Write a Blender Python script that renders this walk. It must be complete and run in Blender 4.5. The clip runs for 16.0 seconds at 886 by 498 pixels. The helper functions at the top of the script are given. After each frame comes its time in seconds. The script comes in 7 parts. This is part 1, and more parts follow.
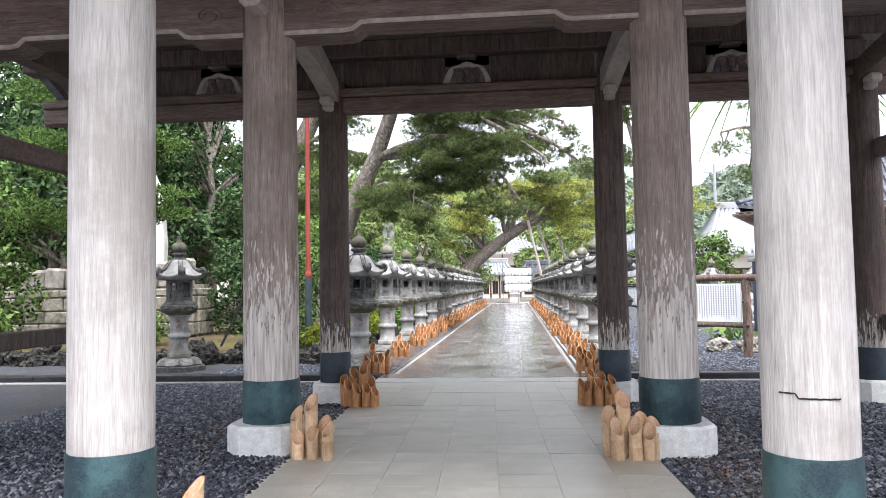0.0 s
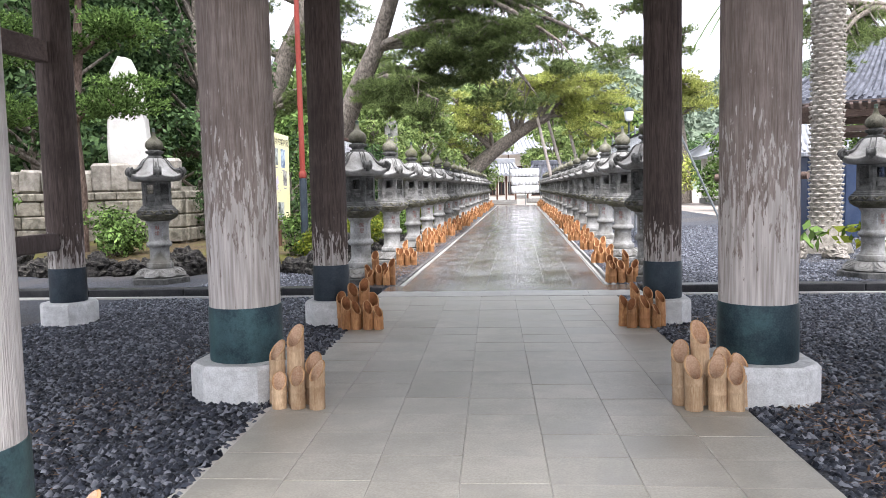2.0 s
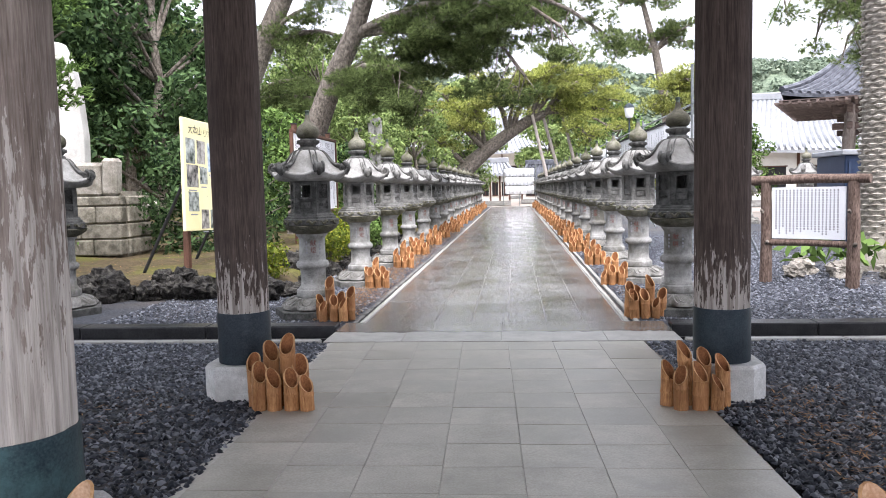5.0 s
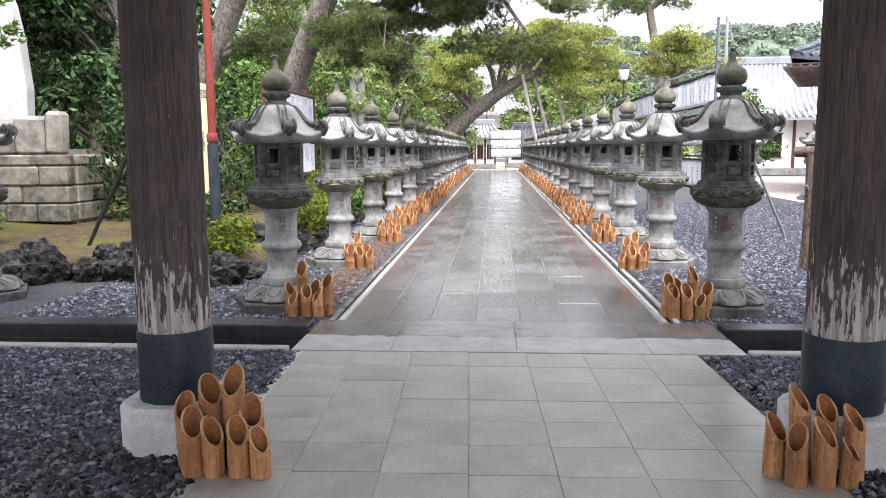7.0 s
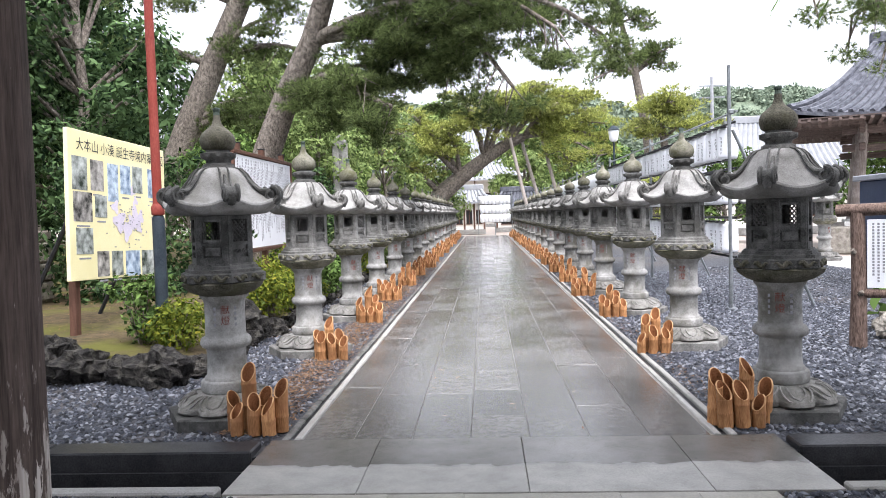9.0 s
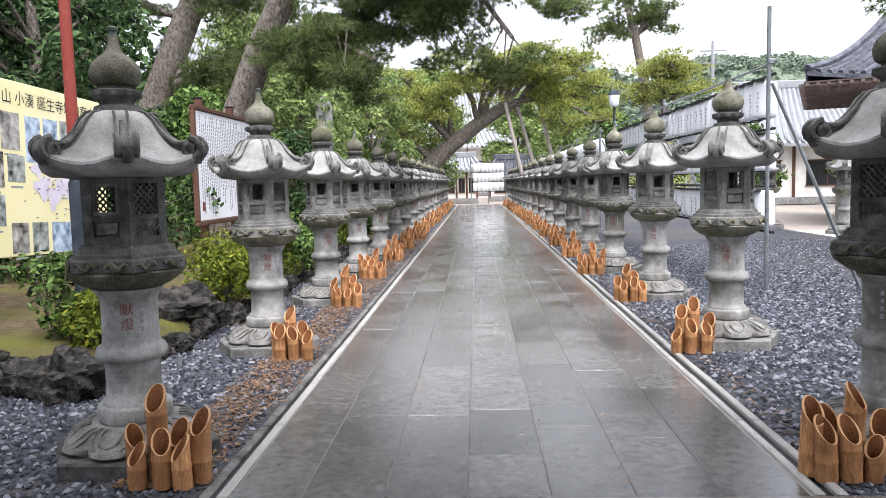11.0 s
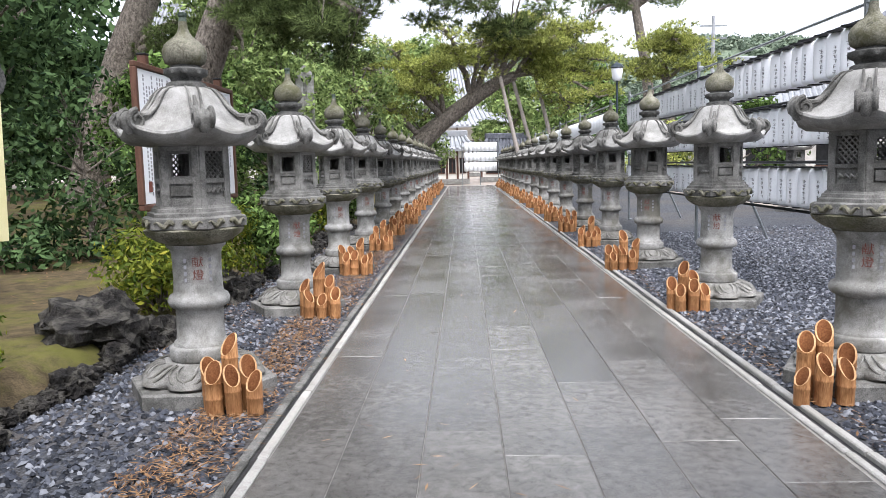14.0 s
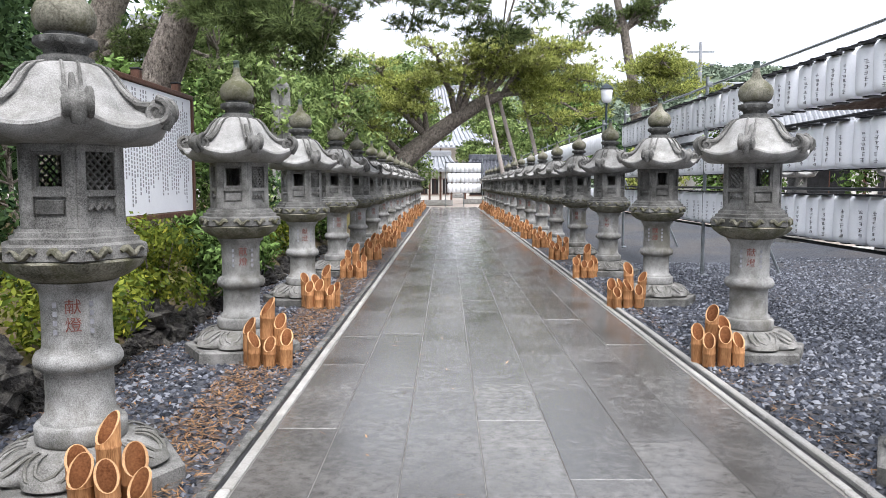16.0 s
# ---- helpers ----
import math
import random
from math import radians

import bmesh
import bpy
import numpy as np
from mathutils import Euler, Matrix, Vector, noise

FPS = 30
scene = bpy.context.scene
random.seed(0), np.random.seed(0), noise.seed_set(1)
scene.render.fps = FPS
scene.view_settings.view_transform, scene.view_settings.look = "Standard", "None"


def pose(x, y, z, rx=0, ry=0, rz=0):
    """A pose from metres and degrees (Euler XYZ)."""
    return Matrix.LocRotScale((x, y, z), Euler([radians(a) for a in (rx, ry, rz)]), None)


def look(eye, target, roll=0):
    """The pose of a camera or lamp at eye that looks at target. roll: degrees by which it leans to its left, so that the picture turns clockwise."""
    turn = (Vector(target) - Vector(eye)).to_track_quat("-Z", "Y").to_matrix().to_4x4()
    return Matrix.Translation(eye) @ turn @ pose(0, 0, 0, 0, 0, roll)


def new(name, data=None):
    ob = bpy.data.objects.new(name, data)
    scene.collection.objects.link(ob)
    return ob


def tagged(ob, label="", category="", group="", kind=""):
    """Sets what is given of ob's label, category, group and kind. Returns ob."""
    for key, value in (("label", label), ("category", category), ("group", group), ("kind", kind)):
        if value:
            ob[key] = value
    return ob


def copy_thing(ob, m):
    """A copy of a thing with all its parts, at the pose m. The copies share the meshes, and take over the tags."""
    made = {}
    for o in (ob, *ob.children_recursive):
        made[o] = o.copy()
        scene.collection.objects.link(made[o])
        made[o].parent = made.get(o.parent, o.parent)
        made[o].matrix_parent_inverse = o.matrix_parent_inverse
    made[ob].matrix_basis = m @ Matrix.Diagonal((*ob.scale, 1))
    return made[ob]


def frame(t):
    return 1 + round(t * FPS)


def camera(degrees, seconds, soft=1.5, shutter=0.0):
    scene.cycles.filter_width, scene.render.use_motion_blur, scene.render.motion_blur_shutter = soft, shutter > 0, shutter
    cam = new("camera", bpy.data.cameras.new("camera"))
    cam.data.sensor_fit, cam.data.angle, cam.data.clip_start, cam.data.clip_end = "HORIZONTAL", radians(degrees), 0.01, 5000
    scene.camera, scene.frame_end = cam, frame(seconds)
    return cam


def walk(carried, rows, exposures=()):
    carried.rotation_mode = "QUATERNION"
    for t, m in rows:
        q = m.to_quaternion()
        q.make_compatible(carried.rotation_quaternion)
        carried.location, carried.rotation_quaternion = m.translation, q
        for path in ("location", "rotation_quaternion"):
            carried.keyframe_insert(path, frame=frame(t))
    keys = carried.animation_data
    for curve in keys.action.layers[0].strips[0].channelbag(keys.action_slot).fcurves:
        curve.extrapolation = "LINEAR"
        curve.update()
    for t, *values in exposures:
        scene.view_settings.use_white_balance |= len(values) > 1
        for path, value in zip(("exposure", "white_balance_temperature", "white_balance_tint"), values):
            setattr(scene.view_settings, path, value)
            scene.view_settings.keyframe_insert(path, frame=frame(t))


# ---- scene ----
cam = camera(61.3, 16.0, soft=0.6)
PATH = [
    (0, (0.035, -0.579, 1.506), (-0.157, 1.409, 1.607), -1.0),
    (0.5, (-0.047, -0.207, 1.478), (-0.304, 1.775, 1.544), -0.5),
    (1, (-0.113, 0.247, 1.479), (-0.344, 2.233, 1.501), -1.1),
    (1.5, (-0.167, 0.636, 1.433), (-0.382, 2.623, 1.382), -1.1),
    (2, (-0.246, 1.048, 1.492), (-0.453, 3.031, 1.331), -1.3),
    (2.5, (-0.22, 1.481, 1.521), (-0.41, 3.463, 1.323), -2.4),
    (3, (-0.228, 1.944, 1.553), (-0.461, 3.925, 1.404), -2.6),
    (3.5, (-0.203, 2.414, 1.547), (-0.41, 4.398, 1.408), -2.8),
    (5.8, (-0.356, 4.275, 1.611), (-0.512, 6.256, 1.391), -0.1),
    (6, (-0.405, 4.436, 1.602), (-0.537, 6.417, 1.356), -0.2),
    (6.5, (-0.502, 4.866, 1.604), (-0.678, 6.839, 1.321), -0.4),
    (7, (-0.583, 5.32, 1.655), (-0.723, 7.298, 1.389), -0.4),
    (7.5, (-0.605, 5.732, 1.624), (-0.692, 7.718, 1.4), -0.9),
    (8, (-0.605, 6.101, 1.634), (-0.717, 8.09, 1.457), -0.7),
    (8.5, (-0.601, 6.507, 1.69), (-0.668, 8.501, 1.563), -1.4),
    (9, (-0.632, 6.876, 1.671), (-0.745, 8.87, 1.579), -1.7),
    (9.2, (-0.659, 7.061, 1.675), (-0.758, 9.057, 1.614), -1.8),
    (11.3, (-0.715, 8.824, 1.631), (-0.808, 10.814, 1.448), -1.4),
    (11.5, (-0.743, 8.967, 1.623), (-0.849, 10.959, 1.478), -1.8),
    (12, (-0.756, 9.366, 1.608), (-0.828, 11.361, 1.479), -2.1),
    (12.5, (-0.797, 9.725, 1.61), (-0.898, 11.716, 1.449), -2.1),
    (13, (-0.858, 10.143, 1.582), (-0.926, 12.134, 1.403), -2.0),
    (13.5, (-0.879, 10.539, 1.581), (-0.927, 12.529, 1.391), -1.5),
    (14, (-0.963, 10.928, 1.567), (-1.024, 12.914, 1.34), -1.3),
    (14.5, (-0.978, 11.305, 1.565), (-1.02, 13.292, 1.343), -1.7),
    (15, (-1.001, 11.662, 1.558), (-1.07, 13.65, 1.353), -1.2),
    (15.5, (-0.971, 11.995, 1.537), (-0.973, 13.987, 1.36), -0.8),
    (16, (-0.975, 12.35, 1.531), (-0.986, 14.343, 1.359), -0.0),
]
walk(cam, [(t, look(eye, target, roll)) for t, eye, target, roll in PATH], [(0, 2.45, 6250, 14), (3.5, 2.35, 6320, 16), (7, 2.38, 6320, 16), (9, 2.2, 6300, 15), (12, 2.0, 6280, 14), (16, 1.84, 6250, 13)])

# ---- light: a bright overcast sky ----
world = bpy.data.worlds.new("overcast")
scene.world = world
world.use_nodes = True
wn = world.node_tree.nodes
wl = world.node_tree.links
sky = wn.new("ShaderNodeTexSky")
sky.sky_type = "NISHITA"
sky.sun_disc = False
sky.sun_elevation = radians(55)
sky.sun_rotation = radians(160)
sky.air_density = 1.0
sky.dust_density = 6.0
veil = wn.new("ShaderNodeHueSaturation")
veil.inputs["Saturation"].default_value = 0.12
wl.new(sky.outputs[0], veil.inputs["Color"])
cloud = wn.new("ShaderNodeMix")
cloud.data_type = "RGBA"
cloud.inputs[0].default_value = 0.6
cloud.inputs["B"].default_value = (9.1, 9.7, 10.6, 1)
wl.new(veil.outputs[0], cloud.inputs["A"])
wl.new(cloud.outputs["Result"], wn["Background"].inputs[0])
wn["Background"].inputs[1].default_value = 0.066
sun = new("sun", bpy.data.lights.new("sun", "SUN"))
sun.data.energy = 1.5
sun.data.angle = radians(50)
sun.data.color = (1.0, 0.97, 0.93)
sun.matrix_world = look((4, -2, 26), (0, 10, 0))


# ---- materials ----
def grained(name, dark, light, scale=8.0, rough=0.8, bump=0.3, stretch=(1, 1, 1), stain=None, stain_scale=0.7, stain_amount=0.5,
            metal=0.0, vary=0.0, rough_low=None, bump_scale=None, distance=0.01, fine=90.0, gloss=0.12):
    m = bpy.data.materials.new(name)
    m.use_nodes = True
    n, l = m.node_tree.nodes, m.node_tree.links
    b = n["Principled BSDF"]
    co = n.new("ShaderNodeTexCoord")
    mp = n.new("ShaderNodeMapping")
    mp.inputs["Scale"].default_value = stretch
    info = n.new("ShaderNodeObjectInfo")
    add = n.new("ShaderNodeVectorMath")
    add.operation = "MULTIPLY_ADD"
    add.inputs[1].default_value = (1, 1, 1)
    sc = n.new("ShaderNodeVectorMath")
    sc.operation = "SCALE"
    sc.inputs[0].default_value = (17.0, 31.0, 7.0)
    l.new(info.outputs["Random"], sc.inputs["Scale"])
    l.new(co.outputs["Object"], add.inputs[0])
    l.new(sc.outputs[0], add.inputs[2])
    l.new(add.outputs[0], mp.inputs[0])
    big = n.new("ShaderNodeTexNoise")
    big.inputs["Scale"].default_value = scale
    big.inputs["Detail"].default_value = 6
    big.inputs["Roughness"].default_value = 0.65
    l.new(mp.outputs[0], big.inputs["Vector"])
    small = n.new("ShaderNodeTexNoise")
    small.inputs["Scale"].default_value = fine
    small.inputs["Detail"].default_value = 3
    l.new(mp.outputs[0], small.inputs["Vector"])
    mean = n.new("ShaderNodeMath")
    mean.operation = "MULTIPLY_ADD"
    mean.inputs[1].default_value = 0.45
    l.new(small.outputs["Fac"], mean.inputs[0])
    half = n.new("ShaderNodeMath")
    half.operation = "MULTIPLY"
    half.inputs[1].default_value = 0.55
    l.new(big.outputs["Fac"], half.inputs[0])
    l.new(half.outputs[0], mean.inputs[2])
    ramp = n.new("ShaderNodeValToRGB")
    ramp.color_ramp.elements[0].position, ramp.color_ramp.elements[1].position = 0.37, 0.63
    ramp.color_ramp.elements[0].color, ramp.color_ramp.elements[1].color = (*dark, 1), (*light, 1)
    l.new(mean.outputs[0], ramp.inputs[0])
    colour = ramp.outputs[0]
    if stain:
        st = n.new("ShaderNodeTexNoise")
        st.inputs["Scale"].default_value = stain_scale
        st.inputs["Detail"].default_value = 8
        st.inputs["Roughness"].default_value = 0.7
        l.new(add.outputs[0], st.inputs["Vector"])
        sr = n.new("ShaderNodeValToRGB")
        sr.color_ramp.elements[0].position, sr.color_ramp.elements[1].position = 0.47, 0.62
        l.new(st.outputs["Fac"], sr.inputs[0])
        am = n.new("ShaderNodeMath")
        am.operation = "MULTIPLY"
        am.inputs[1].default_value = stain_amount
        l.new(sr.outputs[0], am.inputs[0])
        mx = n.new("ShaderNodeMix")
        mx.data_type = "RGBA"
        mx.inputs["B"].default_value = (*stain, 1)
        l.new(am.outputs[0], mx.inputs[0])
        l.new(colour, mx.inputs["A"])
        colour = mx.outputs["Result"]
        if rough_low is not None:
            rr = n.new("ShaderNodeMapRange")
            rr.inputs["To Min"].default_value, rr.inputs["To Max"].default_value = rough, rough_low
            l.new(sr.outputs[0], rr.inputs[0])
            l.new(rr.outputs[0], b.inputs["Roughness"])
    if vary:
        hs = n.new("ShaderNodeHueSaturation")
        vr = n.new("ShaderNodeMapRange")
        vr.inputs["To Min"].default_value, vr.inputs["To Max"].default_value = 1 - vary, 1 + vary
        l.new(info.outputs["Random"], vr.inputs[0])
        l.new(vr.outputs[0], hs.inputs["Value"])
        l.new(colour, hs.inputs["Color"])
        colour = hs.outputs[0]
    l.new(colour, b.inputs["Base Color"])
    if rough_low is None:
        b.inputs["Roughness"].default_value = rough
    b.inputs["Metallic"].default_value = metal
    b.inputs["Specular IOR Level"].default_value = gloss
    if bump:
        bp = n.new("ShaderNodeBump")
        bp.inputs["Strength"].default_value = bump
        bp.inputs["Distance"].default_value = distance
        l.new(mean.outputs[0], bp.inputs["Height"])
        l.new(bp.outputs[0], b.inputs["Normal"])
    return m


def leafy(name, dark, light, through_light=0.35, tip=None):
    """Leaves: each island takes its own shade between two greens."""
    m = bpy.data.materials.new(name)
    m.use_nodes = True
    n, l = m.node_tree.nodes, m.node_tree.links
    n.remove(n["Principled BSDF"])
    geo = n.new("ShaderNodeNewGeometry")
    ramp = n.new("ShaderNodeValToRGB")
    ramp.color_ramp.elements[0].color, ramp.color_ramp.elements[1].color = (*dark, 1), (*light, 1)
    if tip:
        e = ramp.color_ramp.elements.new(0.93)
        e.color = (*light, 1)
        ramp.color_ramp.elements[2].color = (*tip, 1)
    l.new(geo.outputs["Random Per Island"], ramp.inputs[0])
    noi = n.new("ShaderNodeTexNoise")
    noi.inputs["Scale"].default_value = 0.55
    tc = n.new("ShaderNodeTexCoord")
    l.new(tc.outputs["Object"], noi.inputs["Vector"])
    mr = n.new("ShaderNodeMapRange")
    mr.inputs["From Min"].default_value, mr.inputs["From Max"].default_value = 0.3, 0.7
    mr.inputs["To Min"].default_value, mr.inputs["To Max"].default_value = 0.65, 1.3
    l.new(noi.outputs["Fac"], mr.inputs[0])
    hs = n.new("ShaderNodeHueSaturation")
    l.new(mr.outputs[0], hs.inputs["Value"])
    l.new(ramp.outputs[0], hs.inputs["Color"])
    d, t, g = n.new("ShaderNodeBsdfDiffuse"), n.new("ShaderNodeBsdfTranslucent"), n.new("ShaderNodeBsdfGlossy")
    g.inputs["Roughness"].default_value = 0.45
    g.inputs["Color"].default_value = (0.8, 0.85, 0.8, 1)
    l.new(hs.outputs[0], d.inputs[0])
    l.new(hs.outputs[0], t.inputs[0])
    mx = n.new("ShaderNodeMixShader")
    mx.inputs[0].default_value = through_light
    l.new(d.outputs[0], mx.inputs[1])
    l.new(t.outputs[0], mx.inputs[2])
    mg = n.new("ShaderNodeMixShader")
    mg.inputs[0].default_value = 0.005
    l.new(mx.outputs[0], mg.inputs[1])
    l.new(g.outputs[0], mg.inputs[2])
    l.new(mg.outputs[0], n["Material Output"].inputs[0])
    return m


def islands(name, dark, light, rough=0.6, middle=None):
    """Loose pieces (gravel, needles): each takes its own shade."""
    m = bpy.data.materials.new(name)
    m.use_nodes = True
    n, l = m.node_tree.nodes, m.node_tree.links
    geo = n.new("ShaderNodeNewGeometry")
    ramp = n.new("ShaderNodeValToRGB")
    ramp.color_ramp.elements[0].color, ramp.color_ramp.elements[1].color = (*dark, 1), (*light, 1)
    l.new(geo.outputs["Random Per Island"], ramp.inputs[0])
    if middle:
        e = ramp.color_ramp.elements.new(0.68)
        e.color = (*middle, 1)
    l.new(ramp.outputs[0], n["Principled BSDF"].inputs["Base Color"])
    n["Principled BSDF"].inputs["Roughness"].default_value = rough
    n["Principled BSDF"].inputs["Specular IOR Level"].default_value = 0.16
    return m


STONE = grained("granite", (0.15, 0.148, 0.141), (0.36, 0.355, 0.342), 6, 0.85, 0.5, stain=(0.10, 0.096, 0.078), stain_scale=2.6, stain_amount=0.5, vary=0.12, fine=160, gloss=0.12)
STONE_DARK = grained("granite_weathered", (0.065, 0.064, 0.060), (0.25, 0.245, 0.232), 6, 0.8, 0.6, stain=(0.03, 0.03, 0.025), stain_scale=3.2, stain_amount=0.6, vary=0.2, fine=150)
COLUMN = grained("granite_streaked", (0.11, 0.11, 0.104), (0.36, 0.355, 0.342), 6, 0.8, 0.5, stain=(0.085, 0.078, 0.058), stain_scale=1.6, stain_amount=0.75, vary=0.14, fine=160)
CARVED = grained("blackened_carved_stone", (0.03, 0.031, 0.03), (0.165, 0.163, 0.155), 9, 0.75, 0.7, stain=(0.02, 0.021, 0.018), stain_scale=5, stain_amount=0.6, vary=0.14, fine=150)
MOSSY = grained("stone_lichen", (0.06, 0.058, 0.042), (0.24, 0.23, 0.185), 7, 0.85, 0.6, stain=(0.075, 0.075, 0.036), stain_scale=5.0, stain_amount=0.8, vary=0.12)
MOSS_BLACK = grained("blackened_lichen_stone", (0.028, 0.027, 0.02), (0.15, 0.142, 0.112), 7, 0.85, 0.6, stain=(0.05, 0.05, 0.028), stain_scale=5.0, stain_amount=0.7, vary=0.12)
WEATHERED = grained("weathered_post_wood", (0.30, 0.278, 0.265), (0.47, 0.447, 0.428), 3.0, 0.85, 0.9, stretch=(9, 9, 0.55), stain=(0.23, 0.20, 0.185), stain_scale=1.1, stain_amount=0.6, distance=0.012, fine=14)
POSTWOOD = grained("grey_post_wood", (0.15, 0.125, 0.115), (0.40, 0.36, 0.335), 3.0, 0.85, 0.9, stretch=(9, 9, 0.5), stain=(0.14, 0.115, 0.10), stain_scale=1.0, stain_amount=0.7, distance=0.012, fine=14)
DARKWOOD = grained("dark_gate_wood", (0.055, 0.042, 0.038), (0.14, 0.11, 0.10), 3.0, 0.8, 0.6, stretch=(7, 7, 0.6), stain=(0.06, 0.045, 0.04), stain_scale=1.5, distance=0.008, fine=14)
BEAMWOOD = grained("gate_beam_wood", (0.085, 0.063, 0.056), (0.20, 0.156, 0.14), 3.0, 0.8, 0.5, stretch=(0.6, 7, 7), stain=(0.08, 0.06, 0.055), stain_scale=1.2, distance=0.006, fine=14)
PALEWOOD = grained("pale_carved_wood", (0.27, 0.235, 0.215), (0.45, 0.40, 0.37), 5.0, 0.8, 0.4, stretch=(3, 1, 3), stain=(0.2, 0.17, 0.15))


LOTUS = grained("pale_carved_granite", (0.10, 0.098, 0.09), (0.31, 0.303, 0.287), 7, 0.8, 0.7, stain=(0.10, 0.097, 0.08), stain_scale=4.0, stain_amount=0.65, vary=0.1, fine=140)
TIP = grained("green_copper_tip", (0.03, 0.045, 0.035), (0.12, 0.15, 0.125), 12, 0.6, 0.3, vary=0.15)


def half_wet(m):
    """Rain has darkened the far half of the slabs up to a ragged line."""
    n, l = m.node_tree.nodes, m.node_tree.links
    b = n["Principled BSDF"]
    old = b.inputs["Base Color"].links[0].from_socket
    co = n.new("ShaderNodeTexCoord")
    sep = n.new("ShaderNodeSeparateXYZ")
    l.new(co.outputs["Object"], sep.inputs[0])
    ragged = n.new("ShaderNodeTexNoise")
    ragged.inputs["Scale"].default_value = 4.0
    ragged.inputs["Detail"].default_value = 6
    l.new(co.outputs["Object"], ragged.inputs["Vector"])
    line = n.new("ShaderNodeMath")
    line.operation = "MULTIPLY_ADD"
    line.inputs[1].default_value = 0.22
    l.new(ragged.outputs["Fac"], line.inputs[0])
    l.new(sep.outputs["Y"], line.inputs[2])
    mask = n.new("ShaderNodeMapRange")
    mask.inputs["From Min"].default_value, mask.inputs["From Max"].default_value = 0.03, 0.09
    l.new(line.outputs[0], mask.inputs[0])
    damp = n.new("ShaderNodeMix")
    damp.data_type = "RGBA"
    damp.blend_type = "MULTIPLY"
    damp.inputs["B"].default_value = (0.40, 0.39, 0.39, 1)
    l.new(mask.outputs[0], damp.inputs[0])
    l.new(old, damp.inputs["A"])
    l.new(damp.outputs["Result"], b.inputs["Base Color"])
    wet = n.new("ShaderNodeMapRange")
    wet.inputs["To Min"].default_value, wet.inputs["To Max"].default_value = 0.5, 0.2
    l.new(mask.outputs[0], wet.inputs[0])
    l.new(wet.outputs[0], b.inputs["Roughness"])
    return m


def worn_post(name, wood_dark, wood_light, bare_dark, bare_light, edge, reach):
    """Post timber whose old stain has flaked away near the foot, in ragged upward tongues."""
    m = grained(name, wood_dark, wood_light, 3.0, 0.85, 0.9, stretch=(9, 9, 0.5), stain=wood_dark, stain_scale=1.0, stain_amount=0.6, distance=0.012, fine=14)
    n, l = m.node_tree.nodes, m.node_tree.links
    b = n["Principled BSDF"]
    old = b.inputs["Base Color"].links[0].from_socket
    co = n.new("ShaderNodeTexCoord")
    sep = n.new("ShaderNodeSeparateXYZ")
    l.new(co.outputs["Object"], sep.inputs[0])
    mp = n.new("ShaderNodeMapping")
    mp.inputs["Scale"].default_value = (34, 34, 6.5)
    l.new(co.outputs["Object"], mp.inputs[0])
    tongues = n.new("ShaderNodeTexNoise")
    tongues.inputs["Scale"].default_value = 1.0
    tongues.inputs["Detail"].default_value = 8
    tongues.inputs["Roughness"].default_value = 0.65
    l.new(mp.outputs[0], tongues.inputs["Vector"])
    up = n.new("ShaderNodeMapRange")
    up.inputs["From Min"].default_value, up.inputs["From Max"].default_value = edge - reach, edge + reach
    up.inputs["To Min"].default_value, up.inputs["To Max"].default_value = 0.34, 0.70
    l.new(sep.outputs["Z"], up.inputs[0])
    gap = n.new("ShaderNodeMath")
    gap.operation = "SUBTRACT"
    l.new(tongues.outputs["Fac"], gap.inputs[0])
    l.new(up.outputs[0], gap.inputs[1])
    mask = n.new("ShaderNodeMapRange")
    mask.inputs["From Min"].default_value, mask.inputs["From Max"].default_value = -0.01, 0.03
    l.new(gap.outputs[0], mask.inputs[0])
    grain = n.new("ShaderNodeTexNoise")
    grain.inputs["Scale"].default_value = 3.0
    grain.inputs["Detail"].default_value = 6
    mp2 = n.new("ShaderNodeMapping")
    mp2.inputs["Scale"].default_value = (14, 14, 0.7)
    l.new(co.outputs["Object"], mp2.inputs[0])
    l.new(mp2.outputs[0], grain.inputs["Vector"])
    ramp = n.new("ShaderNodeValToRGB")
    ramp.color_ramp.elements[0].position, ramp.color_ramp.elements[1].position = 0.35, 0.65
    ramp.color_ramp.elements[0].color, ramp.color_ramp.elements[1].color = (*bare_dark, 1), (*bare_light, 1)
    l.new(grain.outputs["Fac"], ramp.inputs[0])
    mx = n.new("ShaderNodeMix")
    mx.data_type = "RGBA"
    l.new(mask.outputs[0], mx.inputs[0])
    l.new(old, mx.inputs["A"])
    l.new(ramp.outputs[0], mx.inputs["B"])
    l.new(mx.outputs["Result"], b.inputs["Base Color"])
    return m


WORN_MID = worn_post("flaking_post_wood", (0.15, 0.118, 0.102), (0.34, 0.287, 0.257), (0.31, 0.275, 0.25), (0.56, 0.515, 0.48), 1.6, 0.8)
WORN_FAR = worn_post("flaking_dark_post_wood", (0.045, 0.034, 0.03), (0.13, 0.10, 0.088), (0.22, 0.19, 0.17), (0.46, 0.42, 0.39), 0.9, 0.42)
TEAL = grained("patinated_copper", (0.016, 0.028, 0.036), (0.042, 0.066, 0.074), 4, 0.42, 0.15, stain=(0.08, 0.16, 0.16), stain_scale=2.2, stain_amount=0.4, metal=0.35, vary=0.1)
TEALDARK = grained("dark_copper", (0.018, 0.024, 0.032), (0.045, 0.055, 0.065), 4, 0.4, 0.12, stain=(0.06, 0.10, 0.11), stain_scale=1.2, stain_amount=0.25, metal=0.35)
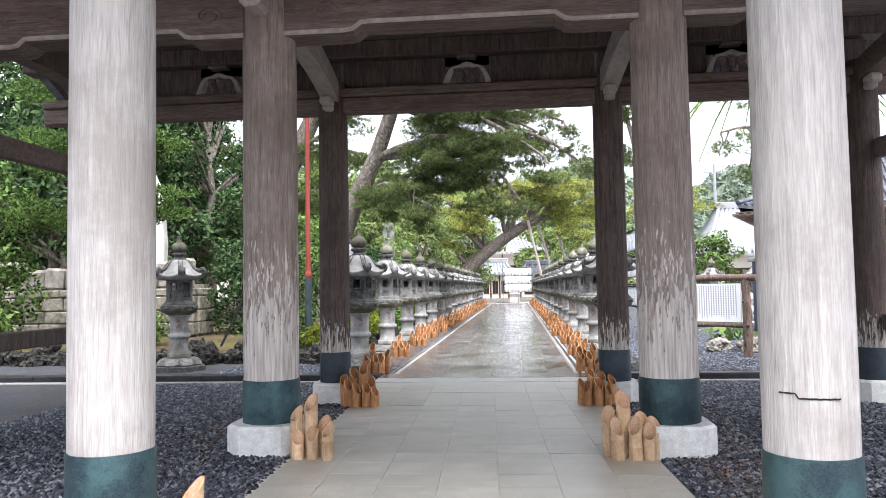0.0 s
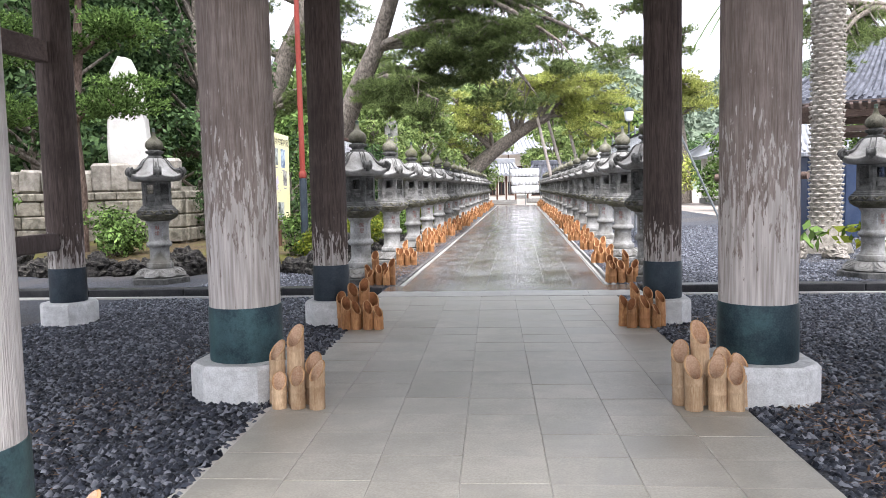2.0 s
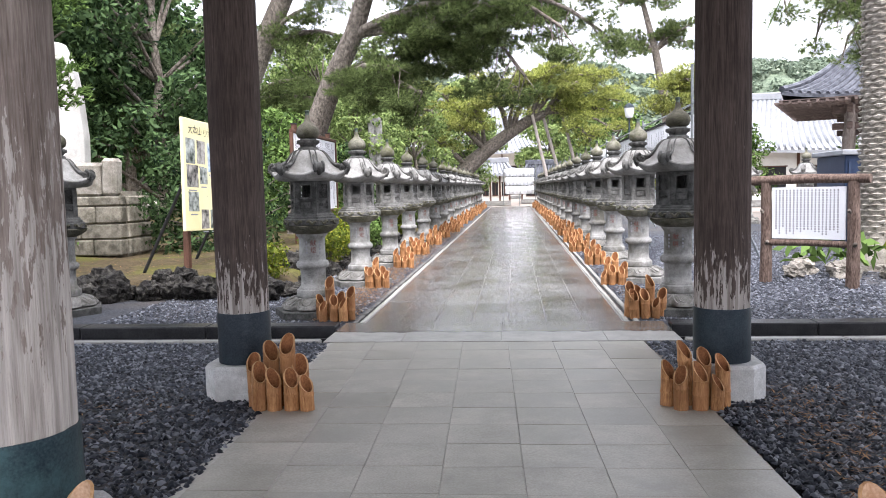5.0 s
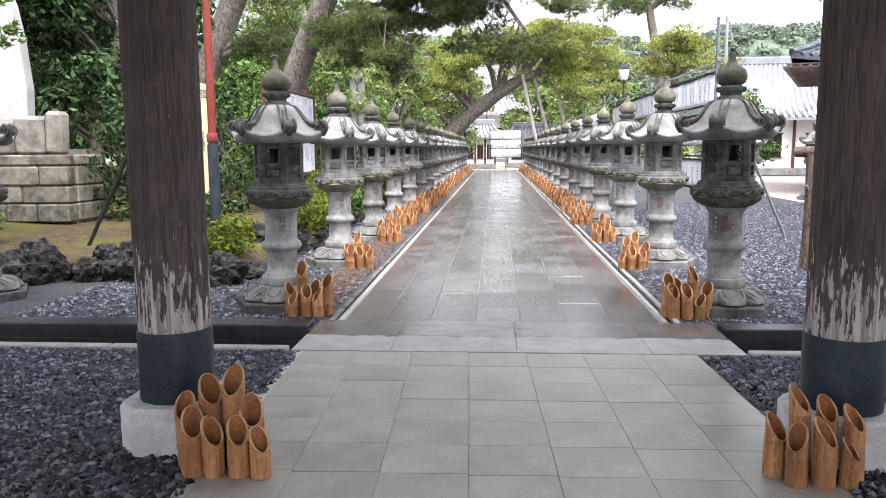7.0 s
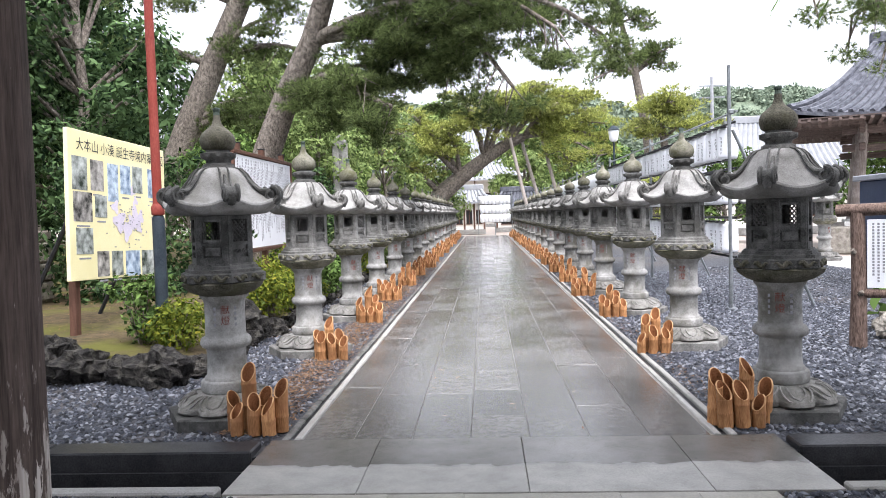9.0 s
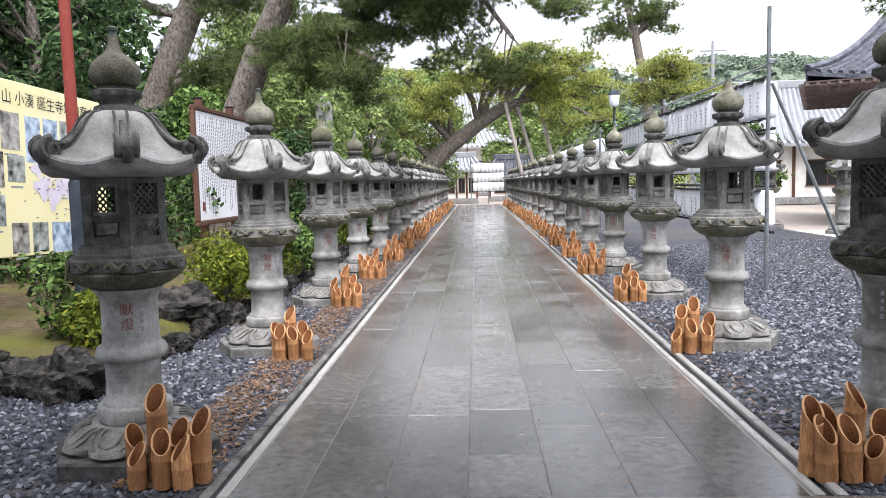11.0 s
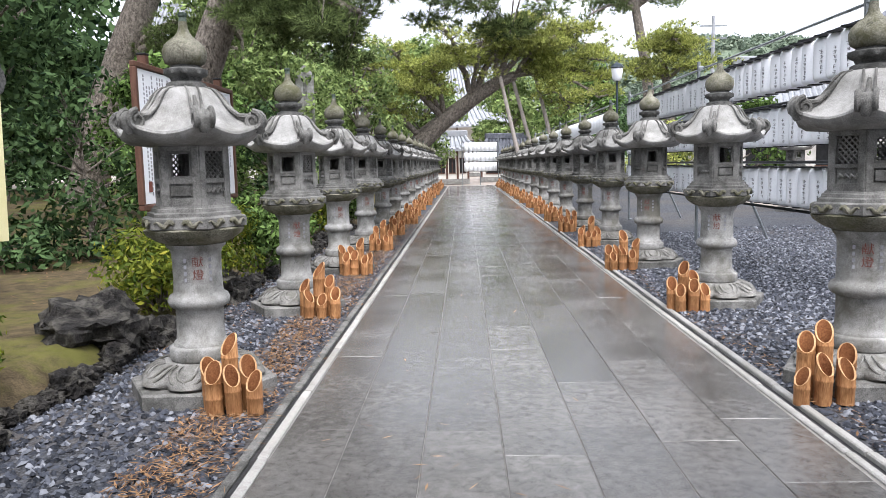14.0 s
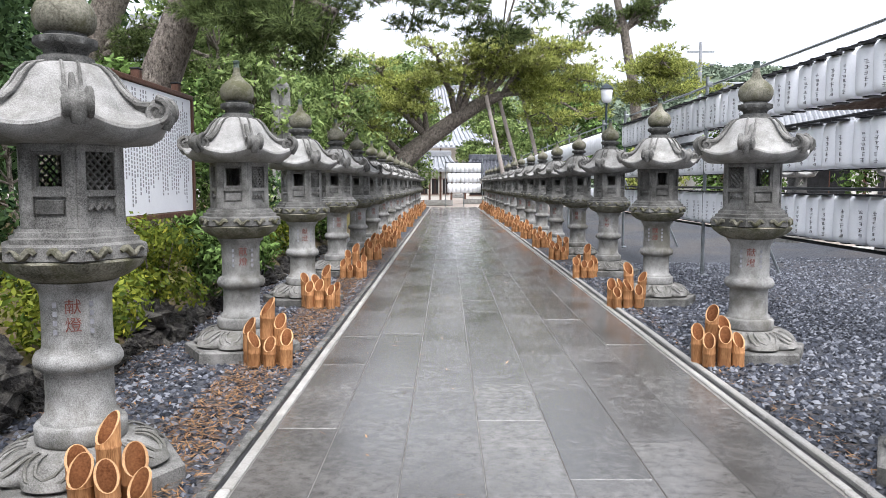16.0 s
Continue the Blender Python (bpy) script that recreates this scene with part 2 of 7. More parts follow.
PLINTH = grained("white_granite", (0.42, 0.415, 0.40), (0.66, 0.655, 0.64), 14, 0.85, 0.35, stain=(0.36, 0.35, 0.33), stain_scale=2.5, stain_amount=0.5)
BAMBOO = grained("cut_bamboo", (0.19, 0.08, 0.032), (0.50, 0.265, 0.12), 3, 0.45, 0.12, stretch=(10, 10, 1.2), stain=(0.28, 0.13, 0.06), stain_scale=4, stain_amount=0.7, vary=0.22, fine=20)
BAMBOO_PALE = grained("pale_cut_bamboo", (0.36, 0.23, 0.13), (0.62, 0.45, 0.29), 3, 0.5, 0.15, stretch=(10, 10, 1.2), stain=(0.30, 0.18, 0.10), stain_scale=4, stain_amount=0.7, vary=0.22, fine=20)
BAMBOO_PALE_IN = grained("pale_bamboo_inside", (0.38, 0.22, 0.13), (0.60, 0.42, 0.29), 6, 0.7, 0.1, vary=0.15)
BAMBOO_RIM = grained("bamboo_cut_rim", (0.36, 0.20, 0.095), (0.52, 0.32, 0.17), 9, 0.7, 0.1, vary=0.15)
# inner wall colour darkened to stand for shade down the tube
BAMBOO_SHADED_IN = grained("shaded_bamboo_inside", (0.15, 0.055, 0.022), (0.34, 0.15, 0.065), 6, 0.7, 0.1, vary=0.15)
WET = grained("wet_paving_stone", (0.055, 0.051, 0.047), (0.15, 0.143, 0.134), 16.0, 0.22, 0.6, stain=(0.045, 0.042, 0.038), stain_scale=0.8, stain_amount=0.55, rough_low=0.06, vary=0.14, distance=0.003, fine=190, gloss=0.8)
WET_MIXED = grained("wet_paving_stone_mixed", (0.045, 0.042, 0.038), (0.155, 0.148, 0.138), 16.0, 0.22, 0.6, stain=(0.04, 0.037, 0.033), stain_scale=0.8, stain_amount=0.5, rough_low=0.06, vary=0.27, distance=0.003, fine=190, gloss=0.8)
DRY = grained("dry_paving_stone", (0.29, 0.27, 0.225), (0.42, 0.393, 0.337), 2.5, 0.45, 0.3, stain=(0.21, 0.195, 0.158), stain_scale=1.2, stain_amount=0.6, rough_low=0.3, vary=0.03, distance=0.003, fine=80, gloss=0.5)
JOINT_WET = grained("wet_paving_joint", (0.17, 0.162, 0.15), (0.28, 0.27, 0.25), 6, 0.5, 0.3)
JOINT = grained("paving_joint", (0.42, 0.40, 0.36), (0.55, 0.53, 0.49), 6, 0.7, 0.3)
THRESHOLD = half_wet(grained("half_wet_slab", (0.25, 0.24, 0.215), (0.42, 0.405, 0.37), 4, 0.45, 0.4, vary=0.05, distance=0.004, fine=120, gloss=0.5))
KERB = grained("kerb_stone", (0.24, 0.232, 0.215), (0.42, 0.41, 0.39), 6, 0.5, 0.3, stain=(0.22, 0.21, 0.18), stain_scale=1.5, vary=0.1)
CHANNEL = grained("drain_stone", (0.018, 0.018, 0.02), (0.05, 0.05, 0.052), 5, 0.3, 0.3)
GRAVELBED = grained("gravel_bed", (0.006, 0.007, 0.009), (0.11, 0.115, 0.13), 28, 0.7, 1.0, stain=(0.13, 0.105, 0.08), stain_scale=0.35, stain_amount=0.35, distance=0.02, fine=60)
PEBBLE = islands("pebbles", (0.006, 0.007, 0.010), (0.25, 0.26, 0.285), 0.4, (0.066, 0.072, 0.090))
DIRT = grained("mossy_soil", (0.03, 0.024, 0.015), (0.125, 0.095, 0.055), 7, 0.95, 0.9, stain=(0.10, 0.105, 0.022), stain_scale=0.9, stain_amount=0.75, distance=0.02)
EARTH = grained("bare_ground", (0.26, 0.22, 0.19), (0.38, 0.33, 0.29), 3, 0.9, 0.4, stain=(0.28, 0.27, 0.26), stain_scale=0.3)
FORECOURT = grained("pale_sand", (0.44, 0.42, 0.39), (0.60, 0.58, 0.55), 5, 0.9, 0.5, stain=(0.36, 0.345, 0.325), stain_scale=0.5, stain_amount=0.5, fine=70)
BARK = grained("pine_bark", (0.04, 0.033, 0.027), (0.36, 0.315, 0.27), 9, 0.95, 1.0, stretch=(1.5, 1.5, 0.8), stain=(0.05, 0.042, 0.034), stain_scale=7, stain_amount=0.6, distance=0.05, fine=34)
ROCK = grained("dark_rock", (0.005, 0.005, 0.005), (0.036, 0.033, 0.031), 7, 0.6, 1.0, stain=(0.26, 0.245, 0.21), stain_scale=9, stain_amount=0.28, distance=0.05, vary=0.2, fine=70)
PALEROCK = grained("pale_rock", (0.15, 0.135, 0.115), (0.42, 0.39, 0.345), 5, 0.85, 0.9, stain=(0.09, 0.085, 0.06), stain_scale=3, distance=0.03, vary=0.2)
MONUMENT = grained("monument_stone", (0.36, 0.35, 0.33), (0.60, 0.585, 0.56), 3, 0.85, 0.6, stain=(0.25, 0.24, 0.21), stain_scale=1.5, stain_amount=0.6, distance=0.02)
BLOCK = grained("wall_block_stone", (0.12, 0.105, 0.08), (0.36, 0.335, 0.28), 4, 0.9, 1.0, stain=(0.065, 0.062, 0.048), stain_scale=2.4, stain_amount=0.8, vary=0.2, distance=0.02)
LEAF = leafy("broad_leaves", (0.006, 0.016, 0.004), (0.19, 0.30, 0.085), 0.22)
LEAF_DARK = leafy("dark_leaves", (0.006, 0.016, 0.008), (0.10, 0.165, 0.065), 0.2)
LEAF_LIGHT = leafy("light_leaves", (0.045, 0.08, 0.025), (0.36, 0.46, 0.17), 0.4)
# distance haze is mixed into this pale grey-green
HAZY_HILLLEAF = leafy("hazed_far_leaves", (0.085, 0.115, 0.085), (0.215, 0.26, 0.19), 0.2)
NEEDLE = leafy("pine_needles", (0.014, 0.026, 0.012), (0.235, 0.30, 0.11), 0.35)
# yellow-green needles, brightened in colour as if light lay on the tufts
NEEDLE_LIT = leafy("lit_yellow_green_needles", (0.04, 0.06, 0.014), (0.62, 0.66, 0.20), 0.45)
AZALEA = leafy("azalea_leaves", (0.05, 0.085, 0.015), (0.22, 0.25, 0.035), 0.3, (0.42, 0.38, 0.05))
LITTER = islands("fallen_needles", (0.06, 0.032, 0.02), (0.34, 0.20, 0.10), 0.8)
TILE = grained("grey_roof_tile", (0.03, 0.032, 0.04), (0.125, 0.132, 0.155), 5, 0.45, 0.4, stain=(0.22, 0.23, 0.26), stain_scale=2.5, stain_amount=0.3, vary=0.1)
PALETILE = grained("pale_roof_tile", (0.19, 0.20, 0.215), (0.35, 0.36, 0.38), 2, 0.45, 0.25, stain=(0.24, 0.25, 0.27), stain_scale=0.5, vary=0.08)
PLASTER = grained("white_plaster", (0.62, 0.60, 0.56), (0.76, 0.74, 0.70), 2, 0.9, 0.1, stain=(0.5, 0.47, 0.42), stain_scale=0.8, stain_amount=0.4)
PAPER = grained("white_paper", (0.78, 0.79, 0.82), (0.87, 0.88, 0.91), 3, 0.85, 0.08, vary=0.04)
INK = grained("black_ink", (0.03, 0.03, 0.032), (0.06, 0.06, 0.062), 8, 0.7, 0)
BRUSHINK = grained("faded_brush_ink", (0.09, 0.09, 0.095), (0.20, 0.20, 0.21), 8, 0.7, 0)
GREYINK = grained("grey_lettering", (0.20, 0.20, 0.22), (0.32, 0.32, 0.34), 8, 0.7, 0)
REDINK = grained("red_lettering", (0.13, 0.04, 0.03), (0.20, 0.075, 0.06), 8, 0.7, 0)
STEEL = grained("galvanised_pipe", (0.14, 0.155, 0.16), (0.30, 0.32, 0.33), 6, 0.4, 0.1, metal=0.6, vary=0.1)
REDPAINT = grained("red_paint", (0.15, 0.03, 0.024), (0.25, 0.06, 0.046), 4, 0.5, 0.1, stretch=(1, 1, 0.3), stain=(0.2, 0.03, 0.02), stain_scale=2)
BROWNPAINT = grained("brown_stained_wood", (0.06, 0.03, 0.021), (0.135, 0.072, 0.052), 4, 0.6, 0.3, stretch=(5, 5, 0.6))
LOGWOOD = grained("bark_log_wood", (0.06, 0.04, 0.032), (0.20, 0.145, 0.12), 5, 0.85, 0.9, stretch=(4, 4, 0.8), distance=0.02, fine=20)
BLACK = grained("black_fitting", (0.012, 0.012, 0.013), (0.03, 0.03, 0.032), 6, 0.5, 0.1)
YELLOW = grained("cream_yellow_board", (0.74, 0.67, 0.36), (0.80, 0.74, 0.45), 2, 0.4, 0.03, stain=(0.74, 0.70, 0.46), stain_scale=0.6, stain_amount=0.5)
BOARDWHITE = grained("white_board", (0.70, 0.71, 0.74), (0.78, 0.79, 0.82), 2, 0.5, 0.03)
NAVY = grained("navy_sheet_metal", (0.012, 0.022, 0.05), (0.03, 0.045, 0.085), 2, 0.45, 0.1, stain=(0.05, 0.065, 0.1), stain_scale=0.7)
LILAC = grained("map_drawing", (0.55, 0.50, 0.60), (0.68, 0.62, 0.68), 6, 0.5, 0)
# hill green greyed and lightened to carry the haze of distance
HILL = grained("hazed_wooded_hill", (0.085, 0.115, 0.08), (0.19, 0.23, 0.16), 0.25, 0.95, 1.0, stain=(0.14, 0.175, 0.13), stain_scale=0.06, distance=1.5, fine=1.2)


# ---- mesh tools ----
class Build:
    """Collects vertices and faces; gives one mesh."""

    def __init__(self):
        self.v, self.f = [], []

    def add(self, verts, faces):
        o = len(self.v)
        self.v += [tuple(p) for p in verts]
        self.f += [tuple(i + o for i in f) for f in faces]
        return self

    def box(self, cx, cy, cz, sx, sy, sz, m=None, chamfer=0.0):
        x, y, z = sx / 2, sy / 2, sz / 2
        c = min(chamfer, 0.45 * min(sx, sy, sz))
        if c:
            vs, index = [], {}
            for s in ((a, b, d) for a in (-1, 1) for b in (-1, 1) for d in (-1, 1)):
                for k in range(3):
                    p = [s[0] * x, s[1] * y, s[2] * z]
                    for j in range(3):
                        if j != k:
                            p[j] -= s[j] * c
                    index[s, k] = len(vs)
                    vs.append(Vector(p))
            fs = []
            for k in range(3):
                i, j = (k + 1) % 3, (k + 2) % 3
                for e in (-1, 1):
                    ring = []
                    for a, b in ((-1, -1), (1, -1), (1, 1), (-1, 1)):
                        s = [0, 0, 0]
                        s[k], s[i], s[j] = e, a, b
                        ring.append(index[tuple(s), k])
                    fs.append(ring if e > 0 else ring[::-1])
                for a in (-1, 1):
                    for b in (-1, 1):
                        s0, s1 = [0, 0, 0], [0, 0, 0]
                        s0[i] = s1[i] = a
                        s0[j] = s1[j] = b
                        s0[k], s1[k] = -1, 1
                        ring = [index[tuple(s0), i], index[tuple(s1), i], index[tuple(s1), j], index[tuple(s0), j]]
                        fs.append(ring if a * b < 0 else ring[::-1])
            for s in ((a, b, d) for a in (-1, 1) for b in (-1, 1) for d in (-1, 1)):
                ring = [index[s, 0], index[s, 1], index[s, 2]]
                fs.append(ring if s[0] * s[1] * s[2] > 0 else ring[::-1])
        else:
            vs = [Vector((a * x, b * y, d * z)) for d in (-1, 1) for a, b in ((-1, -1), (1, -1), (1, 1), (-1, 1))]
            fs = [(3, 2, 1, 0), (4, 5, 6, 7), (0, 1, 5, 4), (1, 2, 6, 5), (2, 3, 7, 6), (3, 0, 4, 7)]
        shift = Matrix.Translation((cx, cy, cz))
        m = (m @ shift) if m is not None else shift
        return self.add([m @ p for p in vs], fs)

    def lathe(self, profile, seg=24, cx=0, cy=0, phase=0.0, wobble=None, m=None):
        """Turned shape: profile of (radius, z) from the bottom up. wobble(angle, k) scales the radius."""
        vs, fs = [], []
        for k, (r, z) in enumerate(profile):
            for i in range(seg):
                a = phase + 2 * math.pi * i / seg
                q = r * (wobble(a, k) if wobble else 1)
                vs.append(Vector((cx + q * math.cos(a), cy + q * math.sin(a), z)))
        for k in range(len(profile) - 1):
            for i in range(seg):
                j = (i + 1) % seg
                fs.append((k * seg + i, k * seg + j, (k + 1) * seg + j, (k + 1) * seg + i))
        fs.append(tuple(range(seg))[::-1])
        fs.append(tuple((len(profile) - 1) * seg + i for i in range(seg)))
        return self.add([m @ p for p in vs] if m is not None else vs, fs)

    def tube(self, pts, radii, seg=8, rough=0.0, seed=0):
        pts = [Vector(p) for p in pts]
        rng = random.Random(seed)
        vs, fs = [], []
        for k, p in enumerate(pts):
            d = (pts[min(k + 1, len(pts) - 1)] - pts[max(k - 1, 0)]).normalized()
            side = d.cross(Vector((0, 1, 0)) if abs(d.y) < 0.9 else Vector((1, 0, 0))).normalized()
            up = side.cross(d)
            r = radii[k] if hasattr(radii, "__len__") else radii
            for i in range(seg):
                a = 2 * math.pi * i / seg
                vs.append(p + (side * math.cos(a) + up * math.sin(a)) * r * (1 + rough * rng.uniform(-1, 1)))
        for k in range(len(pts) - 1):
            for i in range(seg):
                j = (i + 1) % seg
                fs.append((k * seg + i, k * seg + j, (k + 1) * seg + j, (k + 1) * seg + i))
        fs.append(tuple(range(seg))[::-1])
        fs.append(tuple((len(pts) - 1) * seg + i for i in range(seg)))
        return self.add(vs, fs)

    def mesh(self, name, material, smooth=False, sharp=35):
        me = bpy.data.meshes.new(name)
        me.from_pydata(self.v, [], self.f)
        bm = bmesh.new()
        bm.from_mesh(me)
        bmesh.ops.recalc_face_normals(bm, faces=bm.faces)
        if smooth:
            for f in bm.faces:
                f.smooth = True
            for e in bm.edges:
                if len(e.link_faces) == 2 and e.calc_face_angle(0) > radians(sharp):
                    e.smooth = False
        bm.to_mesh(me)
        bm.free()
        me.materials.append(material)
        return me


def soup(name, verts, faces, material):
    """A mesh of many loose triangles or quads, from arrays."""
    me = bpy.data.meshes.new(name)
    k = faces.shape[1]
    me.vertices.add(len(verts))
    me.vertices.foreach_set("co", np.asarray(verts, np.float32).ravel())
    me.loops.add(faces.size)
    me.loops.foreach_set("vertex_index", np.asarray(faces, np.int32).ravel())
    me.polygons.add(len(faces))
    me.polygons.foreach_set("loop_start", np.arange(0, faces.size, k, dtype=np.int32))
    me.update(calc_edges=True)
    me.materials.append(material)
    return me


def part(name, data, parent, label="", m=None):
    ob = new(name, data)
    if parent:
        ob.parent = parent
    if m is not None:
        ob.matrix_basis = m
    return tagged(ob, label)


def thing(name, label, category, m=None, data=None, group="", kind=""):
    ob = new(name, data)
    if m is not None:
        ob.matrix_basis = m
    return tagged(ob, label, category, group, kind)


def setting(name, data, label="", category=""):
    return tagged(new(name, data), label, category, kind="structure")


def lettering(text, size, material, name="lettering", vertical=False, pitch=1.15):
    """Flat letters in the xz plane, facing -y, centred; vertical: one under another."""
    out = Build()
    rows = list(text) if vertical else [text]
    for i, row in enumerate(rows):
        cu = bpy.data.curves.new("text", "FONT")
        cu.body, cu.size, cu.align_x, cu.align_y = row, size, "CENTER", "CENTER"
        cu.resolution_u = 2
        ob = bpy.data.objects.new("text", cu)
        scene.collection.objects.link(ob)
        me = ob.to_mesh()
        dz = (len(rows) - 1) * 0.5 * size * pitch - i * size * pitch if vertical else 0
        out.add([(v.co.x, 0, v.co.y + dz) for v in me.vertices], [tuple(p.vertices) for p in me.polygons])
        ob.to_mesh_clear()
        bpy.data.objects.remove(ob)
        bpy.data.curves.remove(cu)
    me = bpy.data.meshes.new(name)
    me.from_pydata(out.v, [], out.f)
    me.materials.append(material)
    return me


AXIS = -0.56


def gate_x(y):
    """The gate's middle line, which runs a little askew to the avenue."""
    return AXIS + 0.035 * (9.4 - y)


# ---- ground ----
def ground():
    b = Build()
    b.add([(x, y, -0.1) for y in (-300, 11.38, 12.0, 600) for x in (-400, -24, -2.32, 1.46, 20, 400)],
          [(r * 6 + c, r * 6 + c + 1, r * 6 + c + 7, r * 6 + c + 6) for r in range(3) for c in range(5) if not (r == 1 and c in (1, 3))])
    setting("ground", b.mesh("ground", EARTH), "bare trodden earth of the temple grounds", "ground")
    b = Build()
    for x0, x1, y0, y1 in ((-26, gate_x(5) - 1.65, -14, 11.28), (gate_x(5) + 1.65, 22, -14, 11.28),
                           (-26, -2.22, 12.02, 64), (1.18, 8.6, 12.02, 34), (1.18, 8.6, 34, 64)):
        b.box((x0 + x1) / 2, (y0 + y1) / 2, -0.06, x1 - x0, y1 - y0, 0.1)
    setting("gravel_ground", b.mesh("gravel_ground", GRAVELBED), "grey gravel bed beside the paved walk", "gravel")
    setting("forecourt", Build().box(15.3, 21.5, -0.06, 13.4, 19.0, 0.1).mesh("forecourt", FORECOURT), "pale trodden sand of the open forecourt", "ground")
    rng = np.random.default_rng(3)
    spots = []
    for x0, x1, y0, y1, per in ((-5.5, -2.26, 12.28, 27, 720), (1.19, 5.0, 12.42, 27, 760), (-6.0, -1.85, 2.4, 11.25, 1250), (0.9, 5.2, 2.4, 11.25, 1250), (5.0, 8.6, 12.6, 28, 230)):
        k = int((x1 - x0) * (y1 - y0) * per)
        spots.append(np.stack([rng.uniform(x0, x1, k), rng.uniform(y0, y1, k)], 1))
    p = np.concatenate(spots)
    p = p[(p[:, 1] > 11.9) | (np.abs(p[:, 0] - gate_x(p[:, 1]) - 0.055) > 1.625)]
    k = len(p)
    base = np.array([[1, 0, -0.4], [-1, 0, -0.4], [0, 1, -0.4], [0, -1, -0.4], [0.25, 0.2, 0.9], [-0.3, -0.15, 0.8]])
    s = rng.uniform(0.013, 0.030, (k, 1, 1)) * rng.uniform(0.75, 1.25, (k, 1, 3)) * np.array([1.2, 0.72, 0.55])
    a = rng.uniform(0, math.pi, k)
    v = base[None] * s + rng.normal(0, 0.002, (k, 6, 3))
    c, sn = np.cos(a)[:, None], np.sin(a)[:, None]
    v = np.stack([v[..., 0] * c - v[..., 1] * sn, v[..., 0] * sn + v[..., 1] * c, v[..., 2]], -1)
    v[..., :2] += p[:, None]
    v[..., 2] += rng.uniform(-0.012, 0.006, (k, 1))
    f = np.array([[0, 2, 4], [2, 1, 5], [1, 3, 5], [3, 0, 4], [2, 5, 4], [3, 4, 5]])
    f = (f[None] + 6 * np.arange(k)[:, None, None]).reshape(-1, 3)
    tagged(new("gravel", soup("gravel", v.reshape(-1, 3), f, PEBBLE)), "loose blue-grey gravel stones beside the walk", "gravel", kind="stuff")


ground()


def kerbs():
    for x, w, mat, z in ((1.035, 0.052, KERB, 0.012), (1.147, 0.056, KERB, 0.012), (-2.085, 0.06, KERB, 0.012), (-2.19, 0.06, STONE_DARK, 0.0)):
        holder = setting("kerb", None, "pale narrow kerb stones edging the wet walk", "kerb")
        me = Build().box(0, 0, 0, w, 1.19, 0.16, chamfer=0.008).mesh("kerb_stone", mat)
        for i in range(41):
            part("kerb_stone", me, holder, m=pose(x + 0.003 * math.sin(i * 2.3), 12.98 + 1.2 * i, z - 0.08, 0, 0, 0.15 * math.sin(i * 4.1)))
    b = Build()
    b.box(1.09, 37, -0.06, 0.07, 49.2, 0.08).box(-2.137, 37, -0.06, 0.05, 49.2, 0.08)
    setting("kerb_channel", b.mesh("kerb_channel", CHANNEL), "dark narrow drain slot along the kerb", "drain")
    # the cross drain in front of the avenue, dark stone edge, open trough and pale edge
    for name, x0, x1 in (("cross_drain_west", -24, -2.32), ("cross_drain_east", 1.46, 20)):
        d = setting(name, None, "open dark stone drain crossing before the avenue", "drain")
        cx, w = (x0 + x1) / 2, x1 - x0
        k = int(w / 1.5)
        me = Build().box(0, 0, 0, w / k - 0.006, 0.26, 0.2, chamfer=0.012).mesh("edge_stone", CHANNEL)
        me2 = Build().box(0, 0, 0, w / k - 0.006, 0.12, 0.2, chamfer=0.012).mesh("pale_edge_stone", KERB)
        for i in range(k):
            part("edge_stone", me, d, m=pose(x0 + (i + 0.5) * w / k, 12.12, -0.06))
            part("pale_edge_stone", me2, d, m=pose(x0 + (i + 0.5) * w / k, 11.34, -0.085))
        part("trough", Build().box(cx, 11.69, -0.4, w, 0.62, 0.06).box(cx, 11.41, -0.25, w, 0.03, 0.3).box(cx, 11.98, -0.25, w, 0.03, 0.3).mesh("trough", CHANNEL), d)


kerbs()


# ---- the stone lanterns of the avenue ----
def hexring(r, phase=0.0):
    return [Vector((r * math.cos(phase + k * math.pi / 3), r * math.sin(phase + k * math.pi / 3), 0)) for k in range(6)]


def lantern_roof():
    prof = [(0.14, 2.115), (0.185, 2.10), (0.225, 2.055), (0.26, 1.995), (0.30, 1.935), (0.35, 1.88), (0.41, 1.838), (0.465, 1.815), (0.505, 1.806), (0.512, 1.79), (0.495, 1.757), (0.43, 1.728), (0.30, 1.72)]
    b = Build()
    seg = 48
    vs, fs = [], []
    for k, (r, z) in enumerate(prof):
        t = min(1.0, max(0.0, (r - 0.115) / 0.38))
        for i in range(seg):
            a = 2 * math.pi * i / seg
            rel = (a % (math.pi / 3)) - math.pi / 6
            hexa = math.cos(math.pi / 6) / math.cos(rel)
            corner = abs(rel) / (math.pi / 6)
            q = r * ((1 - t) + t * hexa)
            lift = 0.07 * t * t * corner ** 2.0
            vs.append((q * math.cos(a), q * math.sin(a), z + (lift if k < 12 else 0)))
    for k in range(len(prof) - 1):
        for i in range(seg):
            j = (i + 1) % seg
            fs.append((k * seg + i, k * seg + j, (k + 1) * seg + j, (k + 1) * seg + i))
    fs.append(tuple(range(seg)))
    fs.append(tuple((len(prof) - 1) * seg + i for i in range(seg))[::-1])
    b.add(vs, fs)
    return b.mesh("roof", STONE, True, 40)


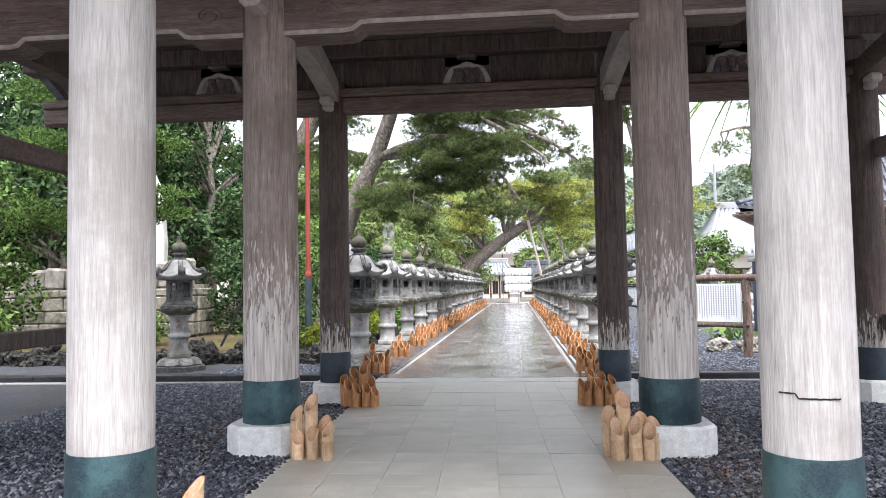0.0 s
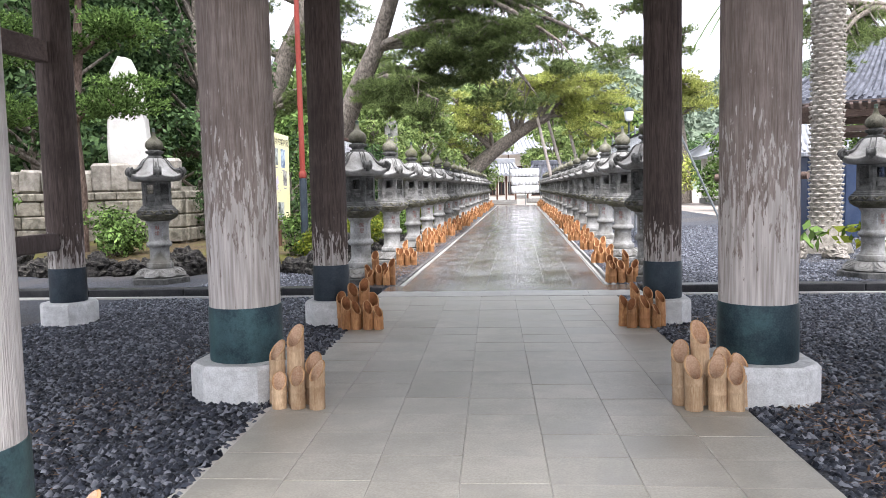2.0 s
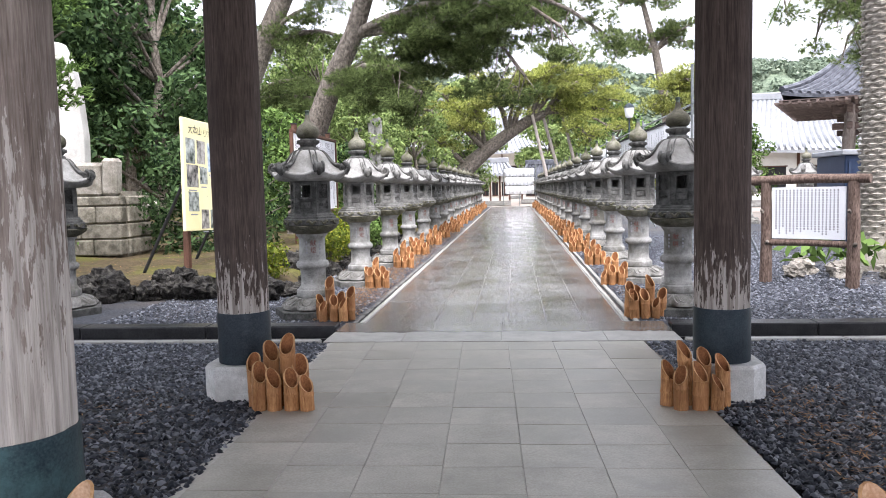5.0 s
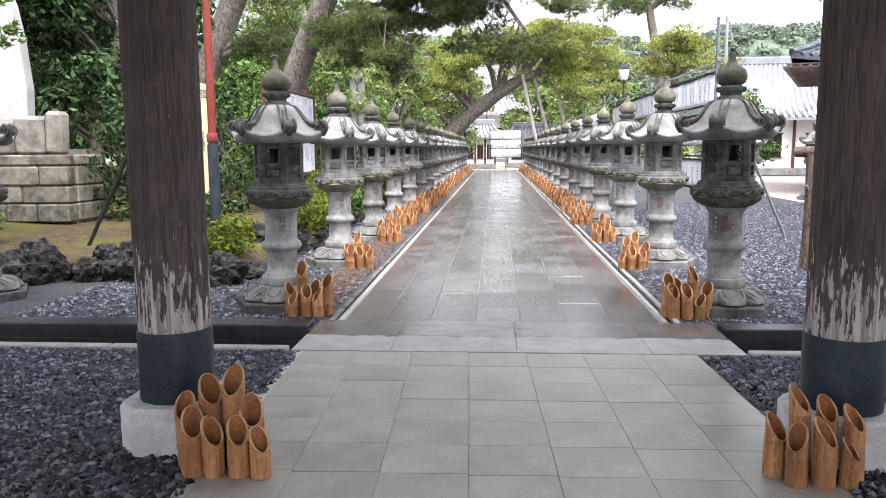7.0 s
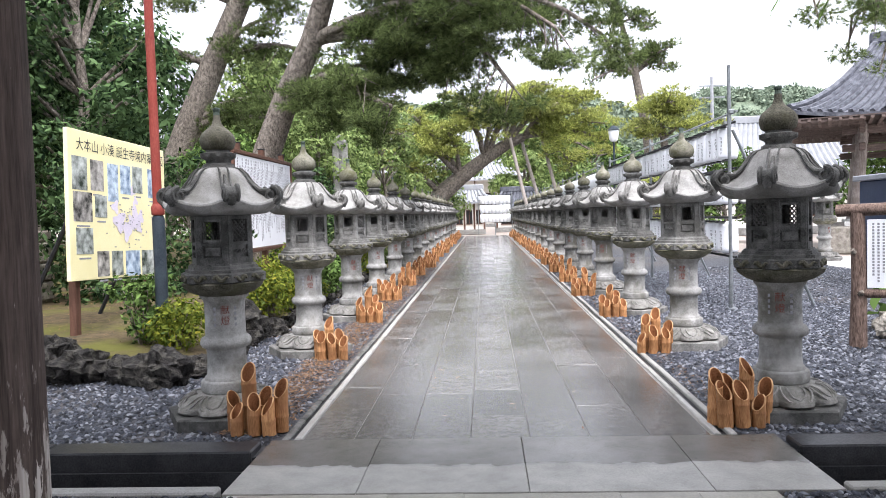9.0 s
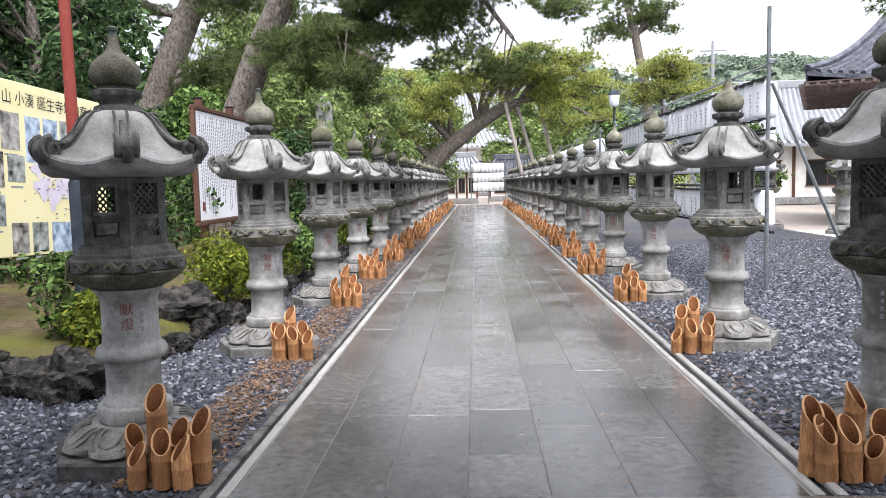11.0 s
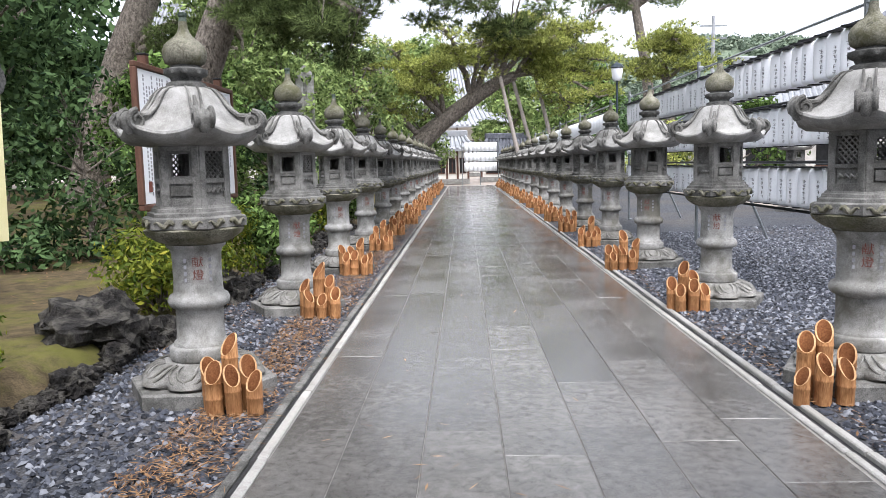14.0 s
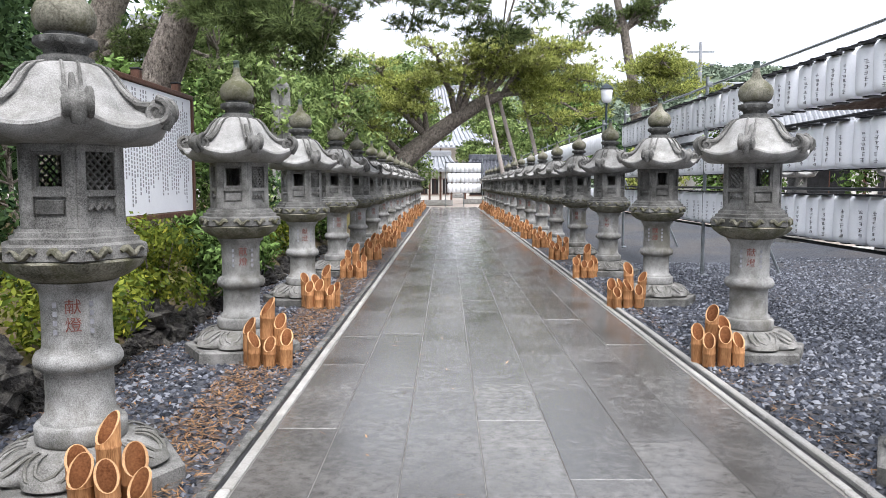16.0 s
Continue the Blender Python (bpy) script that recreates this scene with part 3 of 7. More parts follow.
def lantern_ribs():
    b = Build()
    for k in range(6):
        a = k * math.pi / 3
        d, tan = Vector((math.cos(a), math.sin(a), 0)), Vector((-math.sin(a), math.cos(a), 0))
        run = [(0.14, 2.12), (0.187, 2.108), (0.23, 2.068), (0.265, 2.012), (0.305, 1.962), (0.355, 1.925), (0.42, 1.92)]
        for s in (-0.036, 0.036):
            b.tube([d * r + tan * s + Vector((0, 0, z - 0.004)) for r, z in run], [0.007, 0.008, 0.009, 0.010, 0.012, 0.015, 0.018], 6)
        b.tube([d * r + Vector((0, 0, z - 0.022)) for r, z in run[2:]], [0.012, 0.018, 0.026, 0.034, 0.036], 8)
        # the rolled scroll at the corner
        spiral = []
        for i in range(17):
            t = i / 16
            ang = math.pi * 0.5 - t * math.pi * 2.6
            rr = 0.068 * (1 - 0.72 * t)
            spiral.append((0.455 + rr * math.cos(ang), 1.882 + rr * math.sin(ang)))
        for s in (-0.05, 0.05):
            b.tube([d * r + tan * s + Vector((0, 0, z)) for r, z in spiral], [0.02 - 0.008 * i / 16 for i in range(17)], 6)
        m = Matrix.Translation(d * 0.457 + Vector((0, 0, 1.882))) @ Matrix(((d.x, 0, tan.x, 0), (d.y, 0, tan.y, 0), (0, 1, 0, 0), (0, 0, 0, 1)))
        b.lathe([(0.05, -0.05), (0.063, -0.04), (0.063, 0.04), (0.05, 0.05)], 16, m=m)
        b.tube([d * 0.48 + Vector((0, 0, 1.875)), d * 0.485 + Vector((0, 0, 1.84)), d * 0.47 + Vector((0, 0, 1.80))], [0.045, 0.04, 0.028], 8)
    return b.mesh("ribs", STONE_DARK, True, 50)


def lantern_firebox():
    b = Build()
    r, z0, z1 = 0.262, 1.315, 1.76
    w = r
    apo = r * math.cos(math.pi / 6)
    for k in range(6):
        a = math.pi / 6 + k * math.pi / 3
        m = Matrix.Rotation(a, 4, "Z") @ Matrix.Translation((apo - 0.022, 0, 0)) @ Matrix.Rotation(math.pi / 2, 4, "Z")
        h = z1 - z0
        stile = 0.05
        for s in (-1, 1):
            b.box(s * (w / 2 - stile / 2 - 0.004), 0, (z0 + z1) / 2, stile, 0.05, h, m, 0.005)
        for za, zb in ((z0, z0 + 0.055), (z0 + 0.155, z0 + 0.185), (z1 - 0.075, z1)):
            b.box(0, 0, (za + zb) / 2, w - 2 * stile + 0.004, 0.046, zb - za, m)
        b.box(0, 0.006, z0 + 0.105, w - 2 * stile + 0.004, 0.02, 0.1, m)
        # back face closed by an added panel that keeps daylight out of the window
        if k == 1:
            b.box(0, 0.006, z0 + 0.28, w - 2 * stile + 0.004, 0.02, 0.2, m)
    return b.mesh("firebox", STONE_DARK)


def lantern_window(lattice):
    """The inset of one face: a plain rebated opening or a diamond lattice over a carved panel."""
    b = Build()
    z0, z1, w = 1.50, 1.685, 0.162
    if lattice:
        n = 4
        for s in (-1, 1):
            for i in range(-n, n + 1):
                x0 = i * 0.042
                p = []
                for t in (-0.5, 0.5):
                    x, z = x0 + s * t * (z1 - z0), t * (z1 - z0)
                    p.append((x, z))
                (xa, za), (xb, zb) = p
                cut = []
                for x, z, ox, oz in ((xa, za, xb, zb), (xb, zb, xa, za)):
                    if abs(x) > w / 2:
                        lim = math.copysign(w / 2, x)
                        if (ox - x) == 0:
                            continue
                        t = (lim - x) / (ox - x)
                        x, z = lim, z + t * (oz - z)
                    cut.append((x, z))
                if len(cut) == 2 and abs(cut[0][1] - cut[1][1]) > 0.01 and abs(cut[0][0]) <= w / 2 + 1e-6 and abs(cut[1][0]) <= w / 2 + 1e-6:
                    (xa, za), (xb, zb) = cut
                    b.tube([(xa, 0.001 * s, za + (z0 + z1) / 2), (xb, 0.001 * s, zb + (z0 + z1) / 2)], 0.0065, 4)
        for i in range(4):
            b.tube([(-0.06 + 0.04 * i, -0.012, 1.405), (-0.045 + 0.04 * i, -0.02, 1.43), (-0.025 + 0.04 * i, -0.012, 1.41)], [0.008, 0.011, 0.006], 6)
    else:
        for s in (-1, 1):
            b.box(s * 0.072, 0, (z0 + z1) / 2, 0.022, 0.03, z1 - z0)
        b.box(0, 0, z1 - 0.009, 0.124, 0.03, 0.018).box(0, 0, z0 + 0.009, 0.124, 0.03, 0.018)
        b.box(0, -0.012, 1.42, 0.13, 0.012, 0.07, chamfer=0.004)
    return b.mesh("lattice" if lattice else "window_frame", STONE_DARK)


def stone_lantern():
    top = thing("stone_lantern", "tall grey granite votive lantern on a lotus base", "lantern", group="stone lanterns of the avenue")
    part("base_slab", Build().lathe([(0.525, -0.05), (0.525, 0.078), (0.51, 0.09)], 6).mesh("base_slab", STONE_DARK), top, "hexagonal stone slab")
    petal = lambda a, k: 1 + (0.15, 0.20, 0.15, 0.08, 0.03, 0, 0, 0, 0, 0)[min(k, 9)] * (abs(math.cos(4 * a)) ** 0.6 - 0.6)
    part("lotus_base", Build().lathe([(0.37, 0.085), (0.405, 0.112), (0.398, 0.145), (0.355, 0.185), (0.29, 0.217), (0.20, 0.235)], 64, wobble=petal).mesh("lotus_base", LOTUS, True, 60), top, "carved lotus petals")
    rims = Build()
    for k in range(8):
        for f, lift_out in ((1.0, 0.004), (0.55, 0.006)):
            for sgn in (-1, 1):
                line = []
                for i in range(8):
                    t = i / 7
                    da = sgn * radians(21) * f * math.sqrt(max(0.0, 1 - t ** 2.6))
                    at = (k + 0.5) * math.pi / 4 + math.pi / 8 + da
                    q = t * f ** 0.3
                    rad = 0.25 + 0.15 * q ** 0.8 + lift_out + 0.016 * q
                    line.append((rad * math.cos(at), rad * math.sin(at), 0.231 - 0.11 * q ** 2.0))
                rims.tube(line, [0.005 + 0.006 * i / 7 for i in range(8)], 5)
    part("petal_rims", rims.mesh("petal_rims", LOTUS, True, 60), top, "raised scrolled petal edges")
    tagged(top.children[-1], kind="stuff")
    part("column", Build().lathe([(0.20, 0.228), (0.214, 0.236), (0.220, 0.25), (0.220, 0.318), (0.212, 0.33), (0.19, 0.336), (0.184, 0.36), (0.168, 0.368), (0.162, 0.46), (0.163, 0.59), (0.17, 0.60), (0.198, 0.612), (0.212, 0.638), (0.212, 0.66),
        (0.198, 0.69), (0.172, 0.702), (0.168, 0.73), (0.165, 0.86), (0.168, 0.98), (0.178, 1.01), (0.198, 1.03), (0.205, 1.05)], 32).mesh("column", COLUMN, True, 60), top)
    lip = lambda a, k: 1 + (0.0, 0.05, 0.07, 0.05, 0, 0, 0)[min(k, 6)] * (abs(math.cos(6 * a)) - 0.5)
    part("lotus_bracket", Build().lathe([(0.195, 1.05), (0.255, 1.075), (0.315, 1.12), (0.335, 1.155), (0.32, 1.165)], 60, wobble=lip).mesh("lotus_bracket", MOSSY, True, 60), top, "lichen-stained lotus bracket")
    plat = Build().lathe([(0.335, 1.16), (0.365, 1.17), (0.365, 1.235), (0.345, 1.245), (0.33, 1.247), (0.33, 1.27), (0.312, 1.275), (0.305, 1.277), (0.30, 1.30), (0.285, 1.305), (0.28, 1.318)], 6)
    part("platform", plat.mesh("platform", STONE_DARK), top, "stepped hexagonal platform")
    swirl = Build()
    for k in range(6):
        a = math.pi / 6 + k * math.pi / 3
        m = Matrix.Rotation(a, 4, "Z") @ Matrix.Translation((0.365 * math.cos(math.pi / 6), 0, 1.203)) @ Matrix.Rotation(math.pi / 2, 4, "Z")
        for s in (-1, 1):
            pts = [m @ Vector((s * (0.03 + 0.13 * t), -0.004, 0.018 * math.sin(t * 9))) for t in [i / 9 for i in range(10)]]
            swirl.tube(pts, [0.006 + 0.014 * math.sin(math.pi * min(1, 0.15 + i / 9)) for i in range(10)], 6)
    part("cloud_band", swirl.mesh("cloud_band", MOSSY, True, 60), top, "carved cloud scrolls")
    part("firebox", lantern_firebox(), top)
    lat, win = lantern_window(True), lantern_window(False)
    apo = 0.262 * math.cos(math.pi / 6) - 0.022
    for k in range(6):
        a = 30 + 60 * k
        plain = a in (90, 270)
        part("window_frame" if plain else "lattice", win if plain else lat, top, m=pose(apo * math.cos(radians(a)), apo * math.sin(radians(a)), 0, 0, 0, a + 90))
    part("roof", lantern_roof(), top)
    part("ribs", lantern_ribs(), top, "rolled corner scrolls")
    bead = lambda a, k: 1 + (0.10 if k in (3, 4) else 0) * (abs(math.cos(5 * a)) - 0.5)
    part("lotus_collar", Build().lathe([(0.135, 2.115), (0.13, 2.145), (0.098, 2.16), (0.104, 2.185), (0.142, 2.205), (0.146, 2.238), (0.10, 2.252), (0.095, 2.272)], 40, wobble=bead).mesh("lotus_collar", CARVED, True, 50), top)
    part("jewel", Build().lathe([(0.105, 2.266), (0.132, 2.283), (0.146, 2.325), (0.146, 2.362), (0.130, 2.402), (0.095, 2.435), (0.060, 2.462), (0.040, 2.49), (0.031, 2.525), (0.028, 2.56)], 28).mesh("jewel", MOSSY, True, 60), top, "brown-stained onion-shaped jewel finial")
    part("finial_tip", Build().lathe([(0.028, 2.555), (0.024, 2.59), (0.03, 2.597), (0.03, 2.618), (0.018, 2.624)], 14).mesh("finial_tip", TIP, True, 40), top, "greenish copper tip")
    ink = part("inscription", lettering("\u732e\u71c8", 0.078, REDINK, "inscription", True), top, "two red carved characters", pose(0.06, -0.1665, 0.885, 0, 0, 20))
    small = Build()
    for col, n in ((-1, 4), (1, 4)):
        for i in range(n):
            small.box(col * 0.082, 0.02, 0.945 - 0.045 * i, 0.018, 0.003, 0.026)
    part("small_inscription", small.mesh("small_inscription", GREYINK), top, "small worn characters", pose(0.06, -0.169, 0.0, 0, 0, 20))
    tagged(top.children[-1], kind="stuff")
    return top


LEFT_X, RIGHT_X, FIRST_Y, STEP = -2.86, 1.77, 13.1, 3.0
first = stone_lantern()
first.matrix_basis = pose(LEFT_X, FIRST_Y, 0)
rng = random.Random(5)
for i in range(17):
    if i:
        copy_thing(first, pose(LEFT_X + rng.uniform(-0.012, 0.012), FIRST_Y + STEP * i, rng.uniform(-0.015, 0.01), 0, 0, rng.uniform(-2, 2)))
for i in range(18):
    o = copy_thing(first, pose(RIGHT_X + rng.uniform(-0.012, 0.012), FIRST_Y + STEP * i, rng.uniform(-0.015, 0.01), 0, 0, rng.uniform(-2, 2)))
    for c in o.children:
        if "inscription" in c.name:
            c.matrix_basis = pose(-0.06, -0.1665 - (0.0025 if c.name.startswith("small") else 0), 0 if c.name.startswith("small") else 0.885, 0, 0, -20)
for x, y in ((-6.45, 13.35), (5.15, 13.15)):
    o = copy_thing(first, pose(x, y, 0))
    o["group"] = "stone lanterns beside the gate"
for x, y in ((9.4, 29.6), (8.4, 32.5)):
    o = copy_thing(first, pose(x, y, 0))
    o["group"] = "stone lanterns on the forecourt"


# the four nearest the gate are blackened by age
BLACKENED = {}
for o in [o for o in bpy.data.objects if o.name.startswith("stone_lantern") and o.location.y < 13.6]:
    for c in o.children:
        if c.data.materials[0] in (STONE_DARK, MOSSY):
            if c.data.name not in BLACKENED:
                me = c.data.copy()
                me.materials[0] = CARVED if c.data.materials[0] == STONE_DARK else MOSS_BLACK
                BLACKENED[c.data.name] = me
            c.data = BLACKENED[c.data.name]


# ---- cut bamboo candle holders ----
def bamboo(h, r, cut, seed):
    rr = random.Random(seed)
    b, seg, wall = Build(), 18, 0.012
    nodes = [h * rr.uniform(0.28, 0.4), h * rr.uniform(0.62, 0.72)] if h > 0.34 else [h * rr.uniform(0.38, 0.5)]
    prof = [(r, 0)]
    for z in nodes:
        prof += [(r * 0.985, z - 0.012), (r * 1.045, z - 0.004), (r * 1.045, z + 0.004), (r * 0.985, z + 0.012)]
    vs, fs = [], []
    for q, z in prof:
        for i in range(seg):
            a = 2 * math.pi * i / seg
            vs.append((q * math.cos(a), q * math.sin(a), min(z, h - cut)))
    rings = len(prof)
    for q, rim in ((r, 0), (r - wall, 0), (r - wall, 1)):
        for i in range(seg):
            a = 2 * math.pi * i / seg
            z = h - cut * 0.5 * (1 - math.sin(a))
            vs.append((q * math.cos(a), q * math.sin(a), z if not rim else max(0.02, h - cut - 0.24)))
    for k in range(rings + 2):
        for i in range(seg):
            j = (i + 1) % seg
            fs.append((k * seg + i, k * seg + j, (k + 1) * seg + j, (k + 1) * seg + i))
    fs.append(tuple((rings + 2) * seg + i for i in range(seg))[::-1])
    fs.append(tuple(range(seg))[::-1])
    b.add(vs, fs)
    me = b.mesh("bamboo_lantern", BAMBOO, True, 45)
    me.materials.append(BAMBOO_SHADED_IN)
    me.materials.append(BAMBOO_RIM)
    for p in me.polygons:
        c = p.center
        if c.x * c.x + c.y * c.y < (r - wall * 0.4) ** 2 and c.z > 0.01:
            p.material_index = 2 if c.x * c.x + c.y * c.y > (r - wall * 0.75) ** 2 else 1
    return me


BAMBOOS = [bamboo(h, r, c, i) for i, (h, r, c) in enumerate(((0.53, 0.059, 0.14), (0.40, 0.056, 0.13), (0.33, 0.055, 0.13), (0.28, 0.052, 0.12), (0.36, 0.060, 0.14), (0.24, 0.050, 0.11), (0.45, 0.057, 0.13)))]


PALE_BAMBOOS = []
for me in BAMBOOS:
    me = me.copy()
    me.materials[0], me.materials[1] = BAMBOO_PALE, BAMBOO_PALE_IN
    PALE_BAMBOOS.append(me)


def bamboo_cluster(x, y, seed, n=5, where="lantern base", scale=1.0, spread=1.0, pale=False):
    rr = random.Random(seed)
    flip = rr.choice((-1, 1))
    back = [(0.02, 0.07), (-0.11, 0.06), (0.15, 0.05), (-0.235, 0.03)]
    front = [(-0.05, -0.065), (0.085, -0.07), (-0.175, -0.07), (0.205, -0.075)]
    tall, low = rr.sample([1, 6, 4, 2], 3), rr.sample([3, 5, 2, 4, 3], 4)
    slots, order = [], []
    for c in range(n):
        dx, dy = (back if c % 2 == 0 else front)[c // 2]
        slots.append((dx * flip, dy))
        order.append(0 if c == 0 else tall[c // 2 - 1] if c % 2 == 0 else low[c // 2])
    for (dx, dy), k in zip(slots, order):
        o = thing("bamboo_lantern", "upright bamboo tube cut obliquely, beside a " + where, "bamboo lantern", data=(PALE_BAMBOOS if pale else BAMBOOS)[k], group="bamboo candle tubes along the walk")
        o.matrix_basis = pose(x + dx * spread + rr.uniform(-0.012, 0.012), y + dy * spread, 0.0, rr.uniform(-2.5, 2.5), rr.uniform(-2.5, 2.5), rr.uniform(-55, 55)) @ Matrix.Scale(scale * rr.uniform(0.93, 1.07), 4)


for i in range(17):
    bamboo_cluster(LEFT_X + 0.35, FIRST_Y + STEP * i - 0.50, 20 + i, 6 if i % 3 else 7, spread=0.97)
for i in range(17):
    bamboo_cluster(RIGHT_X - 0.45, FIRST_Y + STEP * i - 0.45, 60 + i, 6 if i % 3 else 7, spread=0.97)


# ---- the gate ----
def octagon_plinth(w, h):
    c = w * 0.22
    o = w / 2
    pts = [(o, -o + c), (o, o - c), (o - c, o), (-o + c, o), (-o, o - c), (-o, -o + c), (-o + c, -o), (o - c, -o)]
    b = Build()
    vs = [(x, y, -0.1) for x, y in pts] + [(x, y, h - 0.025) for x, y in pts] + [(x * 0.94, y * 0.94, h) for x, y in pts]
    fs = []
    for k in range(2):
        for i in range(8):
            j = (i + 1) % 8
            fs.append((k * 8 + i, k * 8 + j, (k + 1) * 8 + j, (k + 1) * 8 + i))
    fs.append(tuple(16 + i for i in range(8)))
    return b.add(vs, fs).mesh("plinth", PLINTH)


def gate_post(x, y, r, top, wood, collar, label):
    o = thing("gate_post", label, "post", pose(x, y, 0), group="posts of the temple gate")
    part("plinth", octagon_plinth(r * 2.75, 0.26), o, "chamfered white granite plinth")
    part("collar", Build().lathe([(r * 1.03, 0.262), (r * 1.035, 0.30), (r * 1.03, 0.645), (r * 1.015, 0.66)], 40).mesh("collar", collar, True), o, "patinated copper collar")
    seg = 56
    rr = random.Random(int(x * 100 + y))
    flute = [rr.uniform(-1, 1) * 0.006 for _ in range(seg)]
    cracks = rr.sample(range(seg), 7)
    for c in cracks:
        flute[c] = -0.022
    part("shaft", Build().lathe([(r * 0.99, 0.64), (r, 1.2), (r * 0.995, 2.4), (r * 0.985, 3.4), (r * 0.96, top)], seg, wobble=lambda a, k: 1 + flute[int(round(a / (2 * math.pi) * seg)) % seg]).mesh("shaft", wood, True, 60), o)
    return o


ROW_NEAR, ROW_MID, ROW_FAR = 3.35, 6.45, 9.38
for s in (-1, 1):
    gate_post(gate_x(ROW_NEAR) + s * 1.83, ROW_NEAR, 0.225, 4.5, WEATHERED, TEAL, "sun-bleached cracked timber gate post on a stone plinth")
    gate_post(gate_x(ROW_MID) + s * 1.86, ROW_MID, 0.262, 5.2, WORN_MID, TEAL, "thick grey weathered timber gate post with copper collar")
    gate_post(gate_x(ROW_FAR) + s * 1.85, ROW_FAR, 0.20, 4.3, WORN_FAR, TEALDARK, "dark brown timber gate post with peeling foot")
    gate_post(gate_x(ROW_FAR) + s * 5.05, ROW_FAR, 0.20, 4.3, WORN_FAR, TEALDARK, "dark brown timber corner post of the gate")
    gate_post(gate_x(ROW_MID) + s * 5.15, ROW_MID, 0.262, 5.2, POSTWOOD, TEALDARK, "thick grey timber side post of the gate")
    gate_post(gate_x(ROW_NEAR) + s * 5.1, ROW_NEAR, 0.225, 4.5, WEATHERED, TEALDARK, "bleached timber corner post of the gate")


part("scarf_joint", Build().tube([(0.2255 * math.cos(radians(a)), 0.2255 * math.sin(radians(a)), 0.945 + (0.022 if a < 238 else 0) + 0.0008 * math.sin(a)) for a in range(214, 290, 4)], 0.0045, 5).mesh("scarf_joint", BLACK), [o for o in bpy.data.objects if o.name.startswith("gate_post") and abs(o.location.x - (gate_x(ROW_NEAR) + 1.83)) < 0.01 and abs(o.location.y - ROW_NEAR) < 0.01][0], "dark repaired joint line")


def beam(x0, x1, y, z0, z1, depth, mat, parent, name="beam", label=""):
    return part(name, Build().box((x0 + x1) / 2, y, (z0 + z1) / 2, x1 - x0, depth, z1 - z0, chamfer=0.02).mesh(name, mat), parent, label)


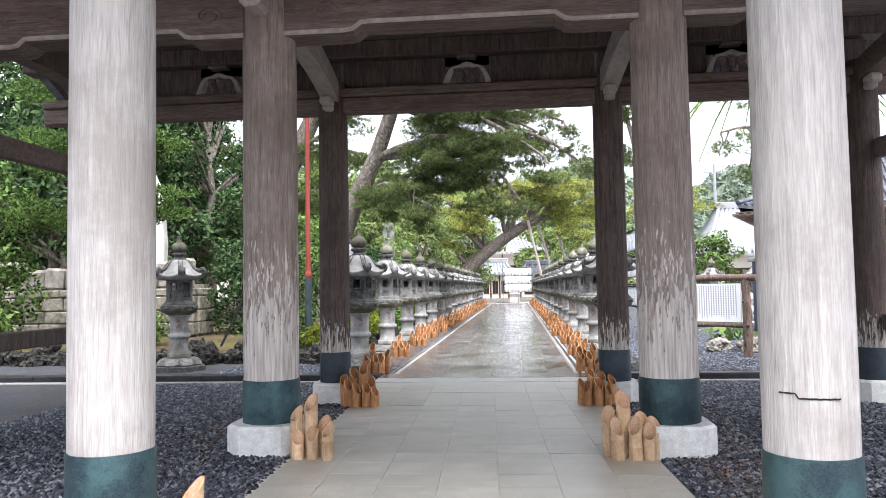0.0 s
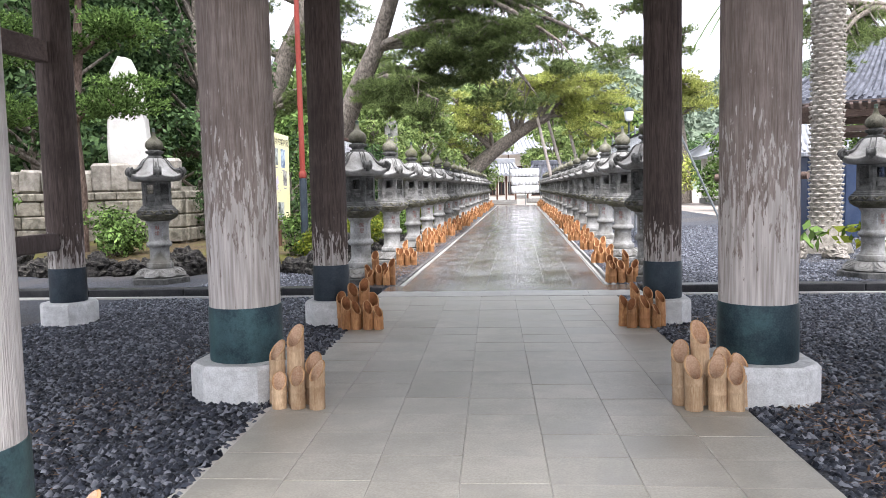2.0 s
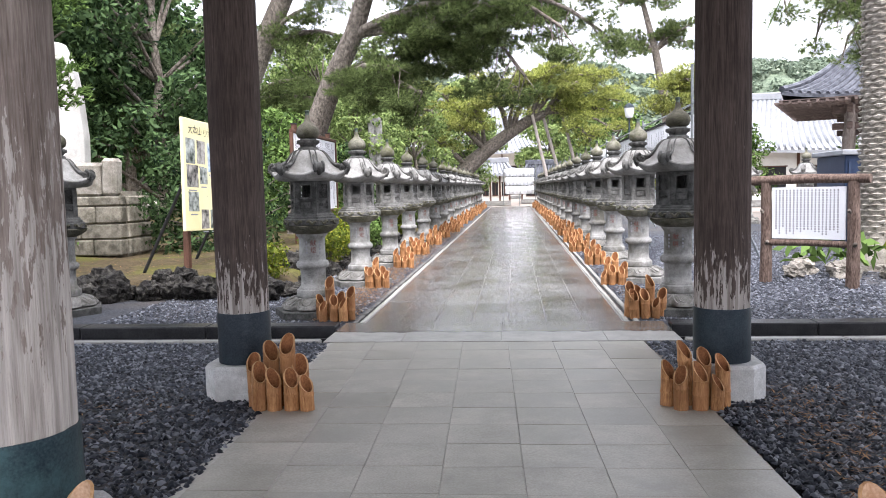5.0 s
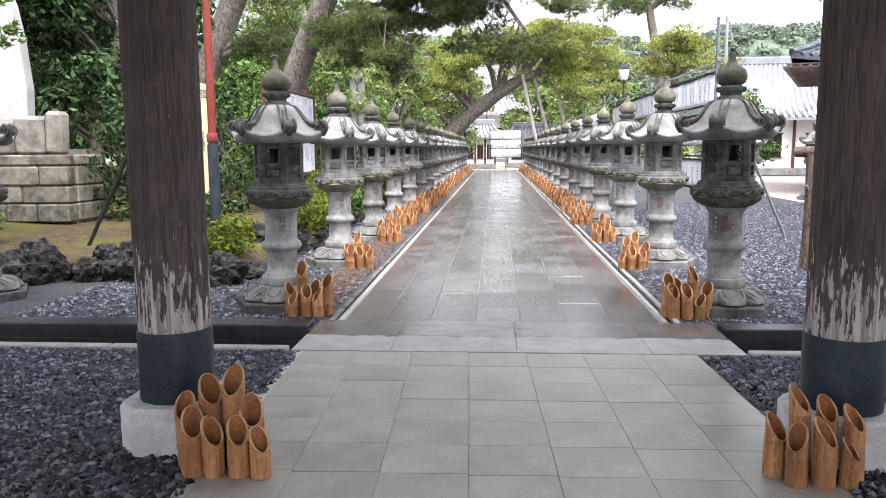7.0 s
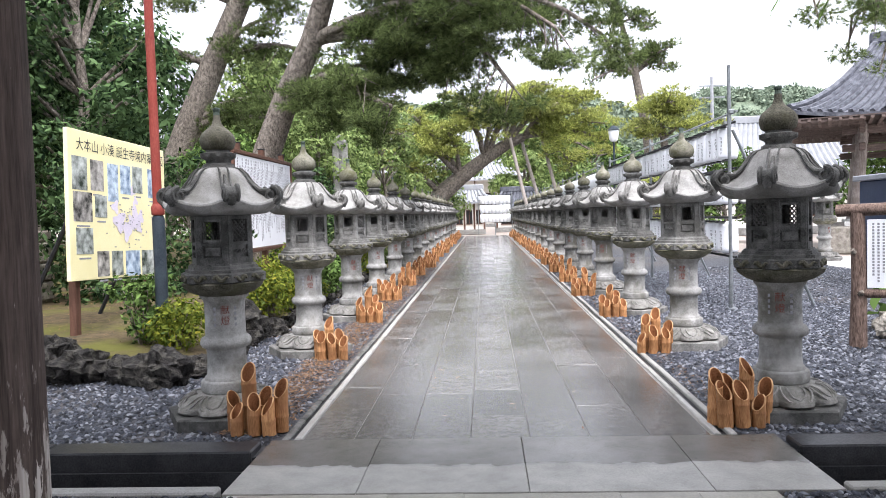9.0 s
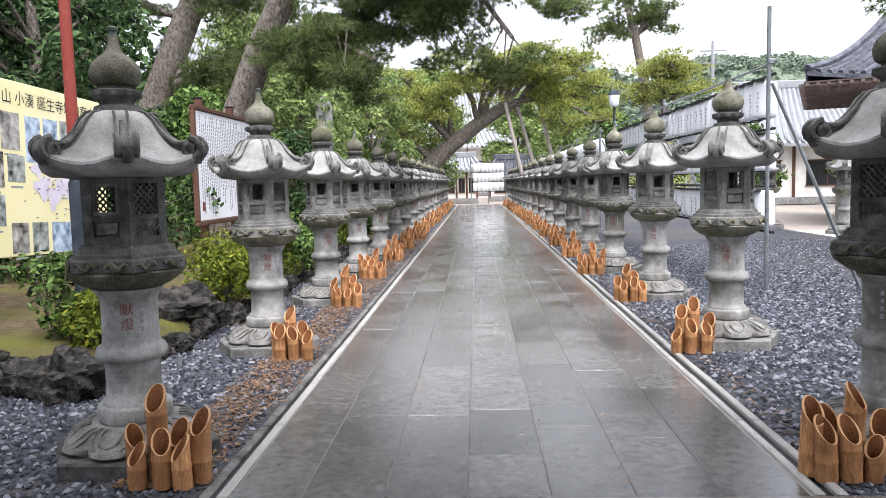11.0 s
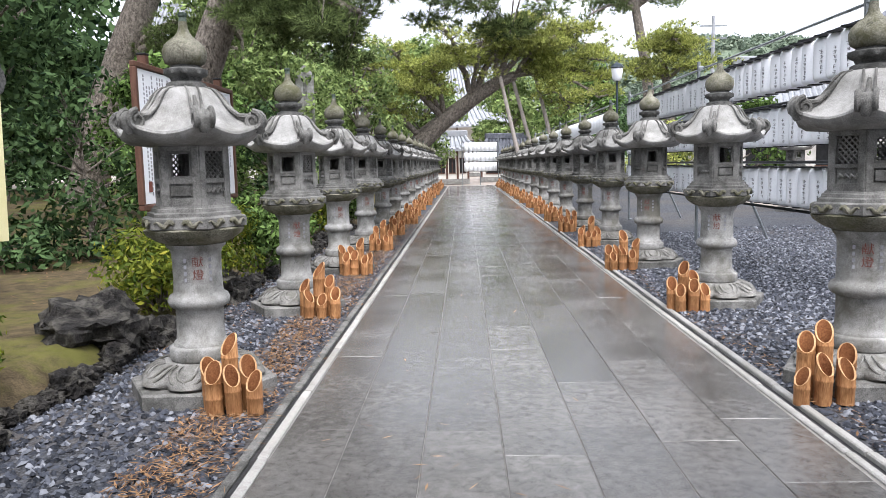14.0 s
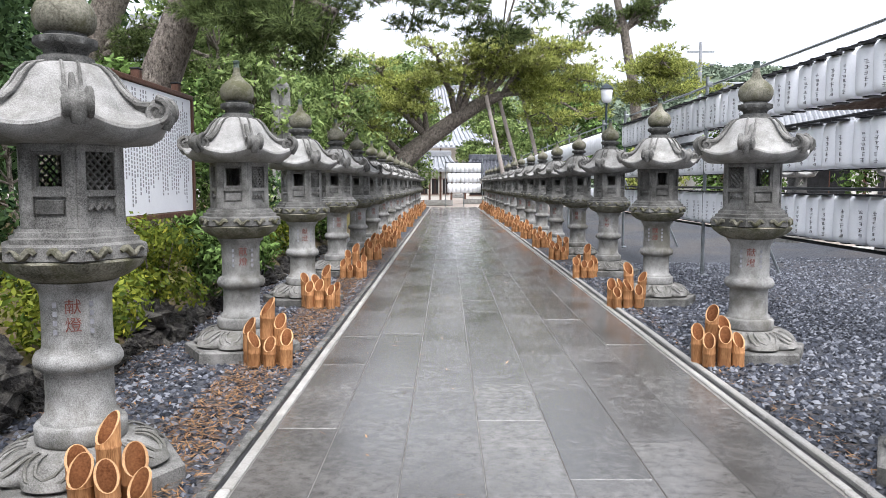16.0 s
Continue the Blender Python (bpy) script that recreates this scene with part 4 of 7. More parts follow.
def gate_frame():
    g = thing("gate_framework", "dark timber beams, struts and rafters of the temple gate", "gate")
    # tie beams of the far and near rows, between the posts
    for y, mat in ((ROW_FAR, DARKWOOD), (ROW_NEAR, BEAMWOOD)):
        cx = gate_x(y)
        if y == ROW_FAR:
            beam(cx - 6.0, cx + 6.0, y, 3.88, 4.10, 0.20, BEAMWOOD, g, "tie_beam")
            beam(cx - 6.0, cx + 6.0, y, 4.104, 4.22, 0.27, BEAMWOOD, g, "capping_beam")
            beam(cx - 6.3, cx + 6.3, y, 4.62, 4.86, 0.3, DARKWOOD, g, "wall_plate")
        else:
            beam(cx - 6.3, cx + 6.3, y, 4.5, 4.75, 0.3, DARKWOOD, g, "wall_plate")
        for k in (-3.45, 0, 3.45):
            if y == ROW_FAR:
                for a, c in ((-1.7, -0.3), (0.3, 1.7)):
                    part("infill_board", Build().box(cx + k + (a + c) / 2, y + 0.06, 4.42, c - a, 0.03, 0.4).box(cx + k, y + 0.06, 4.56, 0.6, 0.03, 0.12).mesh("infill_board", DARKWOOD), g)
                frog(g, cx + k, y)
    # the great beam of the middle row, with its raised soffit
    cx = gate_x(ROW_MID)
    for a, c in ((-1.86, 1.86), (-5.15, -1.86), (1.86, 5.15)):
        x0, x1 = cx + a + 0.2, cx + c - 0.2
        w = x1 - x0
        n = 40
        vs, fs = [], []
        for i in range(n + 1):
            t = i / n
            u = min(1.0, max(0.0, (min(t, 1 - t) - 0.19) / 0.04))
            z = 3.93 + 0.075 * (u * u * (3 - 2 * u))
            for yy, zz in ((-0.17, z), (0.17, z), (0.17, 4.55), (-0.17, 4.55)):
                vs.append((x0 + t * w, ROW_MID + yy, zz))
        for i in range(n):
            for j in range(4):
                k = (j + 1) % 4
                fs.append((i * 4 + j, i * 4 + k, i * 4 + 4 + k, i * 4 + 4 + j))
        fs += [(3, 2, 1, 0), (n * 4, n * 4 + 1, n * 4 + 2, n * 4 + 3)]
        great = part("great_beam", Build().add(vs, fs).mesh("great_beam", BEAMWOOD), g, "carved great beam with raised soffit")
        lip = []
        for i in range(n + 1):
            t = i / n
            u = min(1.0, max(0.0, (min(t, 1 - t) - 0.19) / 0.04))
            lip.append((x0 + t * w, ROW_MID - 0.172, 3.955 + 0.075 * (u * u * (3 - 2 * u))))
        part("soffit_moulding", Build().tube(lip, 0.024, 6).mesh("soffit_moulding", PALEWOOD), great, "paler moulded lower edge")
        for s in (0.12, 0.88):
            sw = Build()
            c0 = Vector((x0 + s * w, ROW_MID - 0.172, 4.16))
            sw.tube([c0 + Vector((0.13 * math.cos(q) * (1 - q / 14), 0, 0.09 * math.sin(q) * (1 - q / 14))) for q in [i * 0.4 for i in range(24)]], 0.011, 5)
            part("carved_swirl", sw.mesh("carved_swirl", BEAMWOOD, True), great)
    # carved noses in front of the middle posts and the curved beams back to the far posts
    for s in (-1, 1):
        for off in (1.86, 5.15):
            xm, xf = gate_x(ROW_MID) + s * off, gate_x(ROW_FAR) + s * (1.85 if off < 3 else 5.05)
            nose = Build()
            nose.box(xm, ROW_MID - 0.42, 4.2, 0.2, 0.34, 0.22, chamfer=0.04).box(xm, ROW_MID - 0.5, 4.36, 0.22, 0.46, 0.1, chamfer=0.03)
            part("carved_nose", nose.mesh("carved_nose", PALEWOOD), g, "pale carved beam nose")
            n, vs, fs = 18, [], []
            for i in range(n + 1):
                t = i / n
                x, y = xm + (xf - xm) * t, ROW_MID + 0.2 + (ROW_FAR + 0.05 - ROW_MID - 0.2) * t
                z = 4.28 - 0.16 * t + 0.14 * math.sin(math.pi * t)
                for dx, dz in ((-0.11, -0.14), (0.11, -0.14), (0.11, 0.14), (-0.11, 0.14)):
                    vs.append((x + dx, y, z + dz))
            for i in range(n):
                for j in range(4):
                    k = (j + 1) % 4
                    fs.append((i * 4 + j, i * 4 + k, i * 4 + 4 + k, i * 4 + 4 + j))
            fs += [(3, 2, 1, 0), (n * 4, n * 4 + 1, n * 4 + 2, n * 4 + 3)]
            part("rainbow_beam", Build().add(vs, fs).mesh("rainbow_beam", PALEWOOD if off < 3 else BEAMWOOD), g, "pale curved beam between the posts")
            br = Build().box(xf, ROW_FAR - 0.33, 3.99, 0.16, 0.22, 0.12, chamfer=0.03).box(xf, ROW_FAR - 0.27, 3.92, 0.13, 0.14, 0.08, chamfer=0.02)
            part("bracket", br.mesh("bracket", PALEWOOD), g)
    # side rails between the corner posts
    for s in (-1, 1):
        for y0, y1 in ((ROW_NEAR, ROW_MID), (ROW_MID, ROW_FAR)):
            x = gate_x((y0 + y1) / 2) + s * 5.1
            for z0, z1, mat in ((0.88, 1.08, DARKWOOD), (3.02, 3.26, BEAMWOOD)):
                part("side_rail", Build().box(x, (y0 + y1) / 2, (z0 + z1) / 2, 0.13, y1 - y0 - 0.4, z1 - z0, chamfer=0.015).mesh("side_rail", mat), g)
    # rafters and roof
    ridge, eave = 7.2, 4.85
    cx = gate_x(ROW_MID)
    for k in range(33):
        x = cx - 6.9 + 13.8 * k / 32
        for s in (-1, 1):
            y0, y1 = ROW_MID, ROW_MID + s * 4.9
            part("rafter", Build().tube([(x, y0, ridge - 0.25), (x, y1, eave - 0.2)], 0.06, 4).mesh("rafter", DARKWOOD), g)
    for s in (-1, 1):
        b = Build()
        b.add([(cx - 7.2, ROW_MID, ridge), (cx + 7.2, ROW_MID, ridge), (cx + 7.2, ROW_MID + s * 5.1, eave - 0.05), (cx - 7.2, ROW_MID + s * 5.1, eave - 0.05),
               (cx - 7.2, ROW_MID, ridge - 0.16), (cx + 7.2, ROW_MID, ridge - 0.16), (cx + 7.2, ROW_MID + s * 5.1, eave - 0.17), (cx - 7.2, ROW_MID + s * 5.1, eave - 0.17)],
              [(0, 1, 2, 3), (7, 6, 5, 4), (0, 4, 5, 1), (2, 6, 7, 3), (1, 5, 6, 2), (0, 3, 7, 4)])
        part("roof_slope", b.mesh("roof_slope", TILE), g, "grey tiled roof slope")
    part("ceiling_panel", Build().box(cx, (ROW_NEAR + ROW_FAR) / 2, 4.98, 12.6, 6.3, 0.04).mesh("ceiling_panel", DARKWOOD), g)
    for y in (ROW_NEAR + 1.0, ROW_MID + 1.0, ROW_FAR - 0.9):
        beam(cx - 6.2, cx + 6.2, y, 4.86, 4.96, 0.12, DARKWOOD, g, "ceiling_batten")


def frog(g, x, y):
    """Frog-leg strut: a pierced splayed block."""
    b = Build()
    out, inn = [], []
    for i in range(15):
        t = -1 + 2 * i / 14
        out.append((0.34 * t, 0.29 * (1 - abs(t) ** 3.2) + 0.018 * math.cos(t * 9)))
        inn.append((0.26 * t, 0.235 * (1 - abs(t) ** 5) + 0.012 * math.cos(t * 9)))
    for yy in (-0.06, 0.06):
        b.v += [(x + a, y + yy, 4.22 + c) for a, c in out] + [(x + a, y + yy, 4.22 + c) for a, c in inn]
    for i in range(14):
        b.f += [(i, i + 1, 16 + i, 15 + i), (30 + i, 45 + i, 46 + i, 31 + i), (i, 30 + i, 31 + i, i + 1), (15 + i, 16 + i, 46 + i, 45 + i)]
    b.f += [(0, 15, 45, 30), (14, 44, 59, 29)]
    p = part("frog_leg_strut", b.mesh("frog_leg_strut", PALEWOOD), g, "pale pierced frog-leg strut")
    for k in (-0.12, 0.0, 0.12):
        part("flower_stem", Build().tube([(x + k, y, 4.21), (x + k + 0.02, y, 4.30), (x + k, y, 4.44)], [0.03, 0.034, 0.065], 7).mesh("flower_stem", BEAMWOOD), p)
    part("bearing_block", Build().box(x, y, 4.60, 0.26, 0.22, 0.05, chamfer=0.012).mesh("bearing_block", BEAMWOOD), p)


gate_frame()
bamboo_cluster(-1.84, 6.06, 101, 6, "gate post", 1.06, 1.0, True)
bamboo_cluster(0.97, 6.10, 102, 7, "gate post", 1.06, 1.0, True)
bamboo_cluster(-1.98, 8.96, 103, 8, "gate post", 1.06, 0.95)
bamboo_cluster(0.98, 9.0, 104, 7, "gate post", 0.92, 0.95)
bamboo_cluster(-1.74, 3.22, 105, 4, "gate post", 1.0, 1.0, True)

# ---- plants ----
def leaf_arrays(blobs, per, size, seed, droop=0.0):
    """Folded leaves spread through the shells of ellipsoids (x, y, z, rx, ry, rz)."""
    g = np.random.default_rng(seed)
    vs, k = [], 0
    for x, y, z, rx, ry, rz in blobs:
        n = max(12, int(per * (rx * ry + rx * rz + ry * rz) / 3))
        d = g.normal(size=(n, 3))
        d /= np.linalg.norm(d, axis=1, keepdims=True)
        lump = 1 + 0.22 * np.sin(d[:, :1] * 5.1 + x) * np.cos(d[:, 1:2] * 4.3 + y) + 0.15 * np.sin(d[:, 2:] * 7 + z)
        r = g.uniform(0.55, 1.0, (n, 1)) ** 0.5 * lump
        c = d * r * np.array([rx, ry, rz]) + np.array([x, y, z])
        nrm = d + g.normal(0, 0.55, (n, 3)) + np.array([0, 0, 0.35])
        nrm /= np.linalg.norm(nrm, axis=1, keepdims=True)
        a = np.cross(nrm, g.normal(size=(n, 3)))
        a /= np.linalg.norm(a, axis=1, keepdims=True)
        b = np.cross(nrm, a)
        s = size * g.uniform(0.6, 1.35, (n, 1))
        quad = np.stack([c - a * s, c + b * s * 0.42 - nrm * s * 0.12, c + a * s - np.array([0, 0, droop]) * s, c - b * s * 0.42 - nrm * s * 0.12], 1)
        vs.append(quad.reshape(-1, 3))
        k += n
    return np.concatenate(vs), np.arange(4 * k).reshape(-1, 4)


def needle_arrays(pads, per, length, seed, width=0.09, needles=9, hang=0.0):
    """Tufts of needles on flat pads (x, y, z, rx, ry, rz)."""
    g = np.random.default_rng(seed)
    vs, k = [], 0
    for x, y, z, rx, ry, rz in pads:
        n = max(8, int(per * rx * ry))
        d = g.normal(size=(n, 3))
        d /= np.linalg.norm(d, axis=1, keepdims=True)
        r = g.uniform(0.1, 1.0, (n, 1)) ** 0.45
        edge = 1 + 0.28 * np.sin(3 * np.arctan2(d[:, 1:2], d[:, :1]) + 3 * x) + 0.15 * np.sin(7 * np.arctan2(d[:, 1:2], d[:, :1]) + y)
        c = d * r * np.array([rx, ry, rz]) * np.concatenate([edge, edge, np.ones_like(edge)], 1) + np.array([x, y, z])
        axis = d * np.array([1, 1, 0.5]) * r + g.normal(0, 0.25, (n, 3)) + np.array([0, 0, 0.55 - hang])
        axis /= np.linalg.norm(axis, axis=1, keepdims=True)
        spray = axis[:, None] * 1.0 + g.normal(0, 0.55, (n, needles, 3))
        spray /= np.linalg.norm(spray, axis=2, keepdims=True)
        l = length * g.uniform(0.65, 1.25, (n, needles, 1))
        side = np.cross(spray, g.normal(size=(n, needles, 3)))
        side /= np.linalg.norm(side, axis=2, keepdims=True)
        o = c[:, None] + np.zeros_like(spray)
        w = l * width
        tri = np.stack([o - side * w, o + side * w, o + spray * l], 2)
        vs.append(tri.reshape(-1, 3))
        k += n * needles
    return np.concatenate(vs), np.arange(3 * k).reshape(-1, 3)


def bent(p0, p1, bow, n=7, seed=0, jit=0.05):
    rr = random.Random(seed)
    p0, p1, bow = Vector(p0), Vector(p1), Vector(bow)
    L = (p1 - p0).length
    return [p0.lerp(p1, t) + bow * math.sin(math.pi * t) + Vector([rr.uniform(-1, 1) * jit * L * 0.3 * math.sin(math.pi * t) for _ in range(3)]) for t in [i / n for i in range(n + 1)]]


def pine(label, trunk, radii, limbs, mat, seed, per=60, length=0.16, pad=(0.9, 0.28), pads_each=6, hang=0.0, width=0.09, twig_r=0.035, group="", needles=9):
    """trunk: points; limbs: (start index on the trunk, end point, bow) ; pads spread along the outer part of each limb."""
    rr = random.Random(seed)
    o = thing("pine_tree", label, "tree", group=group)
    part("trunk", Build().tube(trunk, radii, 12, 0.09, seed).mesh("trunk", BARK, True, 80), o)
    pads = []
    for k, (at, end, bow) in enumerate(limbs):
        start = trunk[at]
        line = bent(start, end, bow, 8, seed + k)
        r0 = min(radii[at] * 0.55, 0.05 + 0.03 * (Vector(end) - Vector(start)).length)
        b = Build().tube(line, [r0 * (1 - 0.085 * i) for i in range(9)], 8, 0.08, seed + k)
        for j in range(pads_each):
            t = 0.3 + 0.75 * (j + rr.random() * 0.6) / pads_each
            i = min(7, int(t * 8))
            base = line[i].lerp(line[i + 1], min(1, t * 8 - i))
            size = pad[0] * rr.uniform(0.6, 1.25)
            c = base + Vector((rr.uniform(-1, 1) * pad[0] * 1.1, rr.uniform(-1, 1) * pad[0] * 1.1, rr.uniform(-0.6, 0.9) * pad[1] * 2 - hang * rr.random()))
            pads.append((*c, size, size * rr.uniform(0.75, 1.1), pad[1] * rr.uniform(0.7, 1.3)))
            b.tube([base, base.lerp(c, 0.55) + Vector((0, 0, -0.04)), c + Vector((0, 0, -0.06))], [twig_r, twig_r * 0.7, twig_r * 0.35], 5)
        part("limb", b.mesh("limb", BARK, True, 80), o)
    v, f = needle_arrays(pads, per, length, seed, width, needles, hang * 0.4)
    part("crown", soup("crown", v, f, mat), o, "needle tufts in flat uneven pads")
    return o


def broadleaf(label, x, y, h, spread, seed, mat, per=260, size=0.09, base=0.0, trunk_r=0.12, low=0.25, blobs=14, name="tree", group=""):
    rr = random.Random(seed)
    o = thing(name, label, "tree" if name == "tree" else "shrub", group=group)
    per *= 2.0
    blobs = int(blobs * 2.2)
    trunk = bent((x, y, base), (x + rr.uniform(-0.3, 0.3), y, base + h * 0.7), (rr.uniform(-0.2, 0.2), 0, 0), 6, seed)
    b = Build().tube(trunk, [trunk_r * (1 - 0.1 * i) for i in range(7)], 8, 0.08, seed)
    bl = []
    for i in range(blobs):
        z = base + h * (low + (1 - low) * (i + rr.random()) / blobs)
        t = (z - base) / h
        wide = spread * math.sqrt(max(0.1, 1 - (2.0 * (t - low) / (1 - low) - 0.75) ** 2 / 1.9))
        a = rr.uniform(0, 2 * math.pi)
        q = wide * rr.uniform(0.3, 0.9)
        s = spread * rr.uniform(0.22, 0.38)
        c = (x + q * math.cos(a), y + q * math.sin(a), z - 0.15 * s)
        bl.append((*c, s, s, s * rr.uniform(0.55, 0.8)))
        b.tube([trunk[min(6, max(1, int(t * 7)))], c], [trunk_r * 0.35, trunk_r * 0.12], 5)
    part("trunk", b.mesh("trunk", BARK, True, 80), o)
    v, f = leaf_arrays(bl, per, size, seed)
    part("crown", soup("crown", v, f, mat), o, "uneven crown of many leaves")
    return o


def shrub(label, x, y, z, r, h, seed, mat, per=1100, size=0.035, lumps=20, name="shrub"):
    rr = random.Random(seed)
    per *= 2.6
    o = thing(name, label, "shrub")
    bl = []
    st = Build()
    for i in range(lumps):
        a, q = rr.uniform(0, 6.28), r * rr.uniform(0.0, 0.72)
        s = r * rr.uniform(0.32, 0.5)
        c = (x + q * math.cos(a), y + q * math.sin(a), z + h * rr.uniform(0.15, 0.8))
        bl.append((*c, s, s, s * 0.75))
        st.tube([(x + q * 0.2 * math.cos(a), y + q * 0.2 * math.sin(a), z - 0.05), c], [0.014, 0.006], 5)
    tagged(part("stem", st.mesh("stem", BARK), o), kind="stuff")
    v, f = leaf_arrays(bl, per, size, seed)
    part("leaves", soup("leaves", v, f, mat), o)
    return o


def rock(x, y, z, sx, sy, sz, seed, mat, label, group=""):
    rr = random.Random(seed)
    bm = bmesh.new()
    bmesh.ops.create_icosphere(bm, subdivisions=4, radius=1)
    off = Vector((rr.uniform(0, 50), rr.uniform(0, 50), rr.uniform(0, 50)))
    for v in bm.verts:
        d = v.co.normalized()
        k = 1 + 0.42 * noise.noise(d * 1.3 + off) + 0.26 * noise.noise(d * 2.9 + off) + 0.15 * noise.noise(d * 6.5 + off) + 0.03 * noise.noise(d * 15 + off) - 0.12 * abs(noise.noise(d * 4.2 + off * 2))
        q = Vector((round(d.x * 2.2) / 2.2, round(d.y * 2.2) / 2.2, round(d.z * 2) / 2))
        d = d.lerp(q, 0.28)
        v.co = Vector((d.x * sx, d.y * sy, d.z * sz)) * k
    me = bpy.data.meshes.new("rock")
    bm.to_mesh(me)
    bm.free()
    me.materials.append(mat)
    return thing("rock", label, "rock", pose(x, y, z, 0, 0, rr.uniform(0, 360)), me, group)


# ---- the planted mound left of the avenue ----
def mound():
    nx, ny = 60, 90
    x0, x1, y0, y1 = -30.0, -3.75, 14.6, 66.0
    vs, fs = [], []
    for j in range(ny + 1):
        for i in range(nx + 1):
            x, y = x1 - (x1 - x0) * (i / nx) ** 1.8, y0 + (y1 - y0) * (j / ny) ** 1.6
            edge = min(1.0, (x1 - x) / 0.35, (y - y0) / 0.35)
            z = -0.08 + 0.3 * edge + 0.10 * noise.noise(Vector((x * 0.5, y * 0.5, 0))) * edge + 0.012 * max(0, -4 - x)
            vs.append((x, y, z))
    for j in range(ny):
        for i in range(nx):
            a = j * (nx + 1) + i
            fs.append((a, a + 1, a + nx + 2, a + nx + 1))
    me = Build().add(vs, fs).mesh("planted_mound", DIRT, True)
    setting("planted_mound", me, "low mossy earth bed with fallen leaves", "ground")
    rr = random.Random(9)
    x = -13.5
    i = 0
    while x < -3.9:
        s = rr.uniform(0.24, 0.42)
        rock(x, 14.55 + rr.uniform(-0.12, 0.12), 0.10, s, s * 0.75, s * rr.uniform(0.6, 0.85), i, ROCK, "dark rough border rock of the planted bed", "border rocks of the bed")
        if rr.random() < 0.25:
            rock(x + 0.1, 14.85, 0.28, s * 0.8, s * 0.6, s * 0.6, 90 + i, ROCK, "dark rough border rock of the planted bed", "border rocks of the bed")
        x += s * 1.55
        i += 1
    y = 14.9
    while y < 30:
        s = rr.choice((0.10, 0.12, 0.14, 0.17, 0.26))
        rock(-3.78 - rr.uniform(0, 0.12), y, 0.03, s, s * 0.9, s * rr.uniform(0.55, 0.9), 200 + i, ROCK, "dark rough border rock of the planted bed", "border rocks of the bed")
        y += s * 1.9
        i += 1
    rock(-4.15, 17.1, 0.2, 0.52, 0.4, 0.3, 411, ROCK, "large dark lichen-spotted boulder in the bed")
    rock(-4.0, 19.6, 0.15, 0.4, 0.45, 0.3, 412, ROCK, "dark lichen-spotted boulder under shrubs")


mound()
shrub("rounded yellow-green azalea bush on the planted bed", -4.0, 18.1, 0.25, 0.68, 0.85, 1, AZALEA, 1300)
shrub("yellow-green azalea bush behind a stone lantern", -3.95, 19.9, 0.25, 0.6, 0.95, 2, AZALEA, 1200)
shrub("dark green shrub above the border rocks", -3.85, 21.3, 0.2, 0.6, 1.0, 3, LEAF, 900, 0.05)
shrub("low yellow-green shrub behind the border rocks", -4.35, 15.5, 0.22, 0.5, 0.55, 4, AZALEA, 1200)
shrub("loose green shrub with thin stems in the bed", -4.8, 15.7, 0.22, 0.45, 0.95, 5, LEAF, 700, 0.045)
shrub("small green shrub before the old wall", -8.5, 15.6, 0.22, 0.7, 1.1, 6, LEAF, 700, 0.05)
shrub("green shrub in the lantern bed", -3.9, 23.6, 0.2, 0.55, 0.8, 7, LEAF, 800, 0.045)
shrub("green shrub in the lantern bed", -3.95, 26.6, 0.2, 0.6, 0.8, 8, AZALEA, 900, 0.045)
shrub("green shrub in the lantern bed", -3.95, 30.2, 0.2, 0.6, 0.9, 9, LEAF, 700, 0.05)


